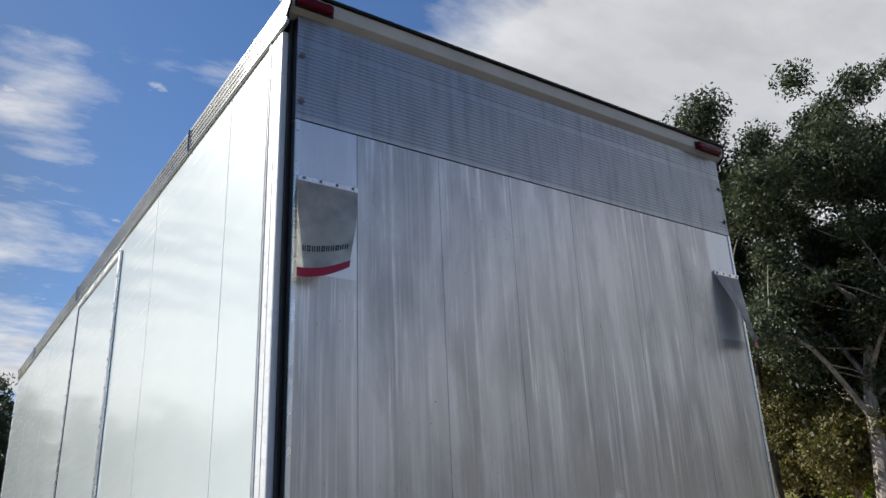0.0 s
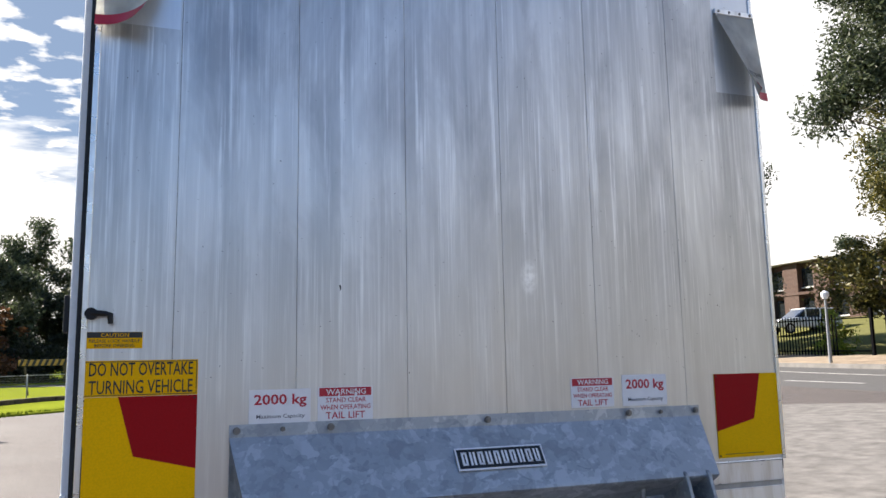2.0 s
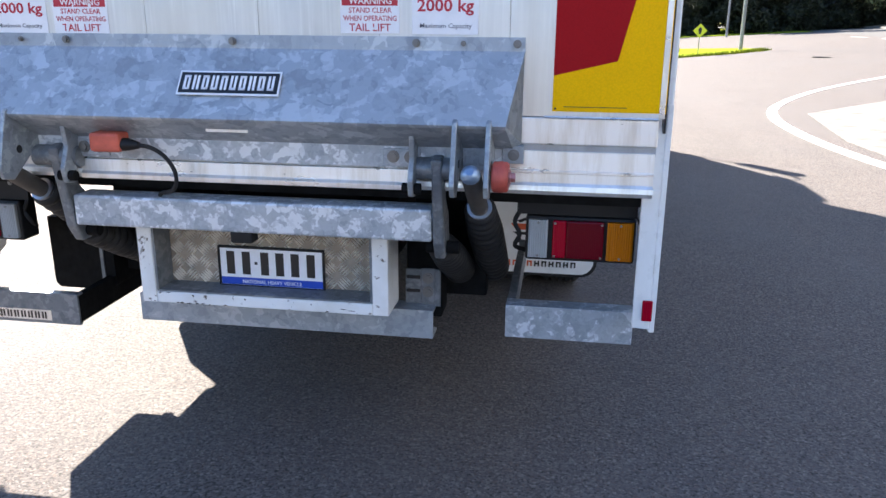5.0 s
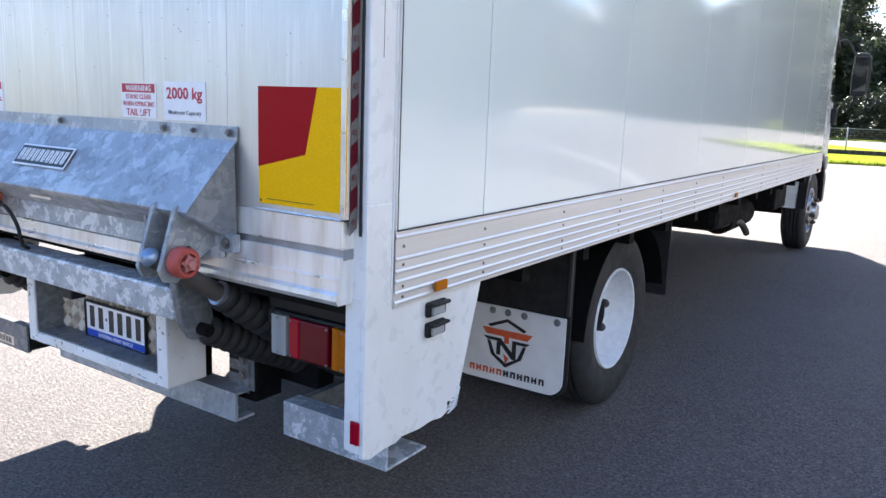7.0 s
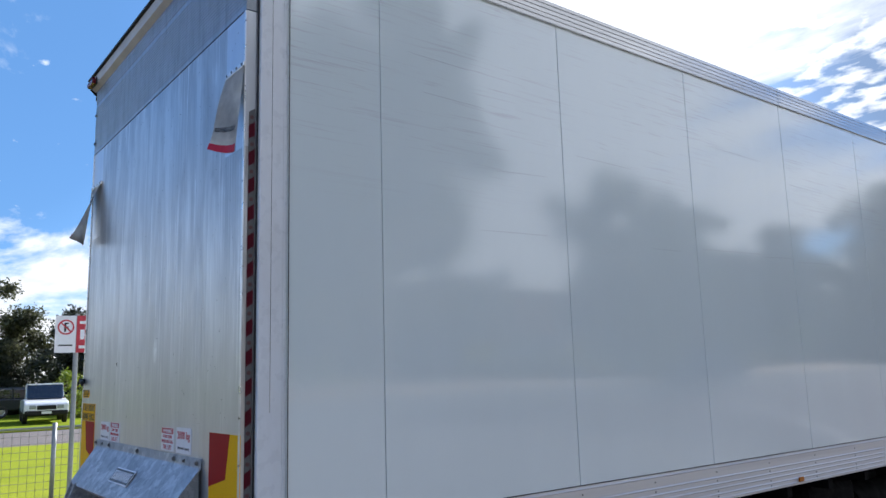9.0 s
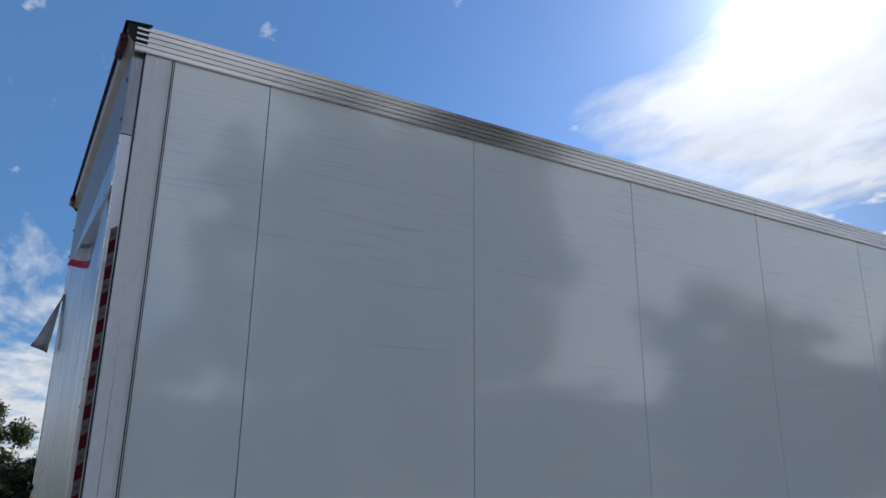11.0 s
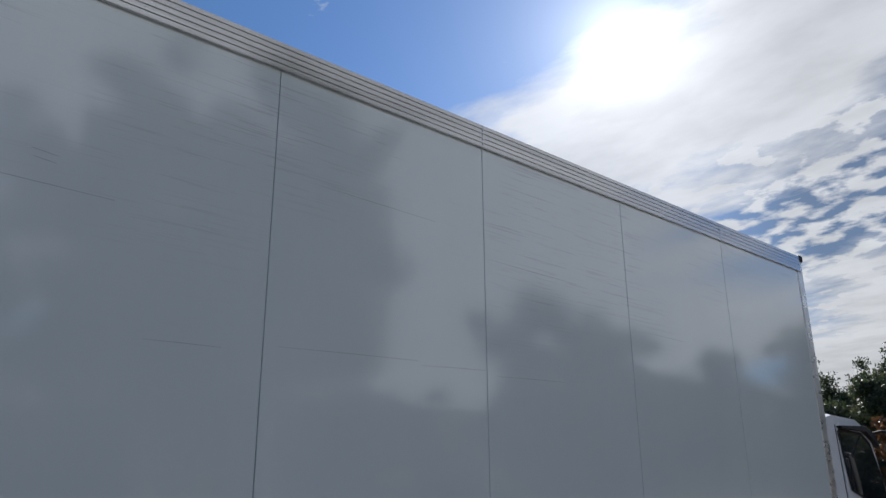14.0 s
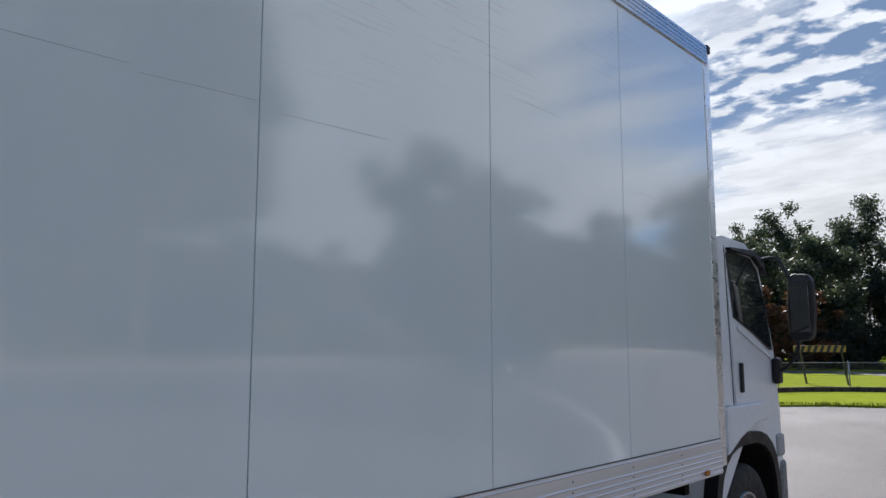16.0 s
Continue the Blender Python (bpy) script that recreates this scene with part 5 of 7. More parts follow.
def wheel(x, y, out, front=False):
    """A road wheel whose outer face is at x, out is +1 or -1."""
    z, o = 0.450, out
    prof = [(0.268, -0.012), (0.300, 0.002), (0.345, 0.010), (0.378, 0.004), (0.398, -0.012), (0.409, -0.03)]
    for g in (0.06, 0.10, 0.14, 0.18):
        prof += [(0.411, -g + 0.012), (0.399, -g + 0.008), (0.399, -g), (0.411, -g - 0.004)]
    prof += [(0.409, -0.205), (0.398, -0.223), (0.345, -0.245), (0.268, -0.225)]
    bm = lathe([(0.262 + (r - 0.268) * 1.315, d * o) for r, d in prof], (x, y, z), "x", 64)
    tyre = part("wheel", bm, M["tyre"], truck, "black tyre on a white steel rim")
    if front:
        prof = [(0.268, -0.012), (0.262, 0.0), (0.248, -0.004), (0.236, -0.05), (0.19, -0.045), (0.165, 0.01), (0.125, 0.03), (0.10, 0.03), (0.09, 0.07), (0.06, 0.09), (0.0, 0.09)]
    else:
        prof = [(0.268, -0.014), (0.263, -0.002), (0.254, -0.004), (0.250, -0.020), (0.238, -0.05), (0.232, -0.125), (0.215, -0.15), (0.165, -0.165), (0.150, -0.15), (0.103, -0.148)]
    part("rim", lathe([(r * 0.98, d * o) for r, d in prof], (x, y, z), "x", 64), M["rim"] if not front else M["steel"], tyre)
    if not front:
        hub = lathe([(r, d * o) for r, d in ((0.102, -0.149), (0.100, -0.115), (0.085, -0.10), (0.05, -0.095), (0.0, -0.095))], (x, y, z), "x", 32)
        part("hub", hub, M["chassis"], tyre)
    s = bmesh.new()
    d0 = 0.02 if front else -0.150
    for k in range(6):
        a = 2 * math.pi * k / 6 + 0.3
        c = Vector((x + d0 * o, y + 0.128 * math.cos(a), z + 0.128 * math.sin(a)))
        tube([c, c + Vector((0.045 * o, 0, 0)), c + Vector((0.055 * o, 0, 0))], [0.024, 0.022, 0.012], 10, s)
        a += 0.5
        c = Vector((x + (d0 - 0.012) * o, y + 0.188 * math.cos(a), z + 0.188 * math.sin(a)))
        tube([c, c + Vector((0.006 * o, 0, 0))], 0.034, 14, s)
    part("wheel_nuts", s, M["nut"], tyre)


def build_running_gear():
    YR, YF = 2.245, 8.30
    for x, out in ((2.352, 1), (2.060, 1), (0.148, -1), (0.440, -1)):
        wheel(x, YR, out)
    wheel(2.34, YF, 1, True)
    wheel(0.16, YF, -1, True)
    part("axle", tube([(0.3, YR, 0.44), (1.0, YR, 0.44), (1.1, YR, 0.44), (1.4, YR, 0.44), (1.5, YR, 0.44), (2.2, YR, 0.44)], [0.06, 0.06, 0.17, 0.17, 0.06, 0.06], 16), M["chassis"], truck)
    part("axle", tube([(0.3, YF, 0.44), (2.2, YF, 0.44)], 0.06, 12), M["chassis"], truck)
    b = bmesh.new()
    for x in (0.85, 1.57):
        box((x, 0.30, 0.66), (x + 0.08, 8.9, 0.859), 0, b)
    for y in (0.35, 0.95, 3.2, 4.6, 6.0, 7.2):
        box((0.93, y, 0.69), (1.57, y + 0.08, 0.82), 0, b)
    part("chassis_frame", b, M["chassis"], truck, "black chassis rails")
    for x in (0.80, 1.62):
        b = bmesh.new()
        for k in range(5):
            box((x, YR - 0.75 + 0.08 * k, 0.49 + 0.014 * k), (x + 0.07, YR + 0.75 - 0.08 * k, 0.503 + 0.014 * k), 0, b)
        part("leaf_spring", b, M["chassis"], truck)
    # black blocks added to hide sunlit ground between skirt and flap
    for x in (0.83, 1.59):
        part("spring_hanger", prism([(1.62, 0.66), (1.60, 0.46), (1.66, 0.37), (1.80, 0.37), (1.86, 0.46), (1.84, 0.66)], "x", x, x + 0.09, 0.006), M["chassis"], truck)
    # guards and flaps
    for side in (0, 1):
        mir = (lambda x: x) if side else (lambda x: 2.5 - x)
        r = 0.50

        def arc(u, v):
            a = radians(12 + 166 * u)
            return Vector((mir(1.80 + 0.60 * v), YR + 0.02 + r * 1.08 * math.cos(a), 0.44 + min(r * math.sin(a), 0.47)))
        bm = sheet(arc, 24, 2)
        bmesh.ops.solidify(bm, geom=bm.faces[:], thickness=0.006)
        part("mudguard", bm, M["black"], truck, "black plastic wheel guard")
        a, b = sorted((mir(1.815), mir(2.407)))
        flap = rounded_panel(a, b, 0.232, 0.96, 1.546, 1.558, 0.08) if side else prism([(a + 0.07, 0.268), (b - 0.07, 0.268), (b - 0.02, 0.288), (b, 0.338), (b, 0.96), (a + 0.16, 0.96), (a + 0.108, 0.785), (a, 0.61), (a, 0.338), (a + 0.02, 0.288)], "y", 1.546, 1.558)
        fl = part("mudflap", flap, M["rubber"], truck, "white mudflap with an orange and black emblem" if side else "black rubber mudflap")
        if side:
            part("flap_stay", box((2.391, 1.530, 0.62), (2.407, 1.545, 0.955), 0.003), M["stay"], fl)
            part("flap_face", rounded_panel(1.828, 2.390, 0.248, 0.606, 1.536, 1.5455, 0.07), M["flapwhite"], fl)
            s = bmesh.new()
            for x in (1.863, 2.026, 2.106, 2.189, 2.349):
                bolt(s, (x, 1.536, 0.584), (0, -1, 0), 0.011, 0.006)
            part("bolts", s, M["galv_dark"], fl)
            y0, y1 = 1.5335, 1.5358
            cx = 2.106

            def sh(ink, *pts):
                part("emblem_piece", prism([(cx + px, 0.44 + pz) for px, pz in pts], "y", y0, y1), M[ink], fl)
            sh("ink_black", (-0.10, 0.075), (0.0, 0.115), (0.0, 0.100), (-0.085, 0.065))
            sh("ink_black", (0.0, 0.115), (0.10, 0.075), (0.085, 0.065), (0.0, 0.100))
            sh("ink_black", (-0.10, 0.0), (-0.085, 0.0), (-0.06, -0.06), (-0.078, -0.065))
            sh("ink_black", (-0.078, -0.065), (-0.06, -0.06), (0.0, -0.095), (0.0, -0.115))
            sh("ink_black", (0.10, 0.0), (0.078, -0.065), (0.06, -0.06), (0.085, 0.0))
            sh("ink_black", (0.078, -0.065), (0.0, -0.115), (0.0, -0.095), (0.06, -0.06))
            sh("ink_black", (-0.12, 0.018), (-0.03, 0.018), (0.03, -0.04), (0.03, 0.018), (0.05, 0.018), (0.05, -0.07), (0.03, -0.07), (-0.03, -0.01), (-0.03, -0.06), (-0.05, -0.06), (-0.05, 0.004), (-0.10, 0.004))
            sh("ink_black", (0.05, 0.018), (0.12, 0.018), (0.10, 0.004), (0.05, 0.004))
            sh("orange", (-0.13, 0.060), (0.13, 0.060), (0.105, 0.030), (-0.105, 0.030))
            sh("orange", (-0.012, 0.030), (0.012, 0.030), (0.012, 0.0), (-0.012, 0.0))
            sh("orange", (-0.014, -0.050), (0.014, -0.070), (0.0, -0.10))
            e, o = bmesh.new(), bmesh.new()
            for k in range(11):
                x = 1.918 + 0.036 * k
                tgt = o if k < 5 else e
                box((x, y0, 0.283), (x + 0.008, y1, 0.311), 0, tgt)
                box((x + 0.017, y0, 0.283), (x + 0.025, y1, 0.311), 0, tgt)
                box((x + 0.008, y0, 0.293 if k % 2 else 0.303), (x + 0.017, y1, 0.301 if k % 2 else 0.311), 0, tgt)
            part("print", o, M["orange"], fl)
            part("print", e, M["ink_black"], fl)
    # guard bits ahead of the rear wheel and under the body
    part("front_flap", box((1.85, 2.80, 0.48), (2.42, 2.815, 0.96), 0.004), M["rubber"], truck)
    part("fuel_tank", box((1.80, 4.35, 0.64), (2.28, 5.05, 0.86), 0.06), M["chassis"], truck, "black fuel tank")
    part("exhaust", tube([(1.30, 3.3, 0.62), (1.30, 3.5, 0.62), (1.30, 3.52, 0.62), (1.30, 4.0, 0.62)], [0.05, 0.05, 0.13, 0.13], 18), M["chassis"], truck)
    part("air_tank", tube([(2.05, 5.3, 0.62), (2.05, 6.1, 0.62)], 0.13, 18), M["chassis"], truck)
    part("air_tank", tube([(1.80, 5.3, 0.66), (1.80, 6.1, 0.66)], 0.12, 18), M["chassis"], truck)
    part("battery_box", box((1.85, 6.35, 0.62), (2.30, 6.9, 0.86), 0.02), M["chassis"], truck)
    part("drop_pipe", tube(smooth_line([(2.1, 5.0, 0.60), (2.14, 5.4, 0.60), (2.17, 5.65, 0.56), (2.19, 5.8, 0.46)], 4), 0.03, 10), M["rod"], truck)
    # two unseen far-side boxes, added to cast the shadow under the body
    part("fuel_tank", box((0.06, 5.10, 0.545), (0.56, 7.62, 0.86), 0.05), M["chassis"], truck, "long unseen black box under the far side, added for its shadow")
    part("tool_box", box((0.05, 3.15, 0.54), (0.55, 5.02, 0.86), 0.015), M["chassis"], truck, "unseen black box under the far side, added for its shadow")
    part("gearbox", box((0.95, 6.6, 0.42), (1.55, 8.2, 0.90), 0.05), M["chassis"], truck)
    hb = part("hitch_bracket", box((1.700, 0.30, 0.47), (1.822, 0.42, 0.80), 0.006), M["chassis"], truck, "black bolted hitch bracket")
    part("bracket_plate", box((1.696, 0.292, 0.512), (1.818, 0.2995, 0.645), 0.003), M["galv_dark"], hb)
    part("bracket_plate", box((1.752, 0.286, 0.500), (1.800, 0.2915, 0.650), 0.006), M["galv_dark"], hb)
    for z in (0.567, 0.616):
        part("slot", box((1.700, 0.2895, z - 0.006), (1.748, 0.2918, z + 0.006), 0.002), M["sealant"], hb)
        part("bolt", bolt(bmesh.new(), (1.776, 0.286, z), (0, -1, 0), 0.013, 0.010), M["bolt"], hb)
    # black plate added to fill the dark mass behind the ram, one each side
    part("lift_plate", box((1.70, 0.46, 0.50), (1.96, 0.54, 0.855), 0.006), M["chassis"], truck)
    for x, s in ((2.085, -1), (0.415, 1)):
        part("hose", tube(smooth_line([(x - 0.01 * s, 0.15, 0.91), (x + 0.012 * s, 0.13, 0.87), (x - 0.004 * s, 0.13, 0.83), (x + 0.010 * s, 0.14, 0.79), (x - 0.02 * s, 0.2, 0.76)], 5), 0.007, 8), M["rubber"], truck)
    part("lift_plate", box((0.47, 0.56, 0.49), (0.86, 0.63, 0.855), 0.006), M["chassis"], truck)
    part("hose", tube(smooth_line([(1.0, 0.10, 0.95), (1.02, 0.16, 0.99), (1.06, 0.2, 0.96), (1.08, 0.26, 0.90), (1.05, 0.34, 0.86)], 5), 0.008, 8), M["rubber"], truck)


def rounded_panel(x0, x1, z0, z1, y0, y1, r, flip=False):
    """An upright panel with round lower corners, or round upper ones."""
    pts = [(x0, z1), (x1, z1)]
    for k in range(7):
        a = -k * math.pi / 12
        pts.append((x1 - r + r * math.cos(a), z0 + r + r * math.sin(a)))
    for k in range(7):
        a = -math.pi / 2 - k * math.pi / 12
        pts.append((x0 + r + r * math.cos(a), z0 + r + r * math.sin(a)))
    if flip:
        pts = [(x, z0 + z1 - z) for x, z in pts]
    return prism(pts, "y", y0, y1, 0)


def arch_point(a, r):
    """A point on the squarish front wheel arch."""
    c, s = math.cos(a), math.sin(a)
    k = (abs(c) ** 3 + abs(s) ** 3) ** (-1 / 3)
    return (8.30 + r * k * c, 0.48 + r * 1.02 * k * s)


def lean(bm):
    """The cab's sides slope inwards above the waist line."""
    for v in bm.verts:
        k = 0.03 * max(v.co.z - 1.66, 0)
        if v.co.x > 2.0:
            v.co.x -= k
        elif v.co.x < 0.5:
            v.co.x += k
    return bm


def build_cab():
    side = [(7.86, 0.92), (7.86, 2.38), (7.93, 2.50), (8.10, 2.535), (8.55, 2.52), (8.78, 2.43), (8.90, 2.05), (9.00, 1.70), (9.07, 1.25), (9.09, 0.78), (9.02, 0.62), (8.95, 0.62)]
    for k in range(13):
        a = radians(4 + 172 * k / 12)
        side.append(arch_point(a, 0.62))
    bm = bmesh.new()
    rows = []
    for x, fy, fz in ((0.16, 0.97, 0.985), (0.22, 1.0, 1.0), (2.28, 1.0, 1.0), (2.345, 0.985, 0.99)):
        rows.append([bm.verts.new((x, 8.3 + (y - 8.3) * (fy if y > 8.3 else 1), 0.62 + (z - 0.62) * fz if z > 2 else z)) for y, z in side])
    faces = [bm.faces.new(rows[0]), bm.faces.new(rows[-1][::-1])]
    n = len(side)
    for a, b in zip(rows, rows[1:]):
        for i in range(n):
            j = (i + 1) % n
            faces.append(bm.faces.new((a[j], a[i], b[i], b[j])))
    bmesh.ops.recalc_face_normals(bm, faces=faces)
    cab = part("cab", lean(bm), M["cab"], truck, "white forward-control truck cab")
    X = 2.3455
    door = [(8.16, 1.20), (8.13, 2.42), (8.20, 2.46), (8.62, 2.44), (8.76, 2.35), (8.95, 1.72), (8.98, 1.30), (8.90, 1.22)]
    part("cab_door", lean(prism(door, "x", X, X + 0.006, 0.002)), M["cab"], cab)
    win = [(8.19, 1.93), (8.125, 2.385), (8.17, 2.415), (8.60, 2.395), (8.74, 2.32), (8.86, 2.06), (8.945, 1.70), (8.88, 1.70), (8.56, 1.82)]
    part("window_seal", lean(prism([(y, z) for y, z in win], "x", X + 0.006, X + 0.009)), M["black"], cab)
    cy, cz = 8.5, 2.05
    part("window_glass", lean(prism([(cy + (y - cy) * 0.93, cz + (z - cz) * 0.93) for y, z in win], "x", X + 0.0092, X + 0.011)), M["glass"], cab)
    v = prism([(8.12, 2.43), (8.62, 2.45), (8.80, 2.37), (8.84, 2.27), (8.76, 2.33), (8.60, 2.405), (8.14, 2.410)], "x", X + 0.008, X + 0.05, 0.004)
    part("weather_shield", lean(v), M["black"], cab)
    part("waist_crease", lean(prism([(8.24, 1.875), (8.56, 1.765), (8.90, 1.655), (8.90, 1.63), (8.56, 1.735), (8.24, 1.845)], "x", X + 0.0065, X + 0.016, 0.004)), M["cab"], cab)
    part("door_handle", box((2.351, 8.235, 1.40), (2.366, 8.285, 1.61), 0.006), M["black"], cab, "black door handle")
    gap = bmesh.new()
    for a, b in (((8.118, 1.22), (8.126, 2.44)),):
        box((X - 0.001, a[0], a[1]), (X + 0.002, b[0], b[1]), 0, gap)
    part("door_gap", lean(gap), M["sealant"], cab)
    ring = [radians(4 + 172 * k / 16) for k in range(17)]
    part("arch_flare", prism([arch_point(a, 0.63) for a in ring] + [arch_point(a, 0.55) for a in ring[::-1]], "x", 2.28, 2.372), M["black"], cab)
    part("arch_liner", prism([arch_point(a, 0.612) for a in ring] + [arch_point(a, 0.545) for a in ring[::-1]], "x", 1.62, 2.345), M["chassis"], cab)
    part("arch_wall", prism([arch_point(a, 0.54) for a in ring], "x", 1.64, 1.70), M["chassis"], cab)
    part("step_panel", prism([(7.88, 1.0), (7.88, 1.32), (8.60, 1.32), (8.66, 1.19), (8.40, 1.175), (8.12, 1.10)], "x", 2.32, 2.39, 0.012), M["cab"], cab)
    part("bumper", box((0.15, 8.98, 0.48), (2.36, 9.14, 0.86), 0.04), M["galv_dark"], cab)
    part("corner_lamp", box((2.30, 8.93, 0.88), (2.365, 9.10, 1.06), 0.03), M["lamp_clear"], cab)
    part("windscreen", prism([(8.80, 2.40), (9.005, 1.62), (9.02, 1.62), (8.815, 2.41)], "x", 0.30, 2.20), M["glass"], cab)
    for mx, s in ((2.53, 1), (-0.03, -1)):
        shell = [(mx + 0.03, 1.765), (mx + 0.15, 1.775), (mx + 0.175, 1.82), (mx + 0.19, 2.0), (mx + 0.185, 2.21), (mx + 0.16, 2.265), (mx + 0.045, 2.275), (mx + 0.012, 2.24), (mx, 2.0), (mx + 0.005, 1.80)]
        mir = part("mirror", prism(shell, "y", 8.775, 8.88, 0.022), M["black"], truck, "black wing mirror on a tube arm")
        part("mirror_glass", prism([(mx + 0.020, 8.7745), (mx + 0.168, 8.7745), (mx + (0.168 if s == 1 else 0.020), 8.740)], "z", 1.83, 2.22, 0.004), M["glass"], mir)
        e = 2.35 if s == 1 else 0.15
        xin = mx + (0.02 if s == 1 else 0.17)
        arm = tube(smooth_line([(e, 8.80, 2.40), ((e + xin) / 2, 8.86, 2.40), (xin, 8.84, 2.22)], 5), 0.012, 8)
        part("mirror_arm", arm, M["black"], mir)
        arm = tube(smooth_line([(e, 8.95, 1.54), ((e + xin) / 2, 8.92, 1.56), (xin + 0.02 * s, 8.84, 1.68), (xin + 0.03 * s, 8.83, 1.80)], 5), 0.012, 8)
        part("mirror_arm", arm, M["black"], mir)
        part("mirror_base", box((min(e, e + 0.06 * s), 8.90, 1.44), (max(e, e + 0.06 * s), 9.0, 1.64), 0.02), M["black"], mir)


def bright_mill(name, lo, hi, rough, metal):
    m = Mat(name, hi, rough, metal)
    m.color(m.ramp(m.noise(22, 6, 0.65, (1, 1, 0.12)), (0.34, lo), (0.56, hi)))
    m.rough(m.ramp(m.noise(15, 5, 0.6, (0.3, 0.3, 1)), (0.3, rough * 0.8), (0.7, rough * 1.3)))
    m.bump(m.noise(200, 3, 0.6, (0.05, 0.05, 1)), 0.0004, 0.2)
    return m.m


M["mill_bright"] = bright_mill("stained_bright_aluminium", (0.72, 0.695, 0.64), (0.90, 0.90, 0.89), 0.3, 0.6)
M["mill_dull"] = bright_mill("dull_aluminium", (0.30, 0.32, 0.34), (0.39, 0.41, 0.44), 0.36, 0.8)
m = Mat("extruded_rail_aluminium", (0.74, 0.74, 0.73), 0.38, 0.45)
m.color(m.ramp(m.noise(30, 4, 0.5, (1, 0.02, 1)), (0.3, (0.66, 0.65, 0.635)), (0.65, (0.76, 0.75, 0.735))))
m.rough(m.ramp(m.noise(3, 4, 0.6, (1, 0.3, 1)), (0.3, 0.32), (0.7, 0.42)))
M["rail"] = m.m
# top rail metal, its colour darkened to stand for the dark sky it mirrors
m = Mat("darkened_rail_aluminium", (0.40, 0.41, 0.42), 0.2, 0.92)
m.color(m.ramp(m.noise(30, 4, 0.5, (1, 0.03, 1)), (0.3, (0.46, 0.465, 0.47)), (0.65, (0.58, 0.58, 0.58))))
m.rough(m.ramp(m.noise(4, 4, 0.6, (1, 0.3, 1)), (0.3, 0.10), (0.7, 0.18)))
M["rail_dark"] = m.m
M["nut"] = simple("dark_wheel_nut", (0.06, 0.06, 0.06), 0.5, 0.4)
M["stay"] = simple("dark_steel_stay", (0.05, 0.05, 0.052), 0.5, 0.3)
M["scratch"] = simple("worn_scratch_grey", (0.38, 0.39, 0.41), 0.5)
M["header"] = simple("cream_header_paint", (0.52, 0.51, 0.46), 0.4, speck=0.12, scale=6)
# edge tape tones, set far darker than the marker plates
M["tape_white"] = reflective("reflective_white", (0.15, 0.147, 0.145))
M["tape_red"] = reflective("dark_reflective_red", (0.085, 0.006, 0.014))
M["hubpink"] = simple("red_dusted_bolt", (0.50, 0.22, 0.20), 0.4, 0.5)
M["rust"] = simple("dull_red_rivet", (0.10, 0.04, 0.04), 0.6)
M["rod"] = simple("dull_ram_steel", (0.075, 0.068, 0.062), 0.55, 0.1)
# the blue is the sky's reflection, put into the rod end's colour
M["rod_blue"] = simple("sky_tinted_rod_end", (0.24, 0.33, 0.46), 0.3, 0.6)
build_cargo_box()
build_rear()
build_signs()
build_flags()
build_lift()
build_under_rear()
build_running_gear()
build_cab()


# ---- ground ----
def height(x):
    return 0.055 * min(max(x - 4.5, 0), 25.5) + 0.17 * min(max(x - 30, 0), 14)


def build_ground():
    xs = [-600, -300, -150, -80, -50, -35, -25, -18, -12, -8, -5, -3, -1, 1, 3, 4.5, 6, 8, 11, 15, 20, 25, 30, 35, 40, 44, 60, 100, 200, 600]
    ys = [-600, -250, -100, -50, -25, -12, -6, -3, 0, 3, 6, 10, 15, 22, 30, 45, 65, 100, 180, 300, 600]
    bm = bmesh.new()
    g = [[bm.verts.new((x, y, height(x))) for y in ys] for x in xs]
    for i in range(len(xs) - 1):
        for j in range(len(ys) - 1):
            bm.faces.new((g[i][j], g[i + 1][j], g[i + 1][j + 1], g[i][j + 1]))
    tagged(obj("ground", bm, M["asphalt"]), "pale weathered asphalt yard and road", "asphalt", kind="structure")


def flat_area(name, points, mat, rise, label, category):
    """A thin slab with the outline points, lying on the ground."""
    bm = bmesh.new()
    f = bm.faces.new([bm.verts.new((x, y, 0)) for x, y in points])
    bmesh.ops.triangulate(bm, faces=[f])
    for x in (4.5, 12, 20, 30, 44):
        bmesh.ops.bisect_plane(bm, geom=bm.verts[:] + bm.edges[:] + bm.faces[:], plane_co=(x, 0, 0), plane_no=(1, 0, 0))
    rim = [e for e in bm.edges if len(e.link_faces) == 1]
    made = bmesh.ops.extrude_edge_only(bm, edges=rim)["geom"]
    low = {v for v in made if isinstance(v, bmesh.types.BMVert)}
    for v in bm.verts:
        v.co.z = height(v.co.x) + (rise if v not in low else -0.02)
    bmesh.ops.recalc_face_normals(bm, faces=bm.faces[:])
    return tagged(obj(name, bm, mat), label, category, kind="structure")


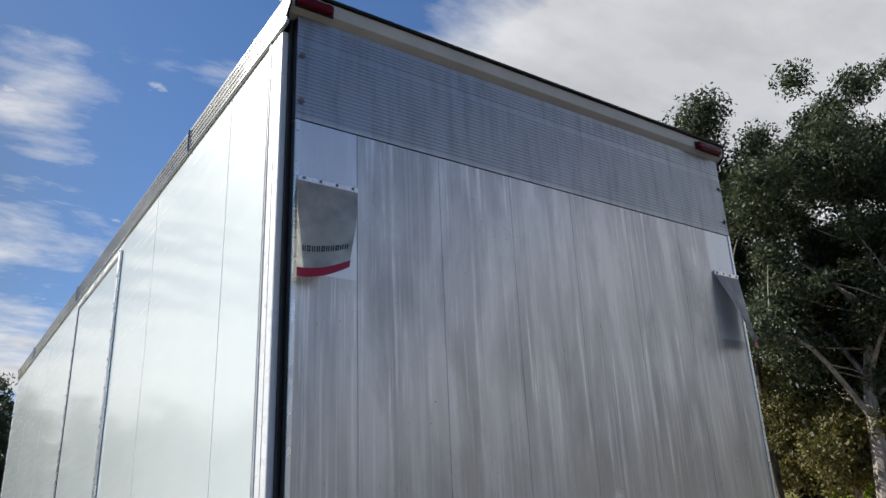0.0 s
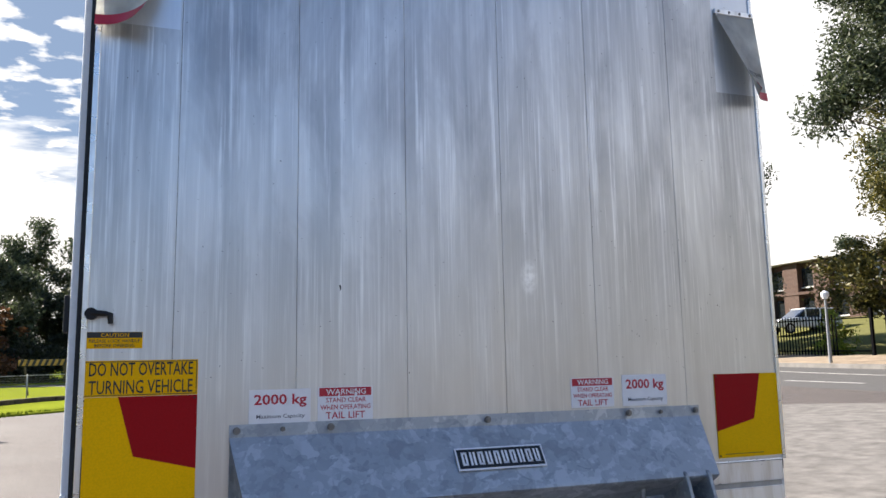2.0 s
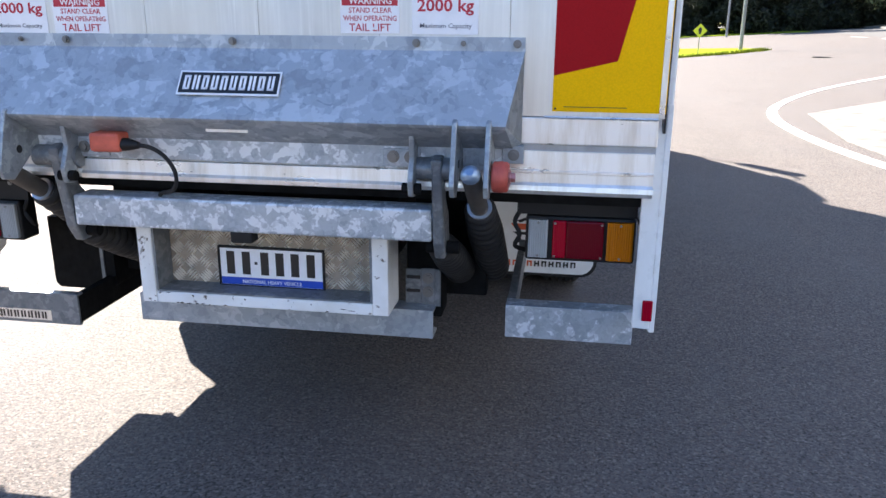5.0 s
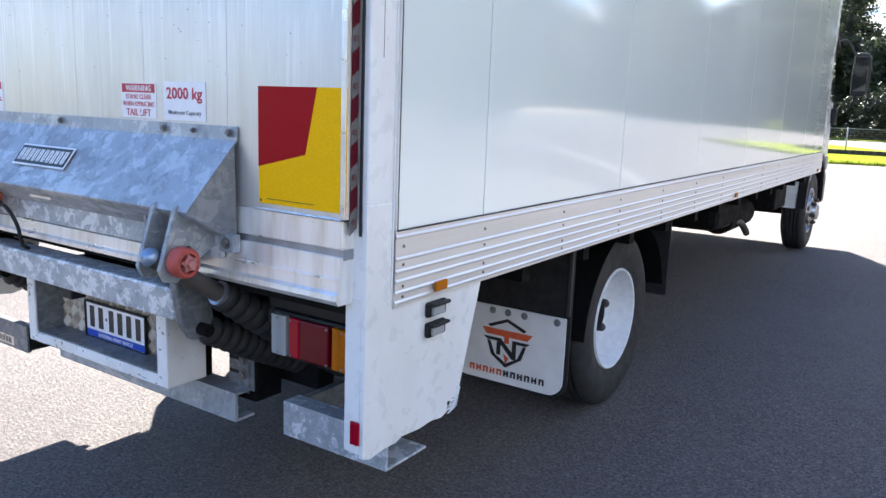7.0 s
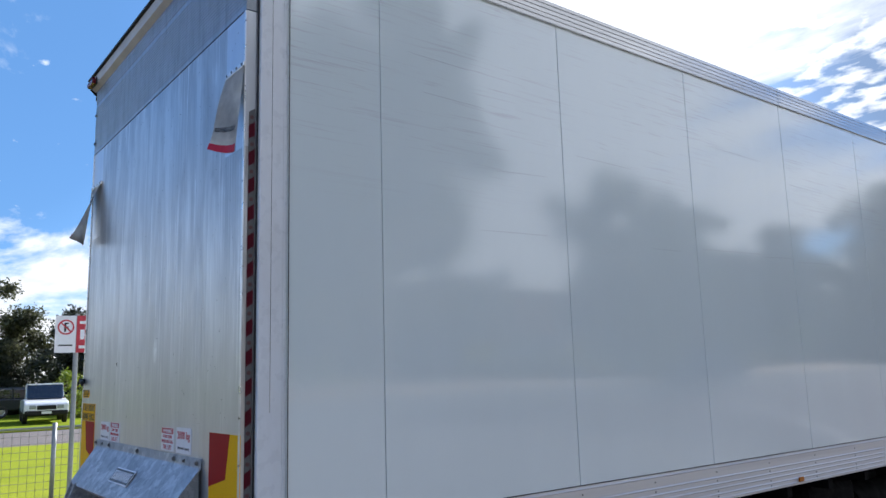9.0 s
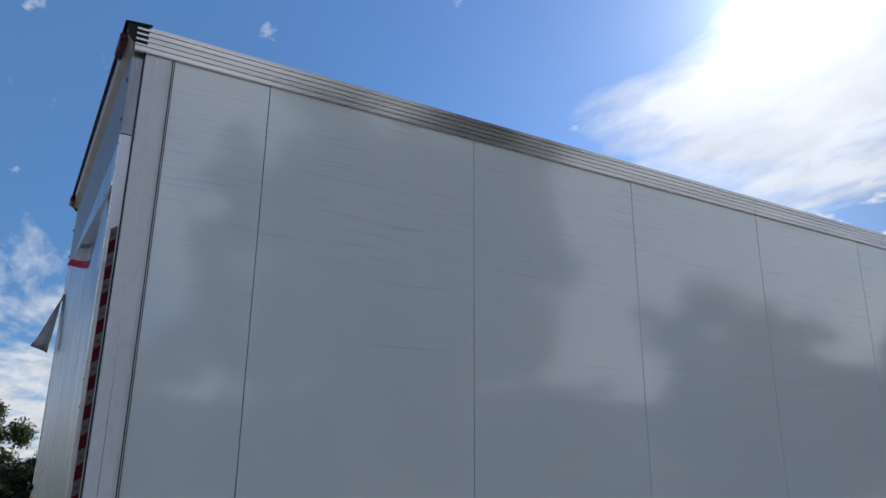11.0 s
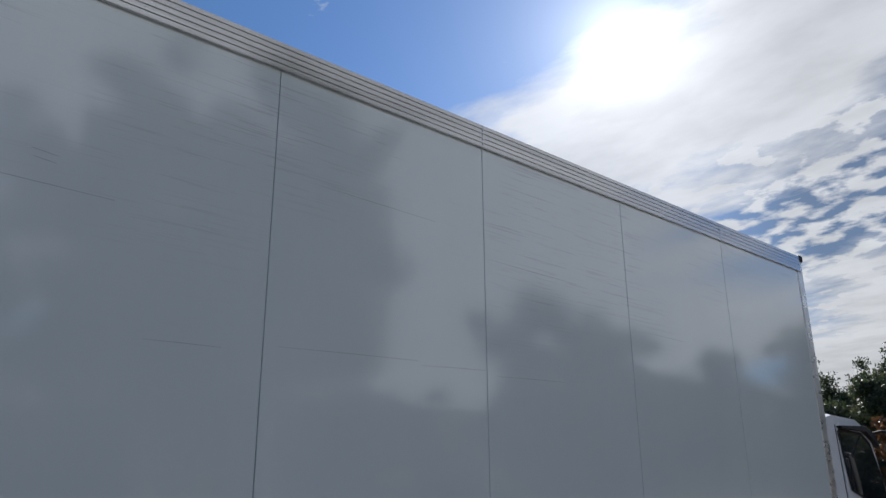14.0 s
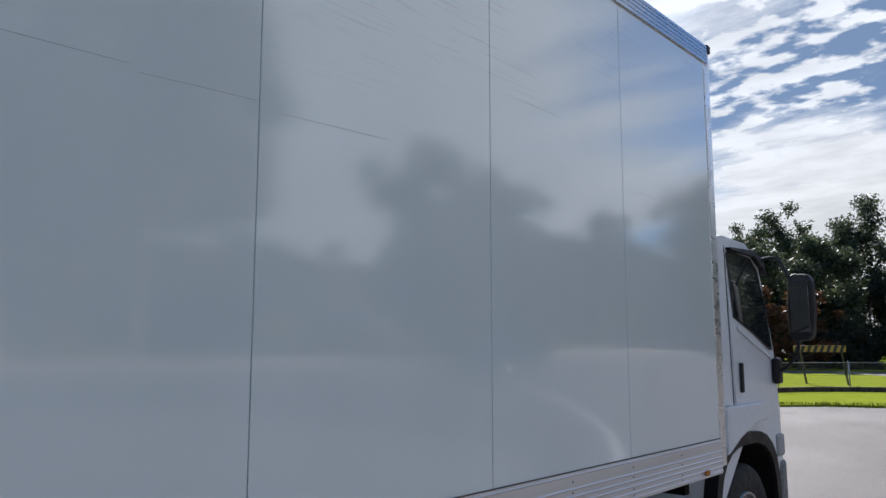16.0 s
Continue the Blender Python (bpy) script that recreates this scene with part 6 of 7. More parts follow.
def stripe(name, line, width, mat, rise, label, category):
    """A painted or built strip along a line on the ground."""
    pts = smooth_line([(x, y, 0) for x, y in line], 8) if len(line) > 2 else [Vector((*p, 0)) for p in line]
    bm = bmesh.new()
    rows = []
    for i, p in enumerate(pts):
        w = (pts[min(i + 1, len(pts) - 1)] - pts[max(i - 1, 0)]).normalized()
        n = Vector((-w.y, w.x, 0)) * width / 2
        row = []
        for q, z in ((p - n, -0.02), (p - n, rise), (p + n, rise), (p + n, -0.02)):
            row.append(bm.verts.new((q.x, q.y, height(q.x) + z)))
        rows.append(row)
    for a, b in zip(rows, rows[1:]):
        for k in range(3):
            bm.faces.new((a[k], a[k + 1], b[k + 1], b[k]))
    bmesh.ops.recalc_face_normals(bm, faces=bm.faces[:])
    return tagged(obj(name, bm, mat), label, category, kind="structure")


VERGE = [(-19.4, -1.5), (-3.85, -1.5), (-3.9, 0.8), (-4.7, 6), (-5.6, 11), (-6.3, 16), (-6.2, 21), (-4.8, 25), (-2.3, 27.6), (2, 29.2), (6.9, 31.6), (9.6, 33.4), (11.2, 35.2), (10.6, 37.5), (6.5, 42), (0, 45), (-8, 58), (-19.4, 58)]


def build_roads():
    flat_area("verge", VERGE, M["grass"], 0.06, "bright green mown grass verge", "grass")
    flat_area("field", [(-300, 66), (22, 66), (24, 300), (-300, 300)], M["field"], 0.05, "grass under distant trees", "grass")
    flat_area("field", [(-300, -60), (-28, -60), (-28, 65.9), (-300, 65.9)], M["field"], 0.05, "green grass beyond the side road", "grass")
    flat_area("field", [(27.5, -120), (300, -120), (300, 300), (33, 300), (29, 70), (27.5, 26)], M["dry_grass"], 0.09, "dry grass bank in front of a brick building", "grass")
    flat_area("concrete_island", [(5.9, 3.2), (5.72, 8.0), (6.1, 11.0), (7.8, 12.5), (13.0, 11.2), (15.8, 7), (15, -6), (9, -9), (6.5, -2)], M["island"], 0.005, "pale worn concrete traffic island", "concrete")
    stripe("road_line", [(6.9, -9), (6.2, -3), (5.85, 2), (5.68, 5.2), (5.48, 6.8), (5.38, 8.6), (5.5, 10.6), (6.0, 12.4), (7.3, 14.8), (9.2, 17.2), (11.8, 19.9), (15.5, 23)], 0.17, M["linepaint"], 0.006, "worn white painted road line", "road marking")
    stripe("road_line", [(18.6, -40), (19.2, 0), (20.2, 16), (24.0, 40), (27.0, 90)], 0.12, M["linepaint"], 0.006, "worn white painted road line", "road marking")
    for k in range(12):
        y = -14 + 5.5 * k
        x = 17.0 + 0.05 * max(y, 0)
        stripe("road_line", [(x, y), (x + 0.12, y + 3.0)], 0.12, M["linepaint"], 0.006, "worn white lane dash", "road marking")
    flat_area("road", [(13.6, -60), (14.6, -10), (15.6, 6), (16.2, 14), (18.2, 30), (21.5, 60), (25.5, 140), (31.4, 140), (28.2, 75), (25.2, 40), (22.7, 20), (21.4, 0), (20.6, -60)], M["road"], 0.003, "dark grey asphalt through road", "road")
    kerb = [(20.6, -60), (21.0, -20), (21.4, 0), (22.0, 12), (22.7, 20), (25.2, 40), (28.2, 75), (31.0, 140)]
    stripe("kerb", kerb, 0.3, M["concrete"], 0.14, "grey concrete kerb", "kerb")
    path = [(x + 2.6, y) for x, y in kerb]
    stripe("footpath", path, 4.8, M["dirt"], 0.12, "dry earth and concrete footpath", "footpath")
    stripe("timber_edge", [(-6.2, -16), (-6.2, 1.4), (-6.7, 8), (-7.2, 13.9), (-7.7, 22), (-6.4, 31), (-3.4, 35.8), (3, 36.6), (7.5, 36.2)], 0.22, M["timber"], 0.24, "dark timber edging under the wire fence", "edging")
    # drain cover
    tagged(obj("drain_cover", tube([(11.3, 27.5, height(11.3) + 0.004), (11.3, 27.5, height(11.3) + 0.012)], 0.42, 24), M["chassis"]), "dark round drain cover in the road", "drain cover", kind="structure")
    # tufts along the verge edge
    rnd = np.random.RandomState(4)
    v, f = [], []
    edge = smooth_line([(x, y, 0) for x, y in VERGE[1:13]], 60)
    for p in edge:
        for _ in range(7):
            x, y = p.x + rnd.normal(-0.12, 0.14), p.y + rnd.normal(0.0, 0.15)
            a, h, s = rnd.uniform(0, 6.28), rnd.uniform(0.05, 0.13), 0.02
            n = len(v)
            z = height(x)
            v += [(x - s * math.cos(a), y - s * math.sin(a), z), (x + s * math.cos(a), y + s * math.sin(a), z), (x + rnd.normal(0, 0.03), y + rnd.normal(0, 0.03), z + 0.05 + h)]
            f.append((n, n + 1, n + 2))
    me = bpy.data.meshes.new("grass_tufts")
    me.from_pydata(v, [], f)
    ob = new("grass_tufts", me)
    me.materials.append(M["grass"])
    tagged(ob, "ragged grass tufts along the verge", "grass", kind="stuff")


# ---- trees ----
def leaf_mesh(name, centers, radii, count, size, mat, rnd):
    """A crown: many small drooping leaves gathered in uneven clumps."""
    centers, radii = np.array(centers), np.array(radii)
    pick = rnd.choice(len(centers), count, p=radii ** 2 / (radii ** 2).sum())
    way = rnd.normal(size=(count, 3))
    way /= np.linalg.norm(way, axis=1)[:, None]
    far = np.minimum(np.abs(rnd.normal(0.62, 0.30, count)), rnd.uniform(0.85, 1.2, count)) * radii[pick]
    pos = centers[pick] + way * far[:, None] * np.array((1, 1, 0.9))
    along = rnd.normal(size=(count, 3)) * (1, 1, 0.8) + (0, 0, -0.45)
    along /= np.linalg.norm(along, axis=1)[:, None]
    side = np.cross(along, rnd.normal(size=(count, 3)))
    side /= np.linalg.norm(side, axis=1)[:, None] + 1e-9
    s = size * rnd.uniform(0.6, 1.4, count)[:, None]
    v = np.stack([pos - along * s, pos + side * s * 0.42, pos + along * s, pos - side * s * 0.42], 1).reshape(-1, 3)
    f = np.arange(count * 4).reshape(-1, 4)
    me = bpy.data.meshes.new(name)
    me.from_pydata(v.tolist(), [], f.tolist())
    me.materials.append(mat)
    return me


def make_tree(seed, tall, spread, leaves, size, leaf, bark, label, clear=0.3, name="tree", lean=0.06, clump=0.13, limbs=8, fill=0, girth=0.022):
    rnd = np.random.RandomState(seed)
    base = thing(name, label, "tree")
    bm = bmesh.new()
    ends, rad = [], []
    top = Vector((rnd.normal(0, lean) * tall, rnd.normal(0, lean) * tall, tall * 0.8))
    r0 = tall * girth
    mid = top * clear + Vector((rnd.normal(0, 0.02), rnd.normal(0, 0.02), 0)) * tall
    trunk = smooth_line([(0, 0, -0.3), tuple(mid * 0.5), tuple(mid), tuple((mid + top) / 2 + Vector((rnd.normal(0, 0.04), rnd.normal(0, 0.04), 0)) * tall), tuple(top)], 4)
    tube(trunk, [r0 * (1.25 - 1.1 * i / len(trunk)) for i in range(len(trunk))], 9, bm)
    for k in range(limbs):
        f = clear + (0.95 - clear) * (k + 0.5) / limbs
        start = trunk[min(int(f * (len(trunk) - 1)), len(trunk) - 2)]
        a = 2.4 * k + rnd.uniform(-0.4, 0.4)
        reach = spread * (1.0 - 0.45 * abs(f - 0.5)) * rnd.uniform(0.65, 1.05)
        end = start + Vector((math.cos(a) * reach, math.sin(a) * reach, tall * rnd.uniform(0.05, 0.2)))
        bend = (start + end) / 2 + Vector((0, 0, tall * rnd.uniform(-0.01, 0.06)))
        limb = smooth_line([tuple(start), tuple(bend), tuple(end)], 4)
        r1 = r0 * (0.55 - 0.35 * f)
        tube(limb, [max(r1 * (1 - 0.8 * i / len(limb)), 0.015) for i in range(len(limb))], 6, bm)
        for m in range(4):
            s = limb[int((0.45 + 0.16 * m) * (len(limb) - 1))]
            tip = s + Vector(rnd.normal(0, 1, 3)) * spread * 0.26 + Vector((0, 0, tall * 0.04))
            tube([s, (s + tip) / 2 + Vector((0, 0, 0.1)), tip], [max(r1 * 0.3, 0.012), max(r1 * 0.2, 0.01), 0.008], 5, bm)
            ends.append(tuple(tip))
            rad.append(tall * clump * rnd.uniform(0.45, 1.0))
        ends.append(tuple(end))
        rad.append(tall * clump * rnd.uniform(0.6, 1.1))
    for _ in range(5):
        ends.append(tuple(top + Vector(rnd.normal(0, 1, 3)) * spread * 0.25))
        rad.append(tall * clump * rnd.uniform(0.5, 0.9))
    for _ in range(fill):
        f = clear + (1.0 - clear) * rnd.uniform(0.12, 0.95)
        a, r = rnd.uniform(0, 6.28), spread * math.sqrt(rnd.uniform(0.0, 1.0)) * (0.85 - 0.9 * abs(f - 0.55))
        s = trunk[min(int(f * (len(trunk) - 1)), len(trunk) - 1)]
        tip = s + Vector((math.cos(a) * r, math.sin(a) * r, tall * rnd.uniform(0.02, 0.08)))
        tube([s, (s + tip) / 2 + Vector((0, 0, -0.1)), tip], [r0 * 0.16, r0 * 0.1, 0.01], 5, bm)
        ends.append(tuple(tip))
        rad.append(tall * clump * rnd.uniform(0.6, 1.1))
    part("trunk", bm, bark, base)
    crown = new("crown", leaf_mesh("crown", ends, rad, leaves, size, leaf, rnd))
    crown.parent = base
    return base


def plant(ob, x, y, turn=0.0, scale=1.0, first=False):
    m = pose(x, y, height(x) - 0.02, 0, 0, turn) @ Matrix.Scale(scale, 4)
    if first:
        ob.matrix_basis = m
        return ob
    return copy_thing(ob, m)


def build_trees():
    a = make_tree(21, 17.6, 4.1, 84000, 0.082, M["leaf_gum"], M["bark_gum"], "tall gum tree with pale bark and dark leaves", 0.34, "gum_tree", 0.015, 0.062, 13, 18, 0.015)
    plant(a, 24.2, 10.6, 40, 1.0, True)
    b = make_tree(34, 16.4, 4.1, 84000, 0.082, M["leaf_gum"], M["bark_gum"], "leaning gum tree with a high dark green crown", 0.46, "gum_tree", 0.10, 0.066, 13, 16, 0.0085)
    plant(b, 23.8, 14.4, 162, 1.06, True)
    gold = make_tree(44, 9.6, 2.3, 34000, 0.082, M["leaf_gold"], M["bark_gum"], "smaller gum tree with golden green leaves and a low crown", 0.27, "gum_tree", 0.02, 0.10, 11, 14, 0.015)
    plant(gold, 31.0, 19.0, 30, 1.15, True)
    plant(gold, 26.2, 12.3, 200, 0.9)
    broad = make_tree(63, 12.0, 3.2, 46000, 0.10, M["leaf_gum"], M["bark"], "broad dense gum tree beside the road", 0.2, "gum_tree", 0.02, 0.105, 11, 18, 0.016)
    plant(a, 28.5, 8.0, 170, 0.92)
    plant(broad, 26.2, 31.2, 130, 1.0, True)
    plant(broad, 29.5, 71.0, 250, 1.42)
    plant(broad, 27.5, 39.0, 60, 0.98)
    plant(gold, 30.5, 22.5, 95, 1.1)
    plant(a, 29.0, 12.5, 300, 0.78)
    far = [make_tree(50 + k, 11.5, 3.6 + 0.5 * k, 24000, 0.19, M[leaf], M["bark"], lab, 0.22, "tree", 0.05, 0.15)
           for k, (leaf, lab) in enumerate((("leaf_belt", "olive leafy tree in the distant belt"), ("leaf_gum", "rounded gum tree in the distant belt"), ("leaf_belt", "broad olive tree in the distant belt")))]
    thin = make_tree(71, 14.0, 3.2, 11000, 0.16, M["leaf_gum"], M["bark_gum"], "thin tall gum tree above the belt", 0.45, "gum_tree", 0.05, 0.10)
    rust = make_tree(81, 5.6, 2.6, 3200, 0.17, M["leaf_rust"], M["bark"], "small tree with rust coloured leaves", 0.25)
    plant(rust, -17.5, 67.0, 0, 1.25, True)
    plant(rust, -14.6, 66.5, 80, 0.9)
    plant(rust, -28.0, 62.0, 200, 1.0)
    rnd = random.Random(17)
    first = {id(t): True for t in far + [thin]}
    spots = []
    for k in range(30):
        spots.append((-64 + 3.4 * k + rnd.uniform(-1, 1), 76 + rnd.uniform(-4, 14), 0.85, 1.1))
    for k in range(14):
        spots.append((-52 + rnd.uniform(-7, 5), -44 + 8.6 * k + rnd.uniform(-2, 2), 0.45, 0.66))
    for k in range(16):
        spots.append((46 + rnd.uniform(-6, 16), 78 + 9 * k + rnd.uniform(-3, 3), 0.8, 1.1))
    for k in range(12):
        spots.append((62 + rnd.uniform(-4, 14), -50 + 10 * k, 0.7, 1.0))
    for k in range(14):
        spots.append((-60 + 9 * k + rnd.uniform(-3, 3), -62 + rnd.uniform(-8, 8), 0.7, 1.0))
    for x, y, lo, hi in spots:
        t = far[rnd.randrange(3)]
        plant(t, x, y, rnd.uniform(0, 360), rnd.uniform(lo, hi), first.pop(id(t), False))
    for k in range(22):
        x, y = -58 + 4.7 * k + rnd.uniform(-2, 2), 90 + rnd.uniform(0, 14)
        plant(thin, x, y, rnd.uniform(0, 360), rnd.uniform(0.95, 1.25), first.pop(id(thin), False))
    dark = make_tree(57, 11.5, 4.0, 30000, 0.18, M["leaf_dark"], M["bark"], "dense dark tree beyond the grass reserve", 0.12, "tree", 0.03, 0.15, 10, 14)
    plant(dark, -46.0, 10.0, 30, 0.60, True)
    for x, y, k in ((-47.5, 6.4, 0.53), (-48.5, 2.6, 0.50), (-47.0, 14.2, 0.42), (-49.0, -1.8, 0.52)):
        plant(dark, x, y, 70 * y, k)
    # shrubs
    shrub = make_tree(91, 2.4, 1.3, 2200, 0.10, M["leaf_bright"], M["bark"], "low bright green shrub", 0.1, "shrub", 0.02, 0.24)
    plant(shrub, 28.4, 13.6, 0, 1.0, True)
    for x, y, s in ((-38, 8, 0.9), (-41, 14, 1.2), (28.6, 25, 0.8), (33, 62, 1.5), (37, 80, 1.6), (-36, -6, 1.0)):
        plant(shrub, x, y, x * 37, s)
    hedge = make_tree(95, 4.2, 2.8, 14000, 0.15, M["leaf_dark"], M["bark"], "dense dark undergrowth below the trees", 0.08, "shrub", 0.02, 0.26)
    plant(hedge, 32.0, 13.5, 20, 0.9, True)
    for x, y in ((34.5, 17.5), (33.5, 9.0), (36, 4.5)):
        plant(hedge, x, y, x * 31, 0.85)
    for k in range(24):
        plant(hedge, -66 + 4.2 * k + rnd.uniform(-1, 1), 71 + rnd.uniform(-1, 3), 50 * k, rnd.uniform(0.8, 1.2))
    for k in range(14):
        plant(hedge, -45 + rnd.uniform(-2, 2), -46 + 8 * k, 77 * k, rnd.uniform(0.6, 1.0))
    for k in range(16):
        plant(hedge, 58 + rnd.uniform(-2, 6), -40 + 12 * k, 31 * k, rnd.uniform(0.9, 1.3))


# ---- fences, signs, cables ----
def build_fences():
    line = smooth_line([(-6.4, -16, 0), (-6.4, 1.4, 0), (-6.9, 8, 0), (-7.4, 13.9, 0), (-7.9, 22, 0), (-6.6, 31, 0), (-3.6, 36.4, 0), (3, 37.2, 0), (7.5, 36.6, 0)], 40)
    fence = thing("wire_fence", "grey wire mesh fence on steel posts along the verge", "fence", (-6.4, 1.4, 0))
    last, run, posts = line[0], -1.2, []
    rail = tube([(p.x, p.y, 1.16 + height(p.x)) for p in line[::6]], 0.018, 6)
    for p in line:
        run += (p - last).length
        last = p
        if run > 3.2 or not posts:
            run = 0
            posts.append(p)
    for p in posts:
        part("post", tube([(p.x, p.y, 0), (p.x, p.y, 1.22)], 0.03, 8), M["post"], fence)
    part("top_rail", rail, M["post"], fence)
    v, f = [], []

    def wire(a, b, r=0.0035):
        n = len(v)
        w = (b - a).normalized()
        s, u = ring_frame(w)
        for q in (a, b):
            for k in range(3):
                c = q + r * (math.cos(k * 2.094) * s + math.sin(k * 2.094) * u)
                v.append(tuple(c))
        for k in range(3):
            f.append((n + k, n + (k + 1) % 3, n + 3 + (k + 1) % 3, n + 3 + k))
    for a, b in zip(posts, posts[1:]):
        for z in [0.16 + 0.1 * k for k in range(11)]:
            wire(Vector((a.x, a.y, z)), Vector((b.x, b.y, z)))
        m = int((b - a).length / 0.1)
        for k in range(1, m):
            p = a.lerp(b, k / m)
            wire(Vector((p.x, p.y, 0.12)), Vector((p.x, p.y, 1.17)), 0.0028)
    me = bpy.data.meshes.new("wire_mesh")
    me.from_pydata(v, [], f)
    me.materials.append(M["wire"])
    tagged(shared("wire_mesh", me, fence, (0, 0, 0)), kind="stuff")
    # dark picket fence along the far footpath
    pk = thing("picket_fence", "tall black steel picket fence beside the footpath", "fence", (29.6, 45, height(29.6)))
    v, f = [], []

    def bar(x0, y0, z0, x1, y1, z1):
        n = len(v)
        for z in (z0, z1):
            v.extend([(x0, y0, z), (x1, y0, z), (x1, y1, z), (x0, y1, z)])
        f.extend([(n, n + 1, n + 2, n + 3), (n + 4, n + 5, n + 6, n + 7)] + [(n + k, n + (k + 1) % 4, n + 4 + (k + 1) % 4, n + 4 + k) for k in range(4)])
    y = 24.0
    while y < 130:
        x = 27.6 + 0.075 * (y - 22)
        g = height(x)
        bar(x, y, g + 0.08, x + 0.03, y + 0.05, g + 1.9)
        y += 0.2
    me = bpy.data.meshes.new("picket_row")
    me.from_pydata(v, [], f)
    me.materials.append(M["fence_black"])
    tagged(shared("picket_row", me, pk), kind="stuff")
    for z in (0.3, 1.7):
        part("rail", tube([(27.6, 22, height(27.6) + z), (35.7, 130, height(35.7) + z)], 0.03, 6), M["fence_black"], pk)
    for k in range(18):
        y = 22 + 6 * k
        x = 27.6 + 0.075 * (y - 22)
        part("post", box((x - 0.06, y - 0.06, height(x) - 0.1), (x + 0.06, y + 0.06, height(x) + 2.1), 0.01), M["fence_black"], pk)
    gate = thing("panel_gate", "black sheet metal gate with a mesh wing", "gate", (26.8, 18.6, height(26.8)))
    g = height(26.8)
    for k in range(4):
        y0 = 16.6 + 0.9 * k
        part("gate_panel", box((26.9, y0 + 0.02, g + 0.08), (26.95, y0 + 0.88, g + 2.25), 0.01), M["fence_black"], gate)
    for y0 in (16.55, 18.4, 20.25):
        part("post", box((26.85, y0 - 0.06, g - 0.1), (27.0, y0 + 0.06, g + 2.4), 0.01), M["fence_black"], gate)
    for k in range(26):
        q = k / 25
        part("bar", box((27.0 + 2.2 * q, 20.3 + 2.4 * q, g + 0.05), (27.03 + 2.2 * q, 20.33 + 2.4 * q, g + 2.1)), M["fence_black"], gate)


def sign_post(x, y, top, label, face_way):
    """A street sign: two plates side by side on a round pole."""
    z = height(x)
    s = thing("street_sign", label, "street sign", (x, y, z))
    part("pole", tube([(x, y, z - 0.2), (x, y, z + top + 0.02)], 0.028, 10), M["post"], s)
    m = Matrix.Translation((x, y, z + top)) @ Matrix.Rotation(face_way, 4, "Z")

    def plate(name, x0, x1, z0, z1, mat, depth, lab="", parent=None):
        bm = box((x0, -0.034 - depth, z0), (x1, -0.032 - depth + 0.0, z1), 0.0)
        bm.transform(m)
        return part(name, bm, mat, parent or s, lab)
    a = plate("plate", -0.237, -0.006, -0.45, 0.0, M["sticker"], 0.0, "white parking sign plate")
    b = plate("plate", 0.0, 0.228, -0.45, 0.0, M["signred"], 0.0, "red and white sign plate")
    ring = bmesh.new()
    n = 20
    for k in range(n):
        a0, a1 = 2 * math.pi * k / n, 2 * math.pi * (k + 1) / n
        prism([(-0.12 + r * math.cos(t), -0.14 + r * math.sin(t)) for r, t in ((0.075, a0), (0.093, a0), (0.093, a1), (0.075, a1))], "y", -0.0365, -0.0345, 0, ring)
    prism([(-0.182, -0.09), (-0.17, -0.078), (-0.058, -0.19), (-0.07, -0.202)], "y", -0.0365, -0.0345, 0, ring)
    ring.transform(m)
    part("symbol", ring, M["signred"], a)
    t = bmesh.new()
    for x0, x1, z0, z1 in ((-0.14, -0.118, -0.195, -0.085), (-0.118, -0.09, -0.103, -0.085), (-0.118, -0.09, -0.15, -0.132), (-0.20, -0.04, -0.37, -0.352)):
        box((x0, -0.0345, z0), (x1, -0.0335, z1), 0, t)
    t.transform(m)
    part("print", t, M["ink_black"], a)
    t = bmesh.new()
    for x0, x1, z0, z1 in ((0.03, 0.20, -0.10, -0.065), (0.04, 0.09, -0.29, -0.17), (0.125, 0.185, -0.29, -0.17), (0.03, 0.20, -0.40, -0.365)):
        box((x0, -0.0345, z0), (x1, -0.0335, z1), 0, t)
    t.transform(m)
    part("print", t, M["sticker"], b)


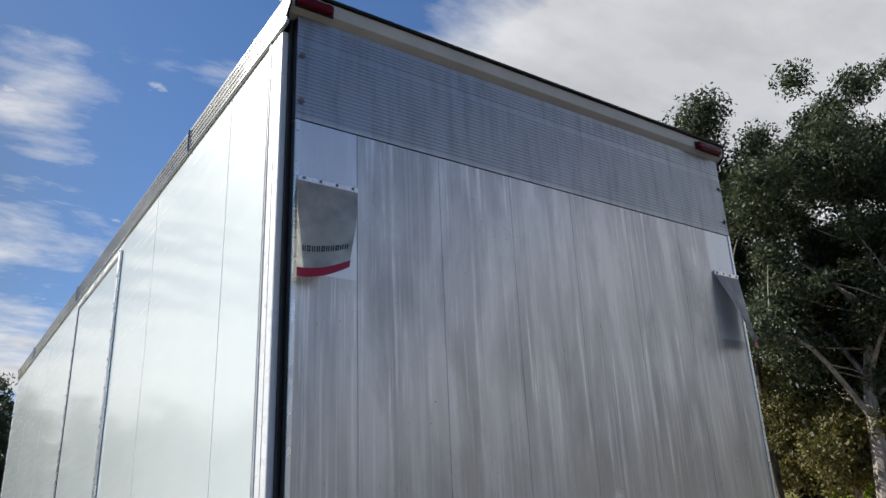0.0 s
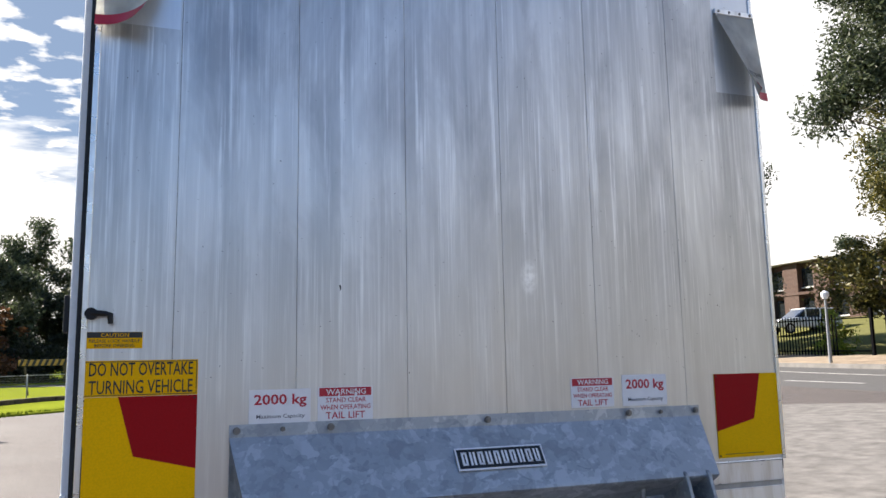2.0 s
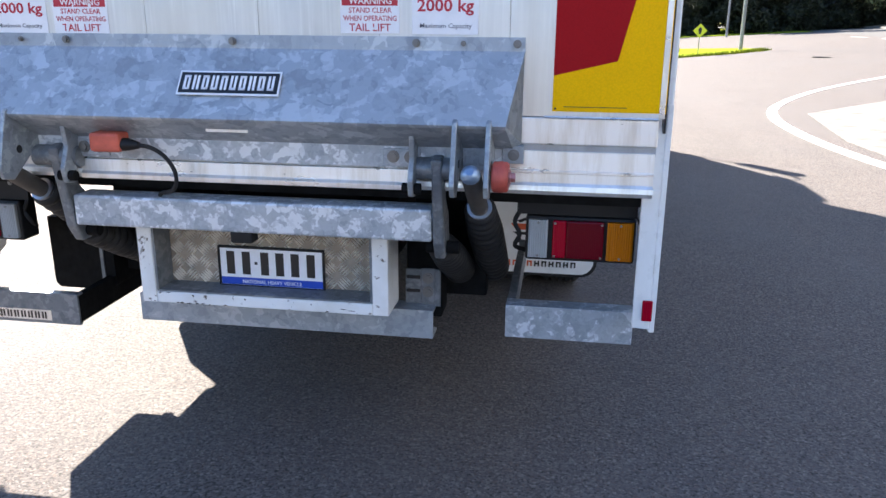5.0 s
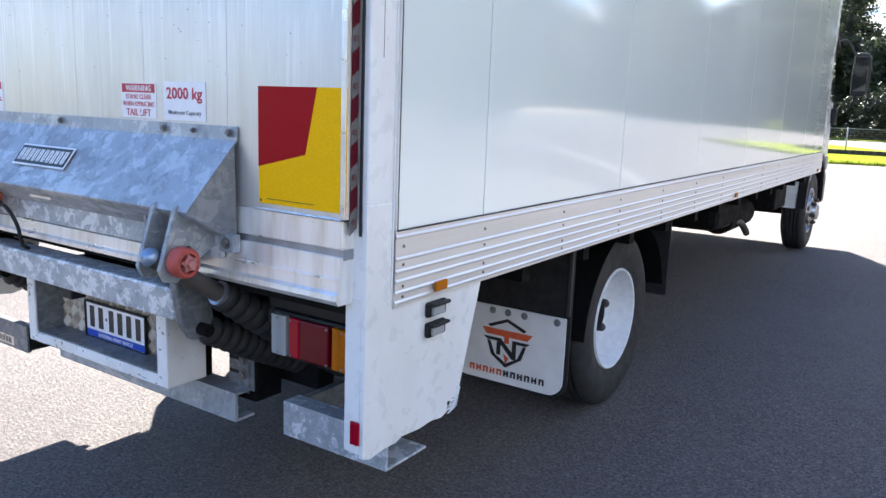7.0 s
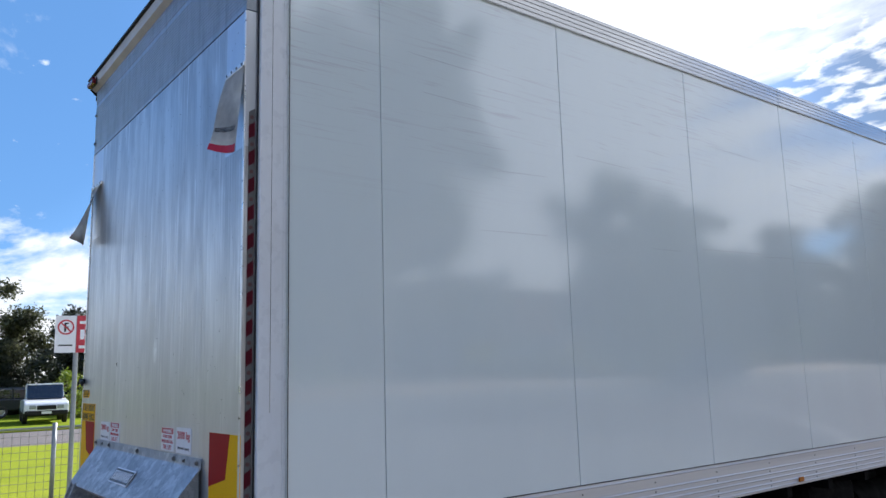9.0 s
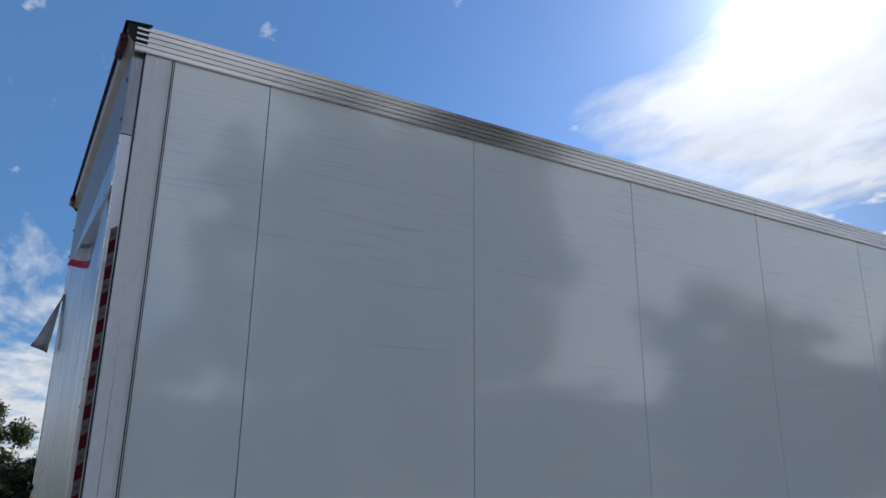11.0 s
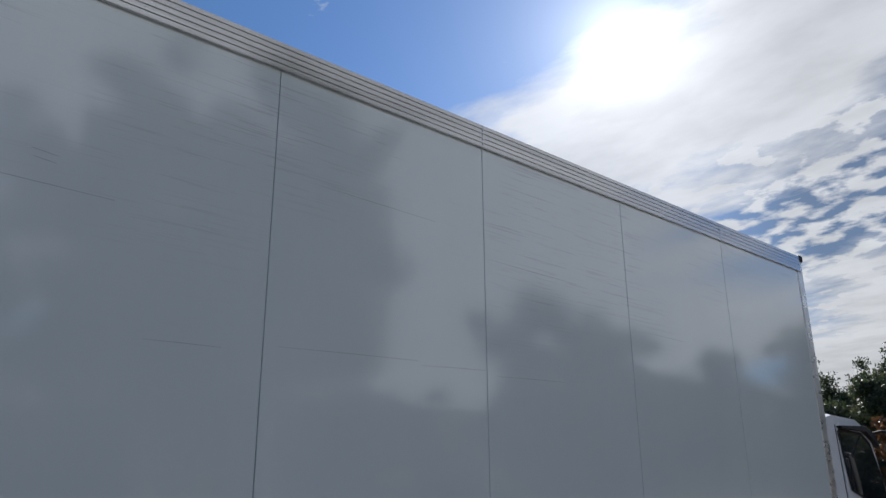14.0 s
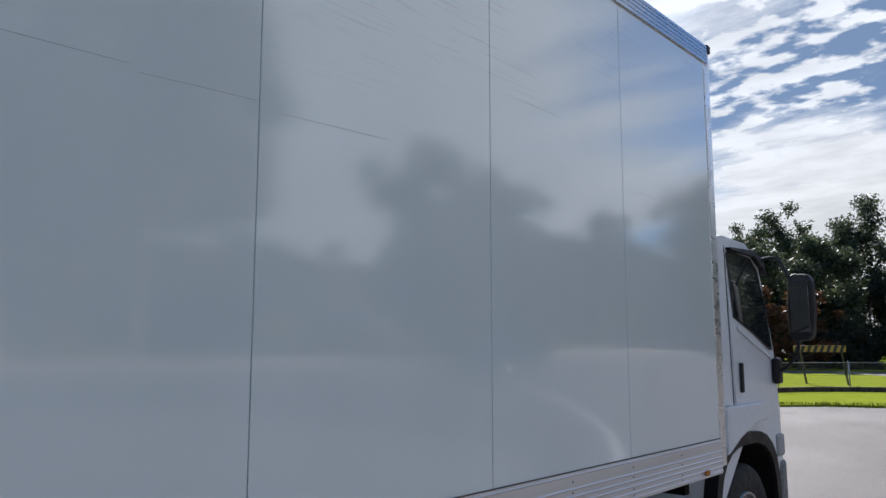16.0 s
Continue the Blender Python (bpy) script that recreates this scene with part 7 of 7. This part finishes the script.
def build_street():
    sign_post(-5.05, 1.02, 2.56, "parking signs, white and red, on a steel pole by the fence", radians(75))
    sign_post(-5.9, 20.0, 3.10, "parking signs, white and red, on a steel pole on the verge", radians(20))
    s = thing("warning_sign", "lime green warning sign on a thin post in grass", "road sign", (7.9, 33.4, height(7.9)))
    z = height(7.9)
    part("post", tube([(7.9, 33.4, z), (7.9, 33.4, z + 1.2)], 0.02, 8), M["post"], s)
    bm = prism([(7.9, z + 0.72), (8.2, z + 1.02), (7.9, z + 1.32), (7.6, z + 1.02)], "y", 33.36, 33.37)
    part("plate", bm, M["signlime"], s)
    part("symbol", prism([(7.86, z + 0.88), (7.94, z + 0.88), (7.98, z + 1.08), (7.9, z + 1.18), (7.82, z + 1.08)], "y", 33.352, 33.359), M["ink_black"], s)
    for x, y, h in ((10.2, 36.0, 7.5), (14.5, 62, 8.0)):
        p = thing("power_pole", "slim grey street pole", "pole", (x, y, height(x)))
        part("pole", tube([(x, y, height(x) - 0.3), (x, y, height(x) + h)], [0.09, 0.06], 10), M["post"], p)
    # striped barrier board
    b = thing("barrier_board", "yellow and black striped barrier board on posts", "barrier", (-6.2, 41.5, 0.05))
    part("board", box((-7.35, 41.5, 1.55), (-5.05, 41.54, 1.86), 0.008), M["board_ochre"], b)
    for k in range(8):
        x = -7.32 + 0.285 * k
        part("stripe", prism([(x, 1.553), (x + 0.14, 1.553), (x + 0.25, 1.857), (x + 0.11, 1.857)], "y", 41.485, 41.4985), M["ink_black"], b)
    for x in (-7.1, -5.3):
        part("post", prism([(x + 0.22, 0), (x + 0.30, 0), (x + 0.04, 1.80), (x - 0.04, 1.80)], "y", 41.545, 41.62, 0.005), M["timber"], b)
    # overhead cables
    for k, (z0, z1) in enumerate(((8.3, 9.3), (7.95, 8.8), (7.65, 8.4))):
        c = thing("overhead_cable", "sagging black overhead cable", "cable", (21.2, 10, z0), "overhead cables")
        pts = []
        for i in range(25):
            f = i / 24
            pts.append((19.8 + 4.3 * f + 0.25 * k, -34 + 48.2 * f, z1 + (z0 - z1) * f - 0.8 * math.sin(math.pi * f)))
        part("cable", tube(pts, 0.02, 6), M["rubber"], c)
    for x, y, z in ((20.2, -34, 9.4), (24.5, 14.25, 8.3)):
        p = thing("power_pole", "timber power pole with a cross arm", "pole", (x, y, height(x)))
        part("pole", tube([(x, y, height(x) - 0.5), (x, y, z + 0.4)], [0.13, 0.09], 12), M["timber"], p)
        part("cross_arm", box((x - 0.7, y - 0.06, z), (x + 0.6, y + 0.06, z + 0.1), 0.01), M["timber"], p)
    lamp = thing("street_lamp", "short grey lamp post with a white globe", "street lamp", (23.4, 20.2, height(23.4)))
    z = height(23.4)
    part("post", tube([(23.4, 20.2, z), (23.4, 20.2, z + 2.5)], [0.07, 0.045], 10), M["post"], lamp)
    part("globe", lathe([(0.0, 0.0), (0.09, 0.02), (0.15, 0.14), (0.15, 0.24), (0.06, 0.32), (0.0, 0.33)], (23.4, 20.2, z + 2.5), "z", 16), M["sticker"], lamp)


# ---- cars ----
def car(kind, mat, x, y, turn, label):
    """A parked car: ute, wagon or hatch, nose along +y before it is turned."""
    c = thing("car", label, "car", (0, 0, 0), "cars in the street")
    if kind == "ute":
        lower = [(-2.5, 0.45), (-2.5, 0.98), (-0.55, 1.02), (-0.5, 1.05), (0.9, 1.08), (1.0, 1.06), (2.2, 0.98), (2.45, 0.85), (2.5, 0.45)]
        cabin = [(-0.55, 1.02), (-0.45, 1.66), (-0.2, 1.74), (0.6, 1.72), (1.25, 1.06)]
    else:
        lower = [(-2.2, 0.4), (-2.22, 0.9), (-2.1, 1.0), (0.9, 1.0), (2.0, 0.88), (2.2, 0.7), (2.22, 0.4)]
        cabin = [(-2.1, 0.98), (-1.8, 1.48), (-1.2, 1.58), (0.2, 1.55), (1.0, 0.98)]
    part("body", prism(lower, "x", -0.89, 0.89, 0.06), mat, c)
    part("cabin", prism(cabin, "x", -0.76, 0.76, 0.08), M["glass"], c)
    top = max(cz for _, cz in cabin)
    ys = [cy for cy, cz in cabin if cz > top - 0.2]
    part("roof", box((-0.74, min(ys), top - 0.05), (0.74, max(ys), top + 0.02), 0.03), mat, c)
    for sx in (-0.765, 0.755):
        for cy in (min(ys), (min(ys) + max(ys)) / 2, max(ys)):
            part("pillar", box((sx, cy - 0.05, 0.98), (sx + 0.012, cy + 0.05, top - 0.03)), mat, c)
    nose = lower[-1][0]
    for sx in (-0.68, 0.42):
        part("headlamp", box((sx, nose - 0.12, 0.66), (sx + 0.26, nose + 0.01, 0.82), 0.03), M["lamp_clear"], c)
    part("grille", box((-0.38, nose - 0.10, 0.62), (0.38, nose + 0.012, 0.80), 0.02), M["black"], c)
    part("bumper", box((-0.86, nose - 0.16, 0.36), (0.86, nose + 0.05, 0.58), 0.05), M["black"] if kind == "ute" else mat, c)
    part("plain_plate", box((-0.2, nose + 0.052, 0.44), (0.2, nose + 0.06, 0.55)), M["sticker"], c)
    for sx, o in ((-0.90, -1), (0.90, 1)):
        for wy in (-1.4, 1.38):
            prof = [(0.20, -0.01), (0.26, 0.005), (0.31, 0.0), (0.335, -0.02), (0.335, -0.18), (0.30, -0.2), (0.2, -0.2)]
            w = part("wheel", lathe([(r, d * o) for r, d in prof], (sx, wy, 0.335), "x", 24), M["tyre"], c)
            part("rim", lathe([(0.2, -0.01 * o), (0.17, -0.03 * o), (0.05, -0.01 * o), (0.0, -0.01 * o)], (sx, wy, 0.335), "x", 24), M["steel"], w)
    c.matrix_basis = pose(x, y, height(x) + (0.02 if x > -28 else 0.05), 0, 0, turn)


def build_cars():
    car("ute", M["carwhite"], -35.2, 6.1, -97, "white utility truck seen from the front on the side road")
    car("wagon", M["carred"], -43.5, 10.2, 20, "red parked wagon by dark trees")
    car("wagon", M["cardark"], -43.0, 6.4, 15, "dark parked wagon by dark trees")
    car("wagon", M["carred"], -44.0, 14.4, 20, "red parked wagon by dark trees")
    car("wagon", M["cardark"], 5.0, 58.0, 100, "dark wagon on the far road")
    car("wagon", M["cardark"], 18.2, 26.4, 172, "dark car driving on the road")
    car("wagon", M["carwhite"], 37.5, 36.0, 80, "white car parked beside the brick building")


# ---- far buildings ----
def build_house():
    h = thing("brick_building", "two-storey brown brick block of flats with a pale roof", "building", (48, 49, height(46)))
    z0, z1 = height(46) - 0.3, height(46) + 4.5
    part("wall", box((45.2, 22, z0), (53, 76, z1), 0.02), M["brick"], h)
    part("roof", box((44.2, 21.3, z1), (53.6, 76.6, z1 + 0.35), 0.04), M["roofing"], h)
    for k in range(18):
        y = 22.4 + 3.0 * k
        part("pier", box((44.6, y, z0), (45.19, y + 1.5, z1 - 0.02), 0.02), M["brick"], h)
        for f in (0, 1):
            zz = z0 + 0.65 + 2.3 * f
            w = part("window", box((45.0, y + 1.56, zz), (45.19, y + 2.94, zz + 1.4), 0.01), M["glass"], h)
            part("sill", box((44.9, y + 1.54, zz - 0.12), (45.19, y + 2.96, zz - 0.005), 0.01), M["roofing"], w)
    part("walkway", box((44.55, 22, z0 + 2.35), (44.88, 76, z0 + 2.55), 0.01), M["brick"], h)
    for k, (x, y, w, d, hh) in enumerate(((60, 8, 9, 14, 4.2), (58, 100, 10, 16, 4.6))):
        g = height(60)
        b = thing("house", "low brown brick house behind trees", "building", (x + w / 2, y + d / 2, g))
        part("wall", box((x, y, g - 0.3), (x + w, y + d, g + hh), 0.02), M["brick"], b)
        rf = prism([(x - 0.5, g + hh), (x + w / 2, g + hh + 1.9), (x + w + 0.5, g + hh)], "y", y - 0.5, y + d + 0.5)
        part("roof", rf, M["roofing"], b)
        for q in range(3):
            wn = part("window", box((x - 0.03, y + 2 + 4 * q, g + 1.2), (x - 0.002, y + 3.8 + 4 * q, g + 2.6), 0.01), M["glass"], b)
            part("frame", box((x - 0.05, y + 1.9 + 4 * q, g + 1.1), (x - 0.031, y + 3.9 + 4 * q, g + 1.19), 0.0), M["sticker"], wn)
    c = thing("shade_canopy", "green shade canopy on posts", "canopy", (34, 44, height(34)))
    g = height(34)
    part("canopy", prism([(31.5, g + 2.3), (34, g + 3.1), (36.5, g + 2.3), (36.5, g + 2.36), (34, g + 3.18), (31.5, g + 2.36)], "y", 42, 47), M["green"], c)
    for x in (31.7, 36.3):
        for y in (42.2, 46.8):
            part("post", tube([(x, y, height(x) - 0.1), (x, y, g + 2.4)], 0.05, 8), M["post"], c)


build_ground()
build_roads()
build_house()
build_cars()
build_street()
build_fences()
build_trees()
